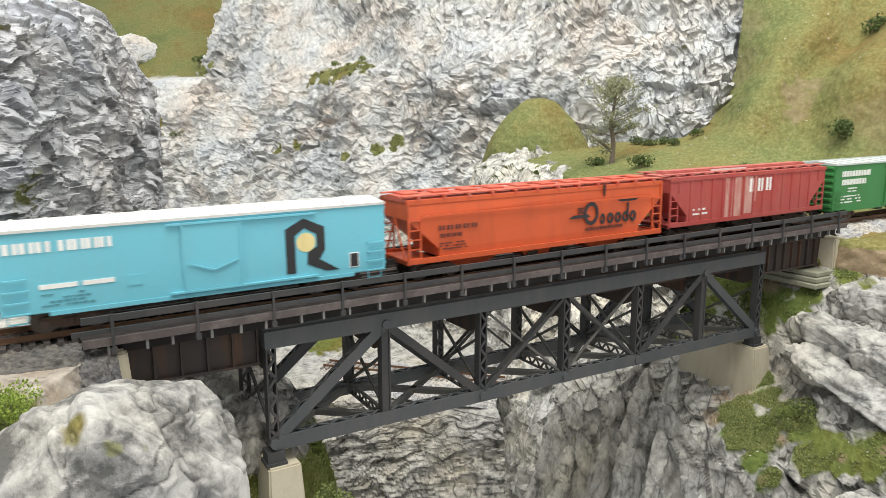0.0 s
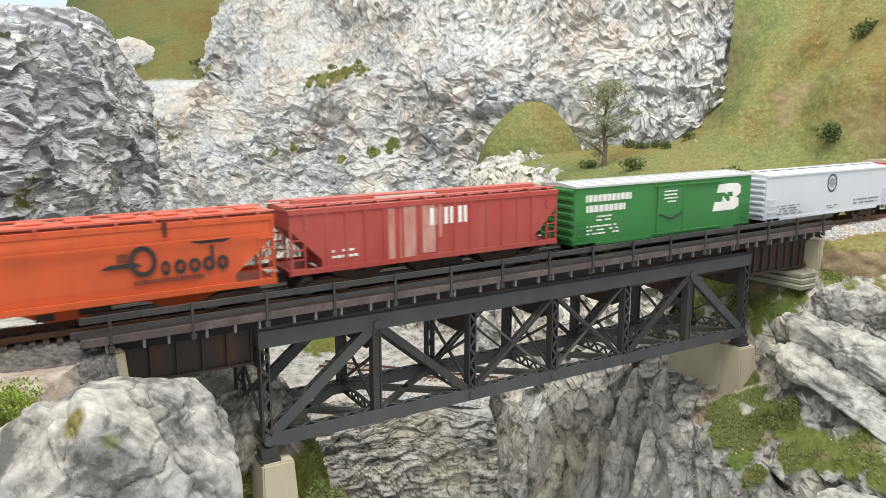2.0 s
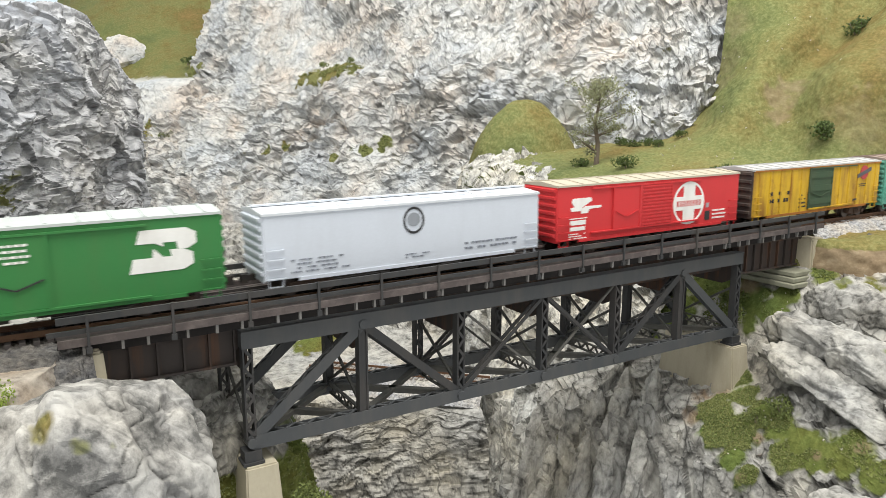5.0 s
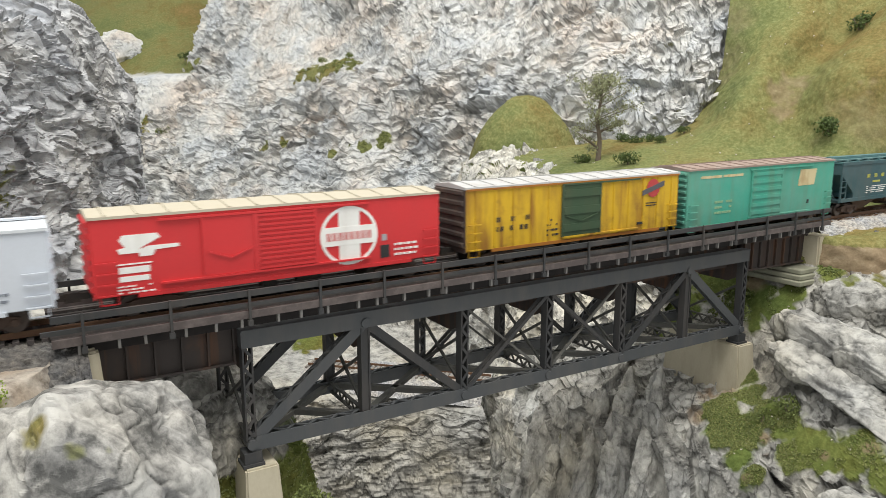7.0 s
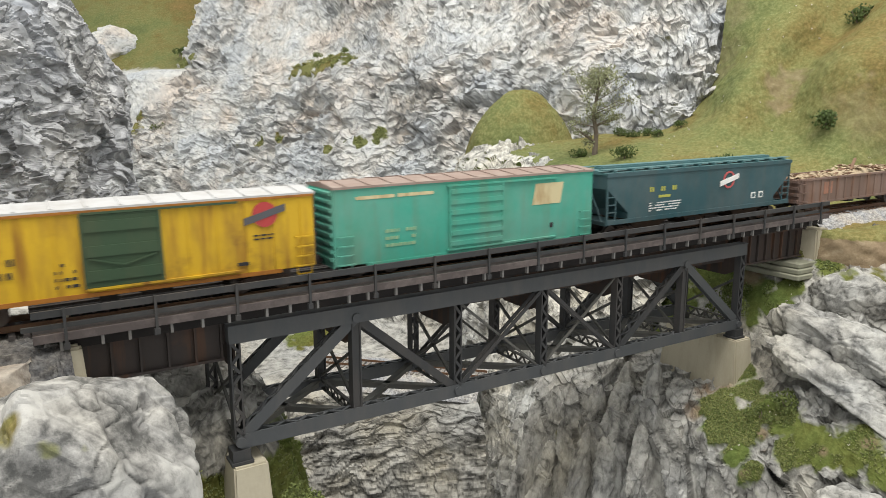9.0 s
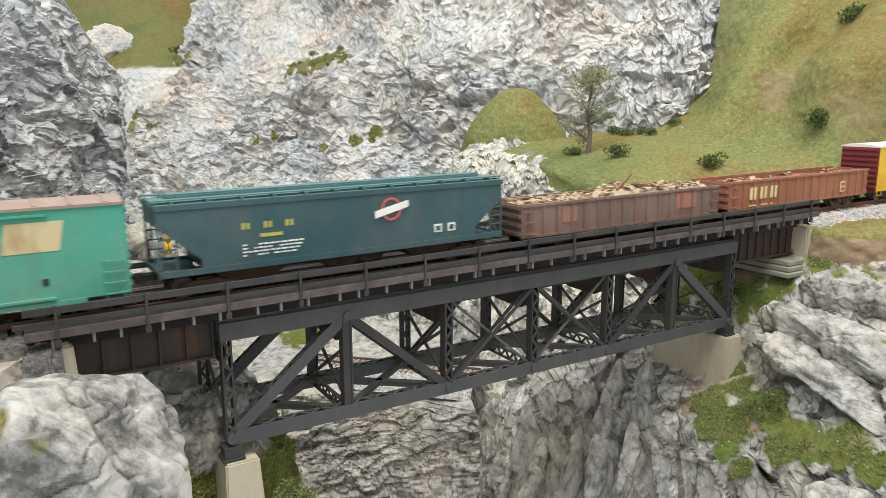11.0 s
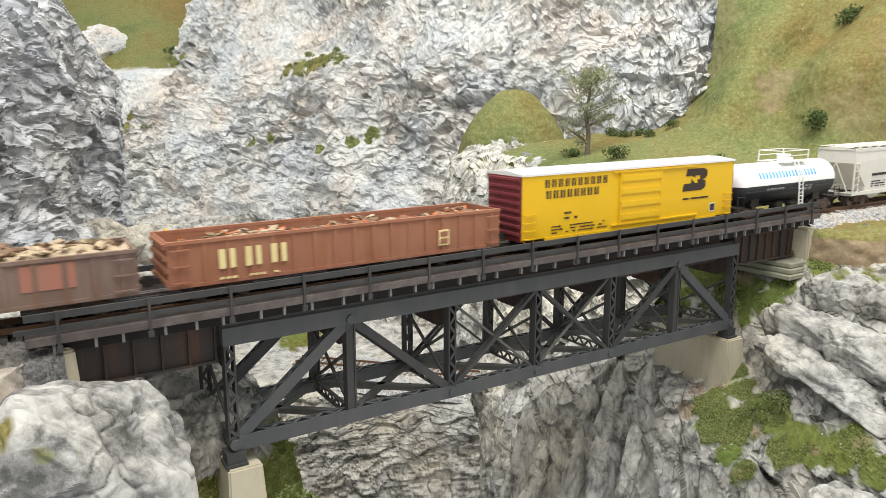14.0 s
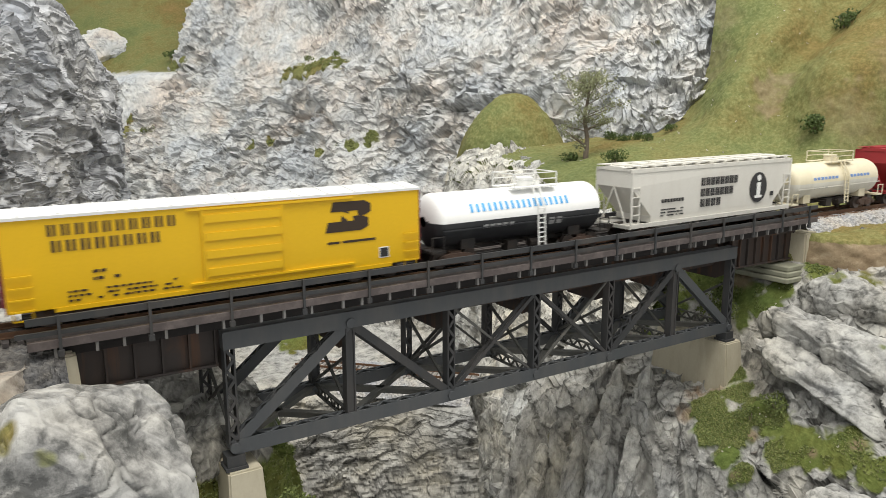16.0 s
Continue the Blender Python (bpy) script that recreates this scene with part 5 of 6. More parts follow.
def plug_door(c, u0, u1, z0, z1, mat, bars=0, vee=True, label="", rail=None, vee_mat=None):
    """A sliding door, proud of the side, with its frame, cross ribs, handle bars and rails."""
    a, b = c.x(u0), c.x(u1)
    bm = bmesh.new()
    box(bm, a, b, -HW - 0.0007, -HW + 0.0002, z0, z1)
    bmesh.ops.bevel(bm, geom=bm.edges[:], offset=0.0003, segments=1, affect="EDGES")
    d = part("door", bm, mat, c.ob, label)
    for x in (a, b):
        bm = bmesh.new()
        box(bm, x - 0.0006, x + 0.0006, -HW - 0.0012, -HW - 0.0002, z0, z1)
        part("door_post", bm, mat, d)
    for i in range(bars):
        bm = bmesh.new()
        z = z0 + (z1 - z0) * (i + 0.5) / bars
        h = (z1 - z0) / bars * 0.22
        box(bm, a + 0.0008, b - 0.0008, -HW - 0.0014, -HW - 0.0005, z - h, z + h)
        part("door_rib", bm, mat, d)
    if vee:
        m, z = (a + b) / 2, z0 + (z1 - z0) * 0.30
        bm = bmesh.new()
        beam(bm, (a + 0.002, -HW - 0.0013, z + 0.0035), (m, -HW - 0.0013, z - 0.0005), 0.0006, 0.0007)
        beam(bm, (b - 0.002, -HW - 0.0013, z + 0.0035), (m, -HW - 0.0013, z - 0.0005), 0.0006, 0.0007)
        part("handle", bm, vee_mat or mat, d)
    if rail:
        for z in (z0 - 0.0004, z1 + 0.0004):
            bm = bmesh.new()
            box(bm, c.x(rail[0]), c.x(rail[1]), -HW - 0.0013, -HW, z - 0.0005, z + 0.0005)
            part("door_rail", bm, mat if z > z0 else c.side, c.ob)
    return d


def small_print(c, mat, u0, u1, z0, z1, rows, seed, y=None):
    """Unreadable stencilling as short bars."""
    rnd = random.Random(seed)
    bm = bmesh.new()
    y = -HW if y is None else y
    h = (z1 - z0) / rows
    for r in range(rows):
        u = u0
        while u < u1 - 0.002:
            w = min(rnd.uniform(0.0010, 0.0030), u1 - u)
            if rnd.random() < 0.75:
                box(bm, c.x(u), c.x(u + w), y - 0.0003, y + 0.0001, z0 + r * h, z0 + (r + 0.42) * h)
            u += w + 0.0007
    tagged(part("stencil", bm, mat, c.ob), kind="stuff")


# 1: light blue plug-door box car
BLUE = paint("light blue car paint", (0.15, 0.47, 0.58), 0.42, 0.12, (0.25, 0.35, 0.38))
ROOFW = paint("white roof paint", (0.58, 0.58, 0.56), 0.6, 0.35, (0.42, 0.40, 0.36), streak=False)
c = box_car(-0.1115, 0.0685, 0.0095, 0.0465, BLUE, ROOFW, BLUE, "light blue plug-door box car with a white roof")
plug_door(c, -0.0360, -0.0090, 0.0115, 0.0435, BLUE, 0, True, "light blue plug door", (-0.043, 0.030))
c.word(WHITE, -0.1085, -0.090, 0.0365, 0.0412, 3, fill=0.9)
c.word(WHITE, -0.0875, -0.066, 0.0365, 0.0412, 4, fill=0.94)
c.rect("lettering", WHITE, -0.0965, -0.0815, 0.0202, 0.0222)
c.rect("lettering", WHITE, -0.0795, -0.0665, 0.0202, 0.0222)
small_print(c, paint("teal stencil", (0.08, 0.25, 0.30)), -0.096, -0.075, 0.0125, 0.019, 4, 3)
c.rect("placard", BLUE, -0.0615, -0.0545, 0.0175, 0.0225)
x, r = c.x(0.0235), 0.0068
c.plate("emblem", INK, [(c.x(0.0135), 0.0135), (c.x(0.0185), 0.0135), (c.x(0.0185), 0.0300), (c.x(0.0185), 0.0330), (x, 0.0365), (c.x(0.0300), 0.0330), (c.x(0.0300), 0.0265), (c.x(0.0250), 0.0235), (c.x(0.0245), 0.0175), (c.x(0.0350), 0.0130), (c.x(0.0420), 0.0130), (c.x(0.0315), 0.0195), (c.x(0.0345), 0.0245), (c.x(0.0345), 0.0365), (x, 0.0415), (c.x(0.0135), 0.0365)], label="black angular emblem")
c.disc("emblem", PALE_YELLOW, 0.0243, 0.0290, 0.0050, 0.0050, label="cream hexagon", t=0.0002)
c.rect("placard", INK, 0.0485, 0.0530, 0.0135, 0.0205)
c.rect("placard", WHITE, 0.0480, 0.0535, 0.0130, 0.0210, t=0.0002)


# 2 and others: covered hoppers
def hopper_car(u0, u1, zs, ze, zroof, slope, mat, roof, label, round_side=False, posts=0, rim=False, end_open=True, hatches="bars", bays=3, bay_mat=None, eave_in=0.0):
    c = Car("hopper_car", u0, u1, label)
    a, b = c.a, c.b
    bm = bmesh.new()
    zk = zs + (ze - zs) * 0.68
    # side outline with the slope sheets cut off below
    pts = [(a + 0.0008, ze), (a + 0.0008, zk), (a + slope, zs + 0.0045), (a + slope, zs), (b - slope, zs), (b - slope, zs + 0.0045), (b - 0.0008, zk), (b - 0.0008, ze)]
    prism(bm, pts, -HW, HW)
    if round_side:
        for v in bm.verts:
            f = (v.co.z - zs) / (ze - zs)
            v.co.y *= 1 - 0.06 * (1 - f) - eave_in / HW * max(0.0, (f - 0.6) / 0.4)
    part("tank", bm, mat, c.ob)
    bm = bmesh.new()
    shell(bm, a, b, [(-HW + eave_in - 0.0004, ze - 0.0008), (HW - eave_in + 0.0004, ze - 0.0008), (HW - eave_in + 0.0004, ze + 0.0004), (0.006, zroof), (-0.006, zroof), (-HW + eave_in - 0.0004, ze + 0.0004)])
    part("roof", bm, roof, c.ob)
    # running boards and hatches
    for s in (-1, 1):
        bm = bmesh.new()
        y = s * (HW - 0.0045)
        box(bm, a - 0.001, b + 0.001, y - 0.0022, y + 0.0022, ze + 0.0022, ze + 0.0028)
        for i in range(12):
            x = a + (b - a) * (i + 0.5) / 12
            box(bm, x - 0.0006, x + 0.0006, y - 0.0042, y + 0.002, ze, ze + 0.0022)
        part("running_board", bm, roof, c.ob)
    if hatches == "trough":
        bm = bmesh.new()
        box(bm, a + 0.008, b - 0.008, -0.0042, 0.0042, zroof - 0.0008, zroof + 0.0022)
        bmesh.ops.bevel(bm, geom=bm.edges[:], offset=0.0008, segments=2, affect="EDGES")
        part("hatch", bm, roof, c.ob)
    else:
        for i in range(10):
            bm = bmesh.new()
            x = a + (b - a) * (i + 0.5) / 10
            box(bm, x - 0.0055, x + 0.0055, -0.0045, 0.0045, zroof - 0.0008, zroof + 0.0012)
            bmesh.ops.bevel(bm, geom=bm.edges[:], offset=0.0004, segments=1, affect="EDGES")
            part("hatch", bm, roof, c.ob)
    for sy in (-1, 1):
        y = sy * HW
        bm = bmesh.new()
        box(bm, a + (0.001 if end_open else slope), b - (0.001 if end_open else slope), y - 0.0006, y + 0.0006, zs - 0.0026, zs + 0.0004)
        part("side_sill", bm, mat, c.ob)
        bm = bmesh.new()
        box(bm, a, b, y * (1 - eave_in / HW) - 0.0006, y * (1 - eave_in / HW) + 0.0006, ze - 0.0020, ze + 0.0006)
        part("top_rail", bm, mat, c.ob)
        for i in range(posts):
            x = a + slope * 0.2 + (b - a - slope * 0.4) * (i + 0.5) / posts
            lo = zs if abs(x) < b - slope else zk + (zs - zk) * 0.0
            bm = bmesh.new()
            box(bm, x - 0.0007, x + 0.0007, y - 0.0006, y + 0.0006, lo, ze - 0.002)
            part("side_post", bm, mat, c.ob)
        # end cages: corner posts, end ladders and braces
        for s in (-1, 1):
            e = a if s < 0 else b
            bm = bmesh.new()
            xi = e - s * 0.0012
            beam(bm, (xi, y * 0.97, zs - 0.002), (xi, y * 0.97, ze), 0.0012, 0.0012, (0, 1, 0))
            beam(bm, (xi - s * 0.0075, y * 0.97, zs - 0.002), (xi - s * 0.0075, y * 0.97, zk), 0.0009, 0.0009, (0, 1, 0))
            for k in range(5):
                z = zs + 0.0005 + (zk - zs - 0.001) * k / 4
                beam(bm, (xi, y * 0.985, z), (xi - s * 0.0075, y * 0.985, z), 0.0007, 0.0007)
            part("end_ladder", bm, mat, c.ob)
    for s in (-1, 1):
        e = a if s < 0 else b
        bm = bmesh.new()
        box(bm, min(e, e - s * slope), max(e, e - s * slope), -HW + 0.001, HW - 0.001, zs - 0.0026, zs - 0.0012)
        box(bm, min(e, e - s * 0.0012), max(e, e - s * 0.0012), -HW, HW, zs - 0.003, zs - 0.0004)
        beam(bm, (e - s * 0.001, -0.012, zs), (e - s * 0.001, 0.0, zk), 0.0008, 0.0008)
        beam(bm, (e - s * 0.001, 0.012, zs), (e - s * 0.001, 0.0, zk), 0.0008, 0.0008)
        part("end_platform", bm, mat, c.ob)
    for i in range(bays):
        x = (b - a - 2 * slope) * (i + 0.5) / bays + a + slope
        w = (b - a - 2 * slope) / bays * 0.46
        bm = bmesh.new()
        v = box(bm, x - w, x + w, -HW + 0.0025, HW - 0.0025, 0.0030, zs)
        for p in v:
            if p.co.z < 0.006:
                p.co.x = x + (p.co.x - x) * 0.35
                p.co.y *= 0.6
        part("hopper_bay", bm, bay_mat or mat, c.ob)
    c.gear(0.022, 0.010)
    c.zs, c.ze, c.side = zs, ze, mat
    return c


ORANGE = paint("orange car paint", (0.56, 0.095, 0.030), 0.45, 0.30, (0.22, 0.06, 0.04))
ORANGE_ROOF = paint("faded orange roof", (0.46, 0.085, 0.05), 0.55, 0.5, (0.45, 0.22, 0.16), streak=False)
c = hopper_car(0.0830, 0.2820, 0.0125, 0.0455, 0.0478, 0.021, ORANGE, ORANGE_ROOF, "orange rounded covered hopper car with roof bars", True, 0, eave_in=0.0016)
bm = bmesh.new()
box(bm, c.a + 0.009, c.b - 0.009, -HW - 0.0006, -HW, 0.0362, 0.0372)
part("belt_rail", bm, ORANGE, c.ob)
DARKINK = paint("faded dark lettering", (0.10, 0.035, 0.03), 0.6, 0.3, (0.3, 0.1, 0.05))
c.word(DARKINK, 0.1035, 0.131, 0.0278, 0.0305, 5, y=-HW + 0.0003, fill=0.7)
c.word(DARKINK, 0.1045, 0.120, 0.0235, 0.0258, 4, y=-HW + 0.0003, fill=0.7)
small_print(c, DARKINK, 0.104, 0.124, 0.0165, 0.0215, 3, 8, y=-HW + 0.0005)
y = -HW + 0.0003
c.plate("emblem", INK, [(c.x(0.1985), 0.0262), (c.x(0.2170), 0.0262), (c.x(0.2150), 0.0282), (c.x(0.2030), 0.0282)], y=y)
c.plate("emblem", INK, [(c.x(0.2380), 0.0362), (c.x(0.2600), 0.0362), (c.x(0.2560), 0.0345), (c.x(0.2440), 0.0345)], y=y)
c.disc("emblem", INK, 0.2175, 0.0285, 0.0062, 0.0075, 0.68, y=y)
for k, (w, h) in enumerate([(0.0035, 0.0065), (0.0045, 0.0065), (0.0045, 0.0065), (0.0048, 0.0105), (0.0045, 0.0065)]):
    u = 0.2255 + k * 0.0068
    c.disc("lettering", INK, u + 0.002, 0.0243, w * 0.62, 0.0036, 0.45, y=y)
c.rect("lettering", INK, 0.2490, 0.2505, 0.0215, 0.0335, y=y)
c.word(DARKINK, 0.1985 + 0.008, 0.2035 + 0.008, 0.0290, 0.0330, 2, y=y)
c.word(DARKINK, 0.2130, 0.2460, 0.0175, 0.0195, 8, y=y)
c.plate("stain", paint("black grease", (0.05, 0.02, 0.015), 0.6, 0.1), [(c.x(0.2270), 0.0465), (c.x(0.2295), 0.0465), (c.x(0.2290), 0.0395), (c.x(0.2278), 0.0390)], y=-HW + 0.0002)

# 3: red ribbed covered hopper with a pale whitewashed band
RED1 = paint("faded red car paint", (0.36, 0.050, 0.045), 0.55, 0.45, (0.42, 0.13, 0.09), fade=0.12, rust=0.1)
RED1R = paint("faded red roof", (0.40, 0.10, 0.085), 0.6, 0.5, (0.5, 0.25, 0.2), streak=False)
BROWNBAY = paint("brown hopper bays", (0.07, 0.045, 0.032), 0.8, 0.5, (0.13, 0.09, 0.06))
c = hopper_car(0.2890, 0.4690, 0.0150, 0.0468, 0.0485, 0.018, RED1, RED1R, "faded red ribbed covered hopper car, weathered and streaked", False, 15, hatches="trough", bay_mat=BROWNBAY)
WASH = paint("pale worn whitewash", (0.50, 0.28, 0.24), 0.75, 0.85, (0.36, 0.06, 0.05), scale=160)
for u, w, z0 in ((0.3470, 0.0040, 0.0145), (0.3545, 0.0100, 0.0150), (0.3690, 0.0085, 0.0165), (0.3785, 0.0035, 0.0250)):
    c.rect("wash_streak", WASH, u, u + w, z0, 0.0445, t=0.0002)
c.word(WHITE, 0.3740, 0.4030, 0.0325, 0.0425, 3, fill=0.62)
small_print(c, WHITE, 0.3130, 0.3300, 0.0195, 0.0260, 2, 12)
c.rect("roof_patch", ROOFW, 0.345, 0.385, 0.0484, 0.0500, y=-0.0050)

# 4: green box car
GREEN = paint("green car paint", (0.035, 0.185, 0.050), 0.5, 0.25, (0.10, 0.16, 0.06))
SILVER = paint("bright galvanised roof", (0.50, 0.54, 0.53), 0.45, 0.4, (0.42, 0.44, 0.43), metal=0.2, streak=False)
c = box_car(0.4840, 0.6620, 0.0090, 0.0478, GREEN, SILVER, GREEN, "green box car with a silver roof and white lettering")
plug_door(c, 0.5600, 0.5860, 0.0105, 0.0440, GREEN, 0, True, "green plug door", (0.556, 0.628), vee_mat=INK)
c.word(WHITE, 0.4930, 0.5345, 0.0372, 0.0418, 10, fill=0.9)
c.word(WHITE, 0.4935, 0.5290, 0.0302, 0.0348, 8, fill=0.9)
small_print(c, WHITE, 0.503, 0.516, 0.0240, 0.0290, 2, 21)
small_print(c, WHITE, 0.494, 0.524, 0.0150, 0.0225, 3, 22)
small_print(c, WHITE, 0.566, 0.580, 0.0320, 0.0420, 4, 23, y=-HW - 0.0007)


def bracket_emblem(c, mat, u0, u1, z0, z1):
    """A slanted block emblem of two stacked bowls."""
    w, h = u1 - u0, z1 - z0
    X = lambda f: c.x(u0 + w * f)
    Z = lambda f: z0 + h * f
    c.plate("emblem", mat, [(X(0.0), Z(0.0)), (X(0.78), Z(0.0)), (X(0.94), Z(0.12)), (X(0.94), Z(0.40)), (X(0.80), Z(0.50)), (X(0.60), Z(0.50)), (X(0.62), Z(0.34)), (X(0.50), Z(0.34)), (X(0.36), Z(0.55)), (X(0.34), Z(0.34)), (X(0.06), Z(0.34))])
    c.plate("emblem", mat, [(X(0.18), Z(1.0)), (X(0.86), Z(1.0)), (X(1.0), Z(0.88)), (X(1.0), Z(0.62)), (X(0.88), Z(0.505)), (X(0.72), Z(0.505)), (X(0.70), Z(0.68)), (X(0.50), Z(0.68)), (X(0.52), Z(0.58)), (X(0.38), Z(0.68)), (X(0.12), Z(0.68))])


bracket_emblem(c, WHITE, 0.6190, 0.6500, 0.0215, 0.0418)

# 5: pale grey smooth box car
GREY = paint("pale blue-grey car paint", (0.56, 0.60, 0.67), 0.4, 0.15, (0.40, 0.42, 0.46))
c = box_car(0.6830, 0.8600, 0.0095, 0.0445, GREY, paint("white-grey roof", (0.58, 0.61, 0.65), 0.5, 0.2, (0.5, 0.5, 0.52), streak=False), GREY, "pale blue-grey insulated box car with roof hatches", roof_ribs=2)
c.disc("emblem", INK, 0.7705, 0.0345, 0.0068, 0.0078, 0.82, label="dark ring emblem")
c.disc("emblem", paint("grey emblem", (0.25, 0.27, 0.30)), 0.7705, 0.0350, 0.0042, 0.0040)
small_print(c, paint("grey stencil", (0.18, 0.20, 0.24)), 0.697, 0.730, 0.0125, 0.0210, 4, 31)
small_print(c, paint("grey stencil", (0.18, 0.20, 0.24)), 0.765, 0.782, 0.0130, 0.0165, 2, 32)
small_print(c, paint("grey stencil", (0.18, 0.20, 0.24)), 0.805, 0.845, 0.0140, 0.0200, 2, 33)
for i in range(6):
    bm = bmesh.new()
    xx = c.a + 0.030 + i * 0.0235
    box(bm, xx - 0.004, xx + 0.004, -0.0105, -0.0035, 0.0450, 0.0468)
    bmesh.ops.bevel(bm, geom=bm.edges[:], offset=0.0005, segments=1, affect="EDGES")
    part("roof_hatch", bm, GREY, c.ob)
bm = bmesh.new()
box(bm, c.a - 0.001, c.b + 0.001, -0.0020, 0.0020, 0.0472, 0.0478)
for i in range(14):
    xx = c.a + 0.006 + i * 0.0127
    box(bm, xx - 0.0006, xx + 0.0006, -0.0016, 0.0016, 0.0455, 0.0474)
part("running_board", bm, GREY, c.ob)

# 6: red double-door box car with the cross emblem
RED2 = paint("bright red car paint", (0.56, 0.032, 0.036), 0.42, 0.15, (0.35, 0.06, 0.06))
TAN = paint("tan roof coating", (0.44, 0.40, 0.32), 0.75, 0.4, (0.40, 0.36, 0.27), streak=False)
c = box_car(0.8765, 1.0555, 0.0105, 0.0472, RED2, TAN, RED2, "bright red double-door box car with a tan roof")
plug_door(c, 0.9250, 0.9500, 0.0150, 0.0440, RED2, 0, True, "red plug door", (0.905, 1.012))
plug_door(c, 0.9510, 0.9815, 0.0150, 0.0440, RED2, 12, False, "red corrugated sliding door")
c.disc("emblem", WHITE, 1.0005, 0.0278, 0.0165, 0.0158, 0.90, label="white ring emblem")
c.rect("emblem", WHITE, 0.9945, 1.0065, 0.0135, 0.0420, label="white cross emblem")
c.rect("emblem", WHITE, 0.9855, 1.0155, 0.0228, 0.0328, t=0.0004)
c.word(paint("red lettering", (0.5, 0.04, 0.04)), 0.9875, 1.0140, 0.0255, 0.0298, 8, y=-HW - 0.0002, fill=0.7)
c.plate("lettering", WHITE, [(c.x(0.8880), 0.0300), (c.x(0.8960), 0.0300), (c.x(0.8975), 0.0325), (c.x(0.9060), 0.0365), (c.x(0.9045), 0.0385), (c.x(0.8895), 0.0385), (c.x(0.8880), 0.0362), (c.x(0.8905), 0.0328), (c.x(0.8870), 0.0322)])
c.plate("lettering", WHITE, [(c.x(0.8965), 0.0282), (c.x(0.9020), 0.0282), (c.x(0.9035), 0.0308), (c.x(0.9140), 0.0312), (c.x(0.9140), 0.0328), (c.x(0.9000), 0.0328), (c.x(0.8960), 0.0310)])
c.rect("lettering", WHITE, 0.8865, 0.9015, 0.0248, 0.0254)
c.rect("lettering", WHITE, 0.8870, 0.9005, 0.0208, 0.0238, t=0.0002)
c.rect("lettering", WHITE, 0.8870, 0.9000, 0.0170, 0.0195, t=0.0002)
small_print(c, WHITE, 0.886, 0.903, 0.0115, 0.0160, 3, 41)
c.rect("placard", INK, 1.0185, 1.0240, 0.0135, 0.0205)
c.rect("placard", paint("grey placard", (0.35, 0.33, 0.36)), 1.0195, 1.0225, 0.0230, 0.0265)
small_print(c, WHITE, 1.027, 1.043, 0.0140, 0.0225, 3, 42)

# 7: weathered yellow box car with a green door
YEL1 = paint("weathered yellow car paint", (0.58, 0.36, 0.018), 0.55, 0.6, (0.20, 0.10, 0.03), scale=130, rust=0.75)
ROOFG = paint("worn galvanised roof with rust", (0.46, 0.46, 0.46), 0.6, 0.5, (0.30, 0.26, 0.23), scale=60, streak=False)
DGREEN = paint("dark green door paint", (0.040, 0.075, 0.040), 0.6, 0.5, (0.08, 0.09, 0.05))
ENDB = paint("dark brown car end", (0.045, 0.035, 0.032), 0.7, 0.6, (0.16, 0.11, 0.08))
RUSTS = paint("rusty orange sill", (0.33, 0.13, 0.02), 0.7, 0.6, (0.14, 0.06, 0.03))
c = box_car(1.0745, 1.2535, 0.0100, 0.0480, YEL1, ROOFG, ENDB, "weathered rusty yellow box car with a dark green door", ribs=6, side_posts=13, rung_mat=YEL1, sill=RUSTS)
plug_door(c, 1.1470, 1.1790, 0.0125, 0.0455, DGREEN, 3, True, "dark green ribbed sliding door", (1.147, 1.215))
bm = bmesh.new()
box(bm, c.a, c.b, -HW - 0.0008, -HW, 0.0462, 0.0474)
part("eave_rail", bm, RUSTS, c.ob)
c.disc("emblem", paint("faded red emblem", (0.42, 0.05, 0.05)), 1.2280, 0.0388, 0.0062, 0.0062, y=-HW - 0.0004)
c.plate("emblem", paint("dark grey emblem bar", (0.09, 0.09, 0.10)), [(c.x(1.2175), 0.0340), (c.x(1.2385), 0.0400), (c.x(1.2385), 0.0435), (c.x(1.2175), 0.0375)], y=-HW - 0.0006)
c.word(INK, 1.0960, 1.1235, 0.0262, 0.0292, 5, fill=0.5, skip=(1, 3), y=-HW - 0.0002)
c.word(INK, 1.0950, 1.1210, 0.0205, 0.0235, 7, fill=0.6, skip=(2, 4), y=-HW - 0.0002)
small_print(c, INK, 1.135, 1.145, 0.014, 0.030, 5, 51)
small_print(c, INK, 1.222, 1.234, 0.0265, 0.0300, 2, 52)
c.rect("placard", INK, 1.2135, 1.2190, 0.0145, 0.0162, y=-HW - 0.0004)

# 8: teal box car
TEAL = paint("faded teal car paint", (0.055, 0.33, 0.245), 0.55, 0.45, (0.13, 0.27, 0.18), scale=60, rust=0.16, fade=0.35)
RUSTROOF = paint("rust-brown roof", (0.27, 0.20, 0.17), 0.75, 0.7, (0.36, 0.31, 0.27), streak=False)
c = box_car(1.2645, 1.4430, 0.0070, 0.0490, TEAL, RUSTROOF, TEAL, "faded teal box car with a rust-brown roof", ribs=9)
plug_door(c, 1.3350, 1.3720, 0.0095, 0.0455, TEAL, 6, False, "teal ribbed sliding door", (1.333, 1.413))
PATCH = paint("worn cream patch", (0.58, 0.50, 0.30), 0.7, 0.7, (0.30, 0.16, 0.06), scale=200)
c.plate("worn_patch", PATCH, [(c.x(1.3945), 0.0300), (c.x(1.4165), 0.0300), (c.x(1.4190), 0.0430), (c.x(1.3970), 0.0430)], t=0.0002)
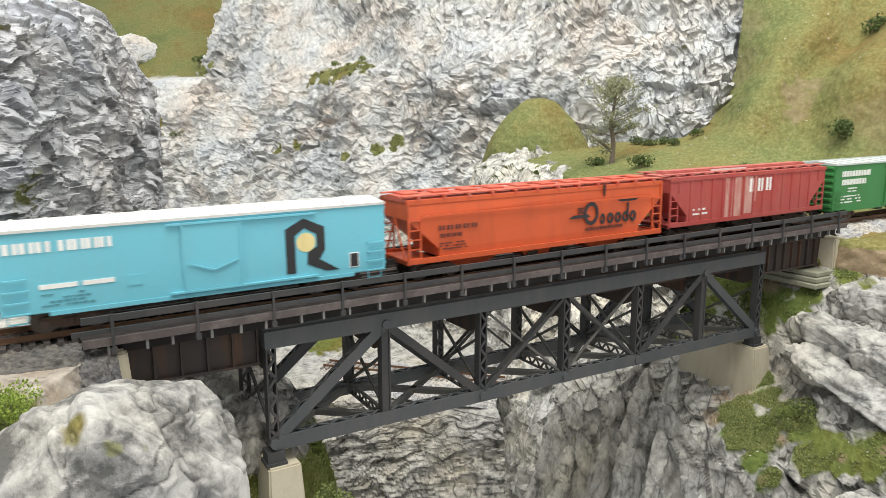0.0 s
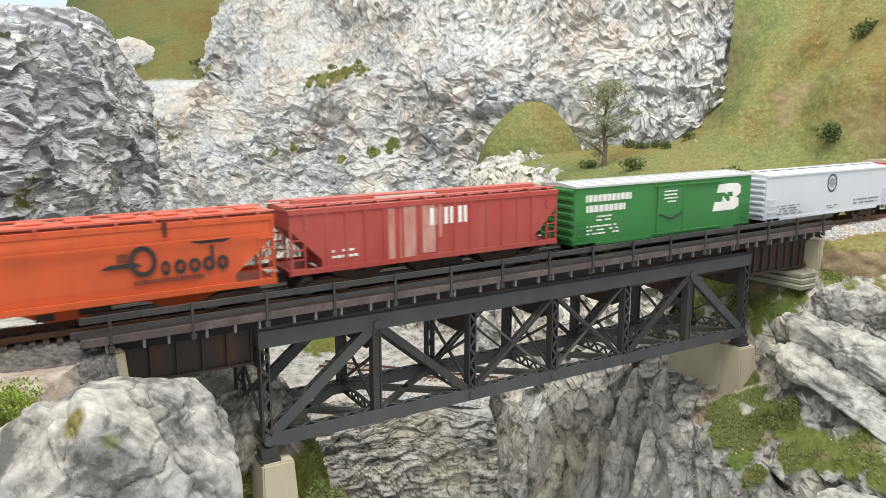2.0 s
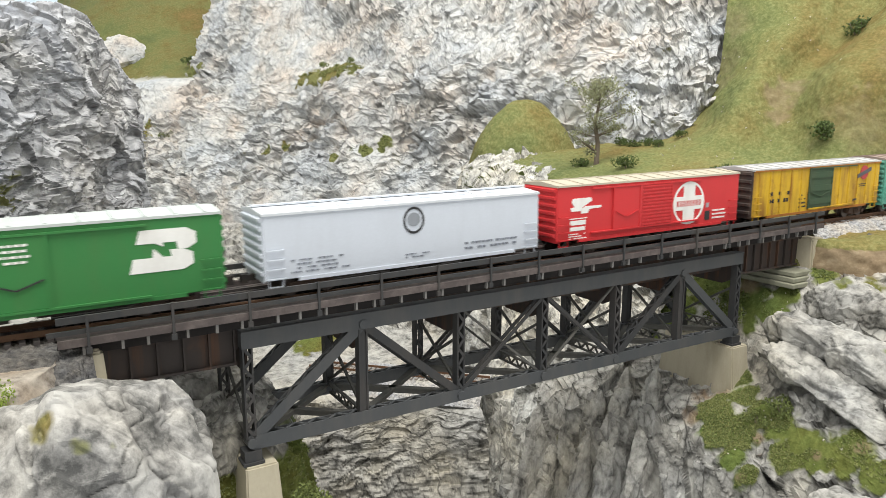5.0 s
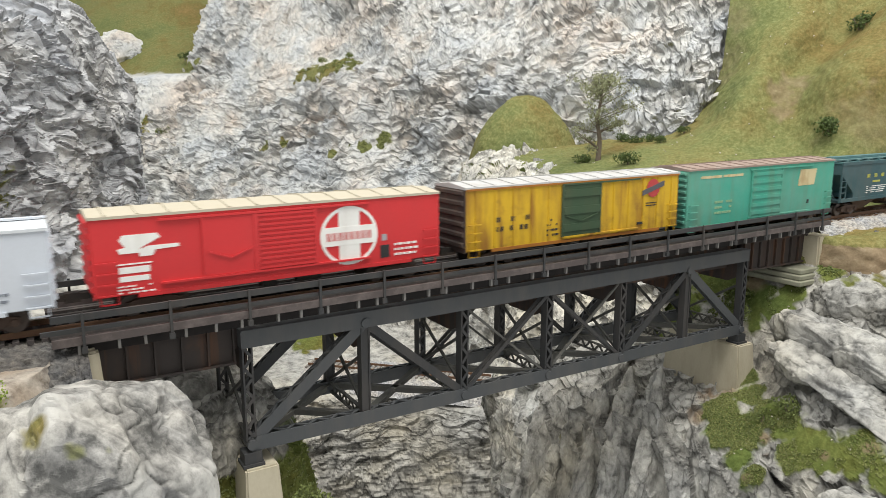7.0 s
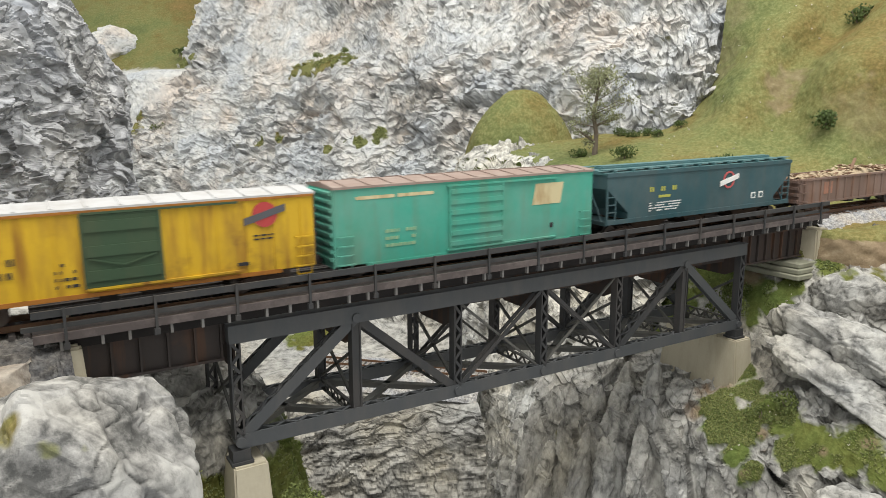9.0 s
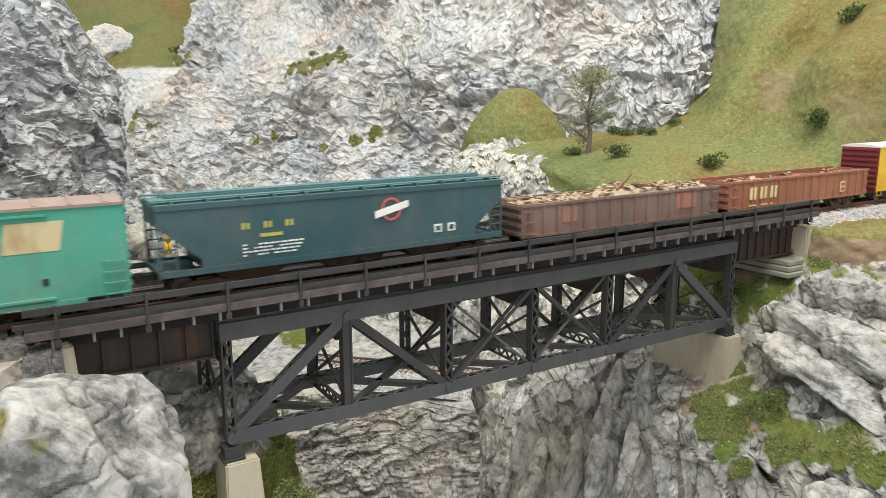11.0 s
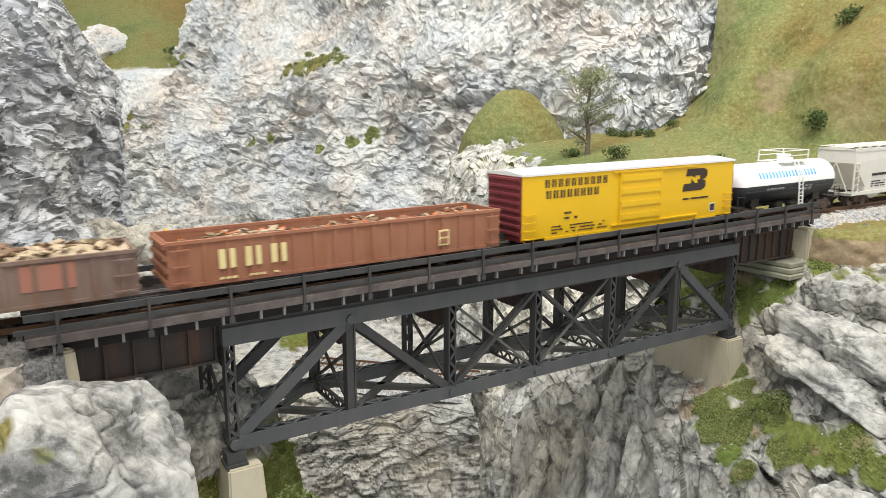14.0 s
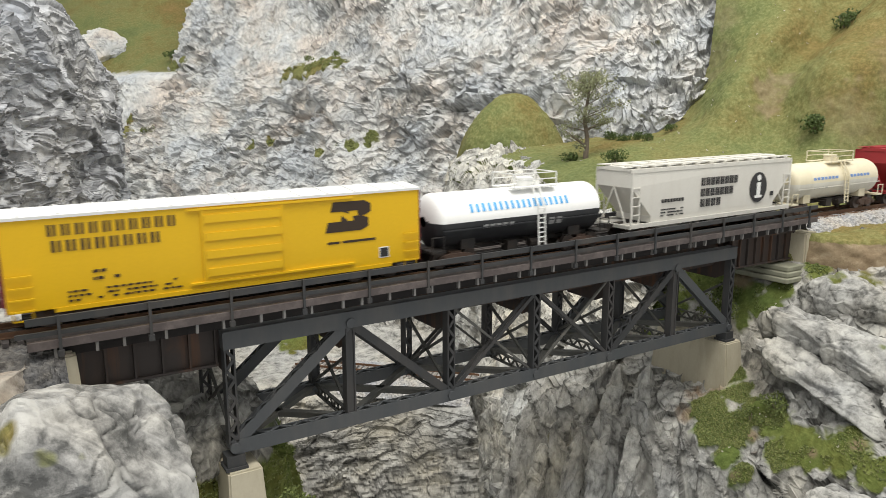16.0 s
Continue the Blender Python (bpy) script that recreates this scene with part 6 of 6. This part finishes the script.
c.rect("lettering", PATCH, 1.2770, 1.3000, 0.0420, 0.0438, t=0.0002)
c.rect("lettering", PATCH, 1.3020, 1.3245, 0.0420, 0.0438, t=0.0002)
small_print(c, paint("faded stencil", (0.26, 0.42, 0.25)), 1.294, 1.314, 0.0150, 0.0270, 3, 61)
c.rect("placard", INK, 1.4085, 1.4110, 0.0150, 0.0180)

# 9: dark teal covered hopper
DTEAL = paint("dark teal car paint", (0.026, 0.078, 0.092), 0.55, 0.6, (0.075, 0.085, 0.08), scale=70, fade=0.18)
DTROOF = paint("dark teal roof", (0.07, 0.16, 0.17), 0.5, 0.4, (0.15, 0.2, 0.19), streak=False)
c = hopper_car(1.4560, 1.6540, 0.0140, 0.0452, 0.0470, 0.020, DTEAL, DTROOF, "dark teal covered hopper car, dusty along its sill", False, 0, hatches="trough", bay_mat=BROWNBAY)
YELS = paint("yellow stencil", (0.42, 0.42, 0.08))
c.word(YELS, 1.4960, 1.5240, 0.0310, 0.0342, 5, fill=0.7, skip=(1, 3))
c.rect("lettering", YELS, 1.5050, 1.5165, 0.0265, 0.0282)
small_print(c, WHITE, 1.4960, 1.5280, 0.0175, 0.0245, 4, 71)
c.disc("emblem", paint("red ring emblem", (0.5, 0.1, 0.1)), 1.5785, 0.0345, 0.0062, 0.0064, 0.8, y=-HW - 0.0004)
c.plate("emblem", WHITE, [(c.x(1.5685), 0.0300), (c.x(1.5890), 0.0350), (c.x(1.5890), 0.0388), (c.x(1.5685), 0.0338)], y=-HW - 0.0006)
for u in (1.6060, 1.6150):
    c.rect("placard", WHITE, u, u + 0.0050, 0.0185, 0.0232)
    c.rect("placard", DTEAL, u + 0.0010, u + 0.0040, 0.0195, 0.0222, t=0.0005)


# 10 and 11: gondolas with scrap
def gondola_car(u0, u1, zs, ze, mat, inside, label, posts, heap, load_mats, seed):
    c = Car("gondola_car", u0, u1, label)
    a, b, t = c.a, c.b, 0.0009
    for sy in (-1, 1):
        bm = bmesh.new()
        y = sy * (HW - t / 2)
        box(bm, a, b, y - t / 2, y + t / 2, zs, ze)
        part("side_wall", bm, mat, c.ob)
        bm = bmesh.new()
        box(bm, a - 0.0004, b + 0.0004, min(y, y + sy * 0.0008) - 0.0006, max(y, y + sy * 0.0008) + 0.0006, ze - 0.0014, ze + 0.0002)
        part("top_rim", bm, mat, c.ob)
        bm = bmesh.new()
        box(bm, a, b, min(y, y + sy * 0.0006) - 0.0004, max(y, y + sy * 0.0006) + 0.0004, zs - 0.0008, zs + 0.0010)
        part("side_sill", bm, mat, c.ob)
        for i in range(posts):
            x = a + 0.006 + (b - a - 0.012) * i / (posts - 1)
            bm = bmesh.new()
            box(bm, x - 0.0010, x + 0.0010, y + sy * 0.0002 - 0.0009, y + sy * 0.0002 + 0.0009, zs, ze - 0.0012)
            part("side_post", bm, mat, c.ob)
    for s in (-1, 1):
        e = a if s < 0 else b
        bm = bmesh.new()
        box(bm, min(e, e - s * t), max(e, e - s * t), -HW + t, HW - t, zs, ze)
        for k in range(4):
            z = zs + 0.002 + (ze - zs - 0.004) * k / 3
            box(bm, min(e, e + s * 0.0012), max(e, e + s * 0.0012), -HW + 0.001, HW - 0.001, z - 0.0011, z + 0.0011)
        part("end_wall", bm, mat, c.ob)
    bm = bmesh.new()
    box(bm, a + t, b - t, -HW + t, HW - t, zs, zs + 0.001)
    part("floor_plate", bm, inside, c.ob)
    c.rungs(mat, u0 + 0.0015, u0 + 0.0095, zs + 0.002, ze - 0.004, 3, y=-HW - 0.0003)
    c.rungs(mat, u1 - 0.0095, u1 - 0.0015, zs + 0.002, ze - 0.004, 3, y=-HW - 0.0003)
    c.gear()
    rnd = random.Random(seed)
    # the load: a rough bed and many bent scraps
    bm = bmesh.new()
    nx, ny = 60, 12
    grid = []
    for i in range(nx + 1):
        row = []
        for j in range(ny + 1):
            x = a + 0.0012 + (b - a - 0.0024) * i / nx
            y = -HW + 0.0010 + (2 * HW - 0.0020) * j / ny
            row.append(bm.verts.new((x, y, heap(x / b) * (1 - 0.25 * (y / HW) ** 2) + rnd.uniform(-0.0014, 0.0014))))
        grid.append(row)
    for i in range(nx):
        for j in range(ny):
            bm.faces.new((grid[i][j], grid[i + 1][j], grid[i + 1][j + 1], grid[i][j + 1]))
    load = part("scrap_bed", bm, load_mats[0], c.ob, "heaped scrap load")
    for k, m in enumerate(load_mats):
        bm = bmesh.new()
        for i in range(70):
            x, y = rnd.uniform(a + 0.006, b - 0.006), rnd.uniform(-HW + 0.004, HW - 0.004)
            q = Matrix.Translation((x, y, heap(x / b) + rnd.uniform(0.0, 0.0012))) @ Euler((rnd.uniform(-0.5, 0.5), rnd.uniform(-0.4, 0.4), rnd.uniform(0, 6.3))).to_matrix().to_4x4()
            w, d, h = rnd.uniform(0.002, 0.008), rnd.uniform(0.001, 0.004), rnd.uniform(0.0003, 0.0012)
            vs = bmesh.ops.create_cube(bm, size=1, matrix=q @ Matrix.Diagonal((w, d, h, 1)))["verts"]
            for v in vs:
                v.co += Vector((rnd.uniform(-1, 1), rnd.uniform(-1, 1), rnd.uniform(-1, 1))) * 0.0005
        tagged(part("scrap_piece", bm, m, load), kind="stuff")
    c.zs, c.ze, c.side = zs, ze, mat
    return c


GON1 = paint("grey-brown weathered gondola paint", (0.17, 0.115, 0.095), 0.8, 0.75, (0.28, 0.20, 0.17), scale=60, rust=0.3)
GIN = paint("rusty gondola inside", (0.26, 0.14, 0.09), 0.85, 0.6, (0.12, 0.07, 0.05), streak=False)
SCRAP_A = paint("dusty tan scrap", (0.40, 0.32, 0.22), 0.85, 0.7, (0.20, 0.14, 0.09), scale=200, streak=False)
SCRAP_B = paint("brown scrap", (0.17, 0.10, 0.065), 0.85, 0.6, (0.30, 0.2, 0.12), scale=200, streak=False)
SCRAP_C = paint("orange-rust scrap", (0.42, 0.14, 0.06), 0.85, 0.5, (0.2, 0.1, 0.05), scale=200, streak=False)
c = gondola_car(1.6690, 1.8540, 0.0085, 0.0288, GON1, GIN, "grey-brown weathered gondola car heaped with scrap", 16, lambda f: 0.0275 + 0.0050 * math.exp(-((f - 0.15) / 0.3) ** 2) + 0.0020 * math.exp(-((f - 0.75) / 0.2) ** 2), [SCRAP_A, SCRAP_B, SCRAP_A], 5)
bm = bmesh.new()
beam(bm, (c.x(1.7600), -0.006, 0.0310), (c.x(1.7830), 0.004, 0.0395), 0.0022, 0.0016)
part("scrap_beam", bm, SCRAP_B, c.ob, "long rusty scrap beam")
c.rect("worn_patch", paint("faded red patch", (0.36, 0.15, 0.11), 0.8, 0.7, (0.25, 0.17, 0.13), scale=200), 1.8080, 1.8290, 0.0150, 0.0262, t=0.0002, y=-HW - 0.0001)
c.rect("worn_patch", paint("faded orange patch", (0.33, 0.16, 0.11), 0.8, 0.8, (0.2, 0.14, 0.11), scale=200), 1.7020, 1.7140, 0.0150, 0.0250, t=0.0002, y=-HW - 0.0001)
GON2 = paint("rust-brown gondola paint", (0.30, 0.125, 0.075), 0.75, 0.5, (0.36, 0.19, 0.12), scale=80, rust=0.3)
c = gondola_car(1.8670, 2.0570, 0.0085, 0.0300, GON2, GIN, "rust-brown gondola car with a low scrap load", 17, lambda f: 0.0260 + 0.0015 * math.sin(9 * f), [SCRAP_B, SCRAP_C, SCRAP_A], 6)
CREAM = paint("cream lettering", (0.72, 0.60, 0.30), 0.6, 0.35, (0.4, 0.2, 0.1))
c.word(CREAM, 1.8905, 1.9290, 0.0150, 0.0245, 3, fill=0.62, y=-HW - 0.0008)
small_print(c, CREAM, 1.8905, 1.9260, 0.0098, 0.0122, 1, 81, y=-HW - 0.0008)
c.rect("placard", CREAM, 2.0140, 2.0210, 0.0125, 0.0215, y=-HW - 0.0008)
c.rect("placard", GON2, 2.0150, 2.0200, 0.0135, 0.0165, y=-HW - 0.0010)
c.rect("placard", GON2, 2.0150, 2.0200, 0.0175, 0.0205, y=-HW - 0.0010)

# 12: bright yellow box car
YEL2 = paint("bright yellow car paint", (0.68, 0.41, 0.006), 0.38, 0.12, (0.55, 0.33, 0.02))
MAROON = paint("maroon car end", (0.16, 0.025, 0.030), 0.5, 0.25, (0.09, 0.03, 0.03))
WROOF = paint("clean white roof", (0.66, 0.66, 0.65), 0.5, 0.12, (0.6, 0.6, 0.58), streak=False)
c = box_car(2.0745, 2.2755, 0.0080, 0.0487, YEL2, WROOF, MAROON, "bright yellow plug-door box car with a white roof", ribs=8)
plug_door(c, 2.1570, 2.1960, 0.0115, 0.0462, YEL2, 4, False, "yellow ribbed plug door", (2.150, 2.235))
DKINK = paint("dark brown lettering", (0.035, 0.022, 0.015), 0.5, 0.1)
c.word(DKINK, 2.0925, 2.1470, 0.0400, 0.0450, 10, fill=0.62)
c.word(DKINK, 2.0935, 2.1395, 0.0330, 0.0380, 8, fill=0.66)
small_print(c, DKINK, 2.1085, 2.1195, 0.0190, 0.0255, 2, 91)
small_print(c, DKINK, 2.098, 2.146, 0.0105, 0.0165, 3, 92)
c.rect("lettering", DKINK, 2.2200, 2.2270, 0.0225, 0.0237)
c.rect("lettering", DKINK, 2.2285, 2.2480, 0.0225, 0.0237)
bracket_emblem(c, DKINK, 2.2190, 2.2455, 0.0287, 0.0445)
c.rect("placard", INK, 2.2505, 2.2555, 0.0125, 0.0175)
c.rect("placard", WHITE, 2.2500, 2.2560, 0.0120, 0.0180, t=0.0002)


# 13 and 15: tank cars
def tank_car(u0, u1, zc, r, upper, lower, gear_mat, label, dome_u):
    c = Car("tank_car", u0, u1, label)
    n, m = 40, 8
    bm = bmesh.new()
    prof = [(c.a + 0.004, 0.0)]
    for k in range(1, m + 1):
        f = k / m * math.pi / 2
        prof.append((c.a + 0.004 + 0.006 * (1 - math.cos(f)), r * math.sin(f)))
    prof += [(-x, q) for x, q in prof[::-1]]
    rings = []
    for x, q in prof:
        rings.append([bm.verts.new((x, q * math.cos(2 * math.pi * k / n), zc + q * math.sin(2 * math.pi * k / n))) for k in range(n)] if q > 0 else None)
    for i in range(len(prof) - 1):
        if rings[i] is None or rings[i + 1] is None:
            continue
        for k in range(n):
            bm.faces.new((rings[i][k], rings[i][(k + 1) % n], rings[i + 1][(k + 1) % n], rings[i + 1][k]))
    bmesh.ops.recalc_face_normals(bm, faces=bm.faces[:])
    tank = part("tank", bm, upper, c.ob, smooth=True)
    tank.data.materials.append(lower)
    for f in tank.data.polygons:
        f.material_index = 1 if f.center.z < zc + 0.0005 else 0
    bm = bmesh.new()
    x = c.x(dome_u)
    rod(bm, (x, 0, zc + r - 0.001), (x, 0, zc + r + 0.0045), 0.0052, 20)
    rod(bm, (x, 0, zc + r + 0.0045), (x, 0, zc + r + 0.0056), 0.0057, 20)
    rod(bm, (x + 0.010, 0, zc + r - 0.001), (x + 0.010, 0, zc + r + 0.0025), 0.0022, 12)
    part("dome", bm, gear_mat, c.ob)
    bm = bmesh.new()
    zp = zc + r + 0.0005
    box(bm, x - 0.018, x + 0.018, -0.0115, -0.0060, zp - 0.0006, zp)
    box(bm, x - 0.018, x + 0.018, 0.0060, 0.0115, zp - 0.0006, zp)
    part("platform", bm, gear_mat, c.ob)
    bm = bmesh.new()
    for sy in (-1, 1):
        for e in (-0.017, -0.006, 0.006, 0.017):
            if abs(e) > 0.01:
                beam(bm, (x + e, sy * 0.0112, zp), (x + e, sy * 0.0112, zp + 0.0085), 0.0006, 0.0006, (0, 1, 0))
        for z in (0.0045, 0.0085):
            beam(bm, (x - 0.017, sy * 0.0112, zp + z), (x + 0.017, sy * 0.0112, zp + z), 0.0006, 0.0006)
    for e in (-0.017, 0.017):
        beam(bm, (x + e, -0.0112, zp + 0.0085), (x + e, 0.0112, zp + 0.0085), 0.0006, 0.0006, (1, 0, 0))
    part("platform_rail", bm, gear_mat, c.ob)
    bm = bmesh.new()
    for e in (-0.0026, 0.0026):
        beam(bm, (x + e, -r - 0.0022, 0.0070), (x + e, -r - 0.0010, zc + 0.006), 0.0008, 0.0008, (0, 1, 0))
        beam(bm, (x + e, -r - 0.0010, zc + 0.006), (x + e, -0.0112, zp), 0.0008, 0.0008, (0, 1, 0))
    for k in range(8):
        z = 0.009 + (zc + 0.004 - 0.009) * k / 7
        beam(bm, (x - 0.0026, -r - 0.0018, z), (x + 0.0026, -r - 0.0018, z), 0.0007, 0.0006)
    part("ladder", bm, gear_mat, c.ob)
    for s in (-1, 1):
        bm = bmesh.new()
        e = s * c.b
        box(bm, min(e, e - s * 0.030), max(e, e - s * 0.030), -0.0050, 0.0050, 0.0080, 0.0112)
        box(bm, min(e, e - s * 0.010), max(e, e - s * 0.010), -0.0165, 0.0165, 0.0095, 0.0108)
        v = box(bm, e - s * 0.028 - 0.005, e - s * 0.028 + 0.005, -0.0125, 0.0125, 0.0095, zc - r * 0.5)
        beam(bm, (e - s * 0.0005, -0.0165, 0.0108), (e - s * 0.0005, -0.0165, 0.0190), 0.0006, 0.0006, (0, 1, 0))
        beam(bm, (e - s * 0.0085, -0.0165, 0.0108), (e - s * 0.0085, -0.0165, 0.0190), 0.0006, 0.0006, (0, 1, 0))
        beam(bm, (e, -0.0165, 0.0190), (e - s * 0.009, -0.0165, 0.0190), 0.0006, 0.0006)
        part("stub_sill", bm, gear_mat if gear_mat is not WHITE else BLACK, c.ob)
    bm = bmesh.new()
    beam(bm, (c.a + 0.008, -r - 0.0008, zc - 0.004), (c.b - 0.008, -r - 0.0008, zc - 0.004), 0.0006, 0.0006)
    part("handrail", bm, lower, c.ob)
    c.gear(0.020, 0.009)
    c.r, c.zc = r, zc
    return c


def on_tank(c, mat, u0, u1, z0, z1, n, fill=0.7):
    """Lettering bars bent onto the tank's side."""
    bm = bmesh.new()
    w = (u1 - u0) / n
    at = lambda z: -math.sqrt(max(1e-9, (c.r + 0.00025) ** 2 - (z - c.zc) ** 2))
    for i in range(n):
        a = c.x(u0 + i * w)
        for k in range(3):
            za, zb = z0 + (z1 - z0) * k / 3, z0 + (z1 - z0) * (k + 1) / 3
            q = [(a, at(za), za), (a + w * fill, at(za), za), (a + w * fill, at(zb), zb), (a, at(zb), zb)]
            vs = [bm.verts.new(p) for p in q] + [bm.verts.new((p[0], p[1] + 0.0006, p[2])) for p in q]
            fs = [bm.faces.new(vs[:4])] + [bm.faces.new((vs[j], vs[(j + 1) % 4], vs[4 + (j + 1) % 4], vs[4 + j])) for j in range(4)]
            bmesh.ops.recalc_face_normals(bm, faces=fs)
    part("lettering", bm, mat, c.ob)


TWHITE = paint("white tank paint", (0.80, 0.80, 0.79), 0.35, 0.12, (0.6, 0.55, 0.45))
TBLACK = paint("black tank paint", (0.022, 0.023, 0.026), 0.4, 0.2, (0.1, 0.1, 0.1))
c = tank_car(2.2840, 2.4240, 0.0262, 0.0165, TWHITE, TBLACK, WHITE, "white over black tank car with a white ladder", 2.3640)
on_tank(c, paint("sky blue lettering", (0.10, 0.36, 0.68)), 2.3120, 2.3900, 0.0315, 0.0362, 18, 0.5)
on_tank(c, paint("grey tank stencil", (0.4, 0.4, 0.4)), 2.321, 2.345, 0.0215, 0.0235, 5)
on_tank(c, paint("grey tank stencil", (0.3, 0.3, 0.3)), 2.372, 2.384, 0.0190, 0.0235, 2)

# 14: pale grey covered hopper
PGREY = paint("pale warm grey car paint", (0.62, 0.60, 0.55), 0.45, 0.22, (0.45, 0.40, 0.34))
c = hopper_car(2.4430, 2.6260, 0.0115, 0.0492, 0.0512, 0.021, PGREY, PGREY, "pale grey rounded covered hopper car with dark lettering", True, 0, eave_in=0.0012, bay_mat=PGREY)
for z0, n, u1 in ((0.0342, 8, 2.5590), (0.0262, 7, 2.5540), (0.0185, 4, 2.5400)):
    c.word(INK, 2.5160, u1, z0, z0 + 0.0058, n, fill=0.72, y=-HW + 0.0005)
c.disc("emblem", INK, 2.5840, 0.0288, 0.0105, 0.0118, y=-HW + 0.0005, label="black disc emblem")
c.disc("emblem", WHITE, 2.5840, 0.0362, 0.0022, 0.0024, y=-HW + 0.0002)
c.rect("emblem", WHITE, 2.5818, 2.5862, 0.0222, 0.0325, y=-HW + 0.0002)
c.rect("emblem", WHITE, 2.5795, 2.5885, 0.0205, 0.0225, y=-HW + 0.0002)
c.word(INK, 2.4740, 2.4980, 0.0248, 0.0272, 8, fill=0.65, y=-HW + 0.0005)
small_print(c, INK, 2.474, 2.498, 0.0150, 0.0215, 3, 101, y=-HW + 0.0007)
c.rect("placard", INK, 2.6000, 2.6035, 0.0210, 0.0245, y=-HW + 0.0004)

# 15: cream tank car, 16: dark red hopper behind it
CREAMT = paint("cream tank paint", (0.66, 0.60, 0.45), 0.45, 0.35, (0.5, 0.42, 0.25))
c = tank_car(2.6310, 2.7730, 0.0265, 0.0160, CREAMT, paint("pale grey tank paint", (0.6, 0.58, 0.52), 0.45, 0.2), CREAMT, "cream and pale grey tank car with a railed platform", 2.7100)
on_tank(c, paint("blue stencil", (0.15, 0.25, 0.5)), 2.662, 2.700, 0.0290, 0.0312, 7)
on_tank(c, paint("grey tank stencil", (0.3, 0.3, 0.3)), 2.664, 2.685, 0.0215, 0.0230, 4)
on_tank(c, paint("blue stencil", (0.15, 0.25, 0.5)), 2.718, 2.750, 0.0290, 0.0312, 6)
DRED = paint("dark red car paint", (0.30, 0.025, 0.030), 0.5, 0.25, (0.2, 0.05, 0.05))
c = hopper_car(2.7830, 2.9630, 0.0120, 0.0490, 0.0510, 0.020, DRED, DRED, "dark red covered hopper car", True, 0, eave_in=0.0012)

RUN = [(0, 0), (0.5, -0.067), (1, -0.136), (1.5, -0.204), (2, -0.270), (2.5, -0.336), (3, -0.401), (3.5, -0.465), (4, -0.532), (6.5, -0.873), (7, -0.940), (7.5, -1.008),
       (8, -1.076), (8.5, -1.140), (9, -1.207), (11.5, -1.551), (12, -1.619), (12.5, -1.685), (13, -1.753), (13.5, -1.822), (14, -1.890), (14.5, -1.958), (15, -2.026), (15.5, -2.094), (16, -2.163)]


def motions():
    tilt = -math.degrees(math.atan(GRADE))
    for ob, mid in CARS:
        walk(ob, [(t, pose(mid + s, 0, CARZ + GRADE * (mid + s), 0, tilt, 0)) for t, s in RUN])


motions()
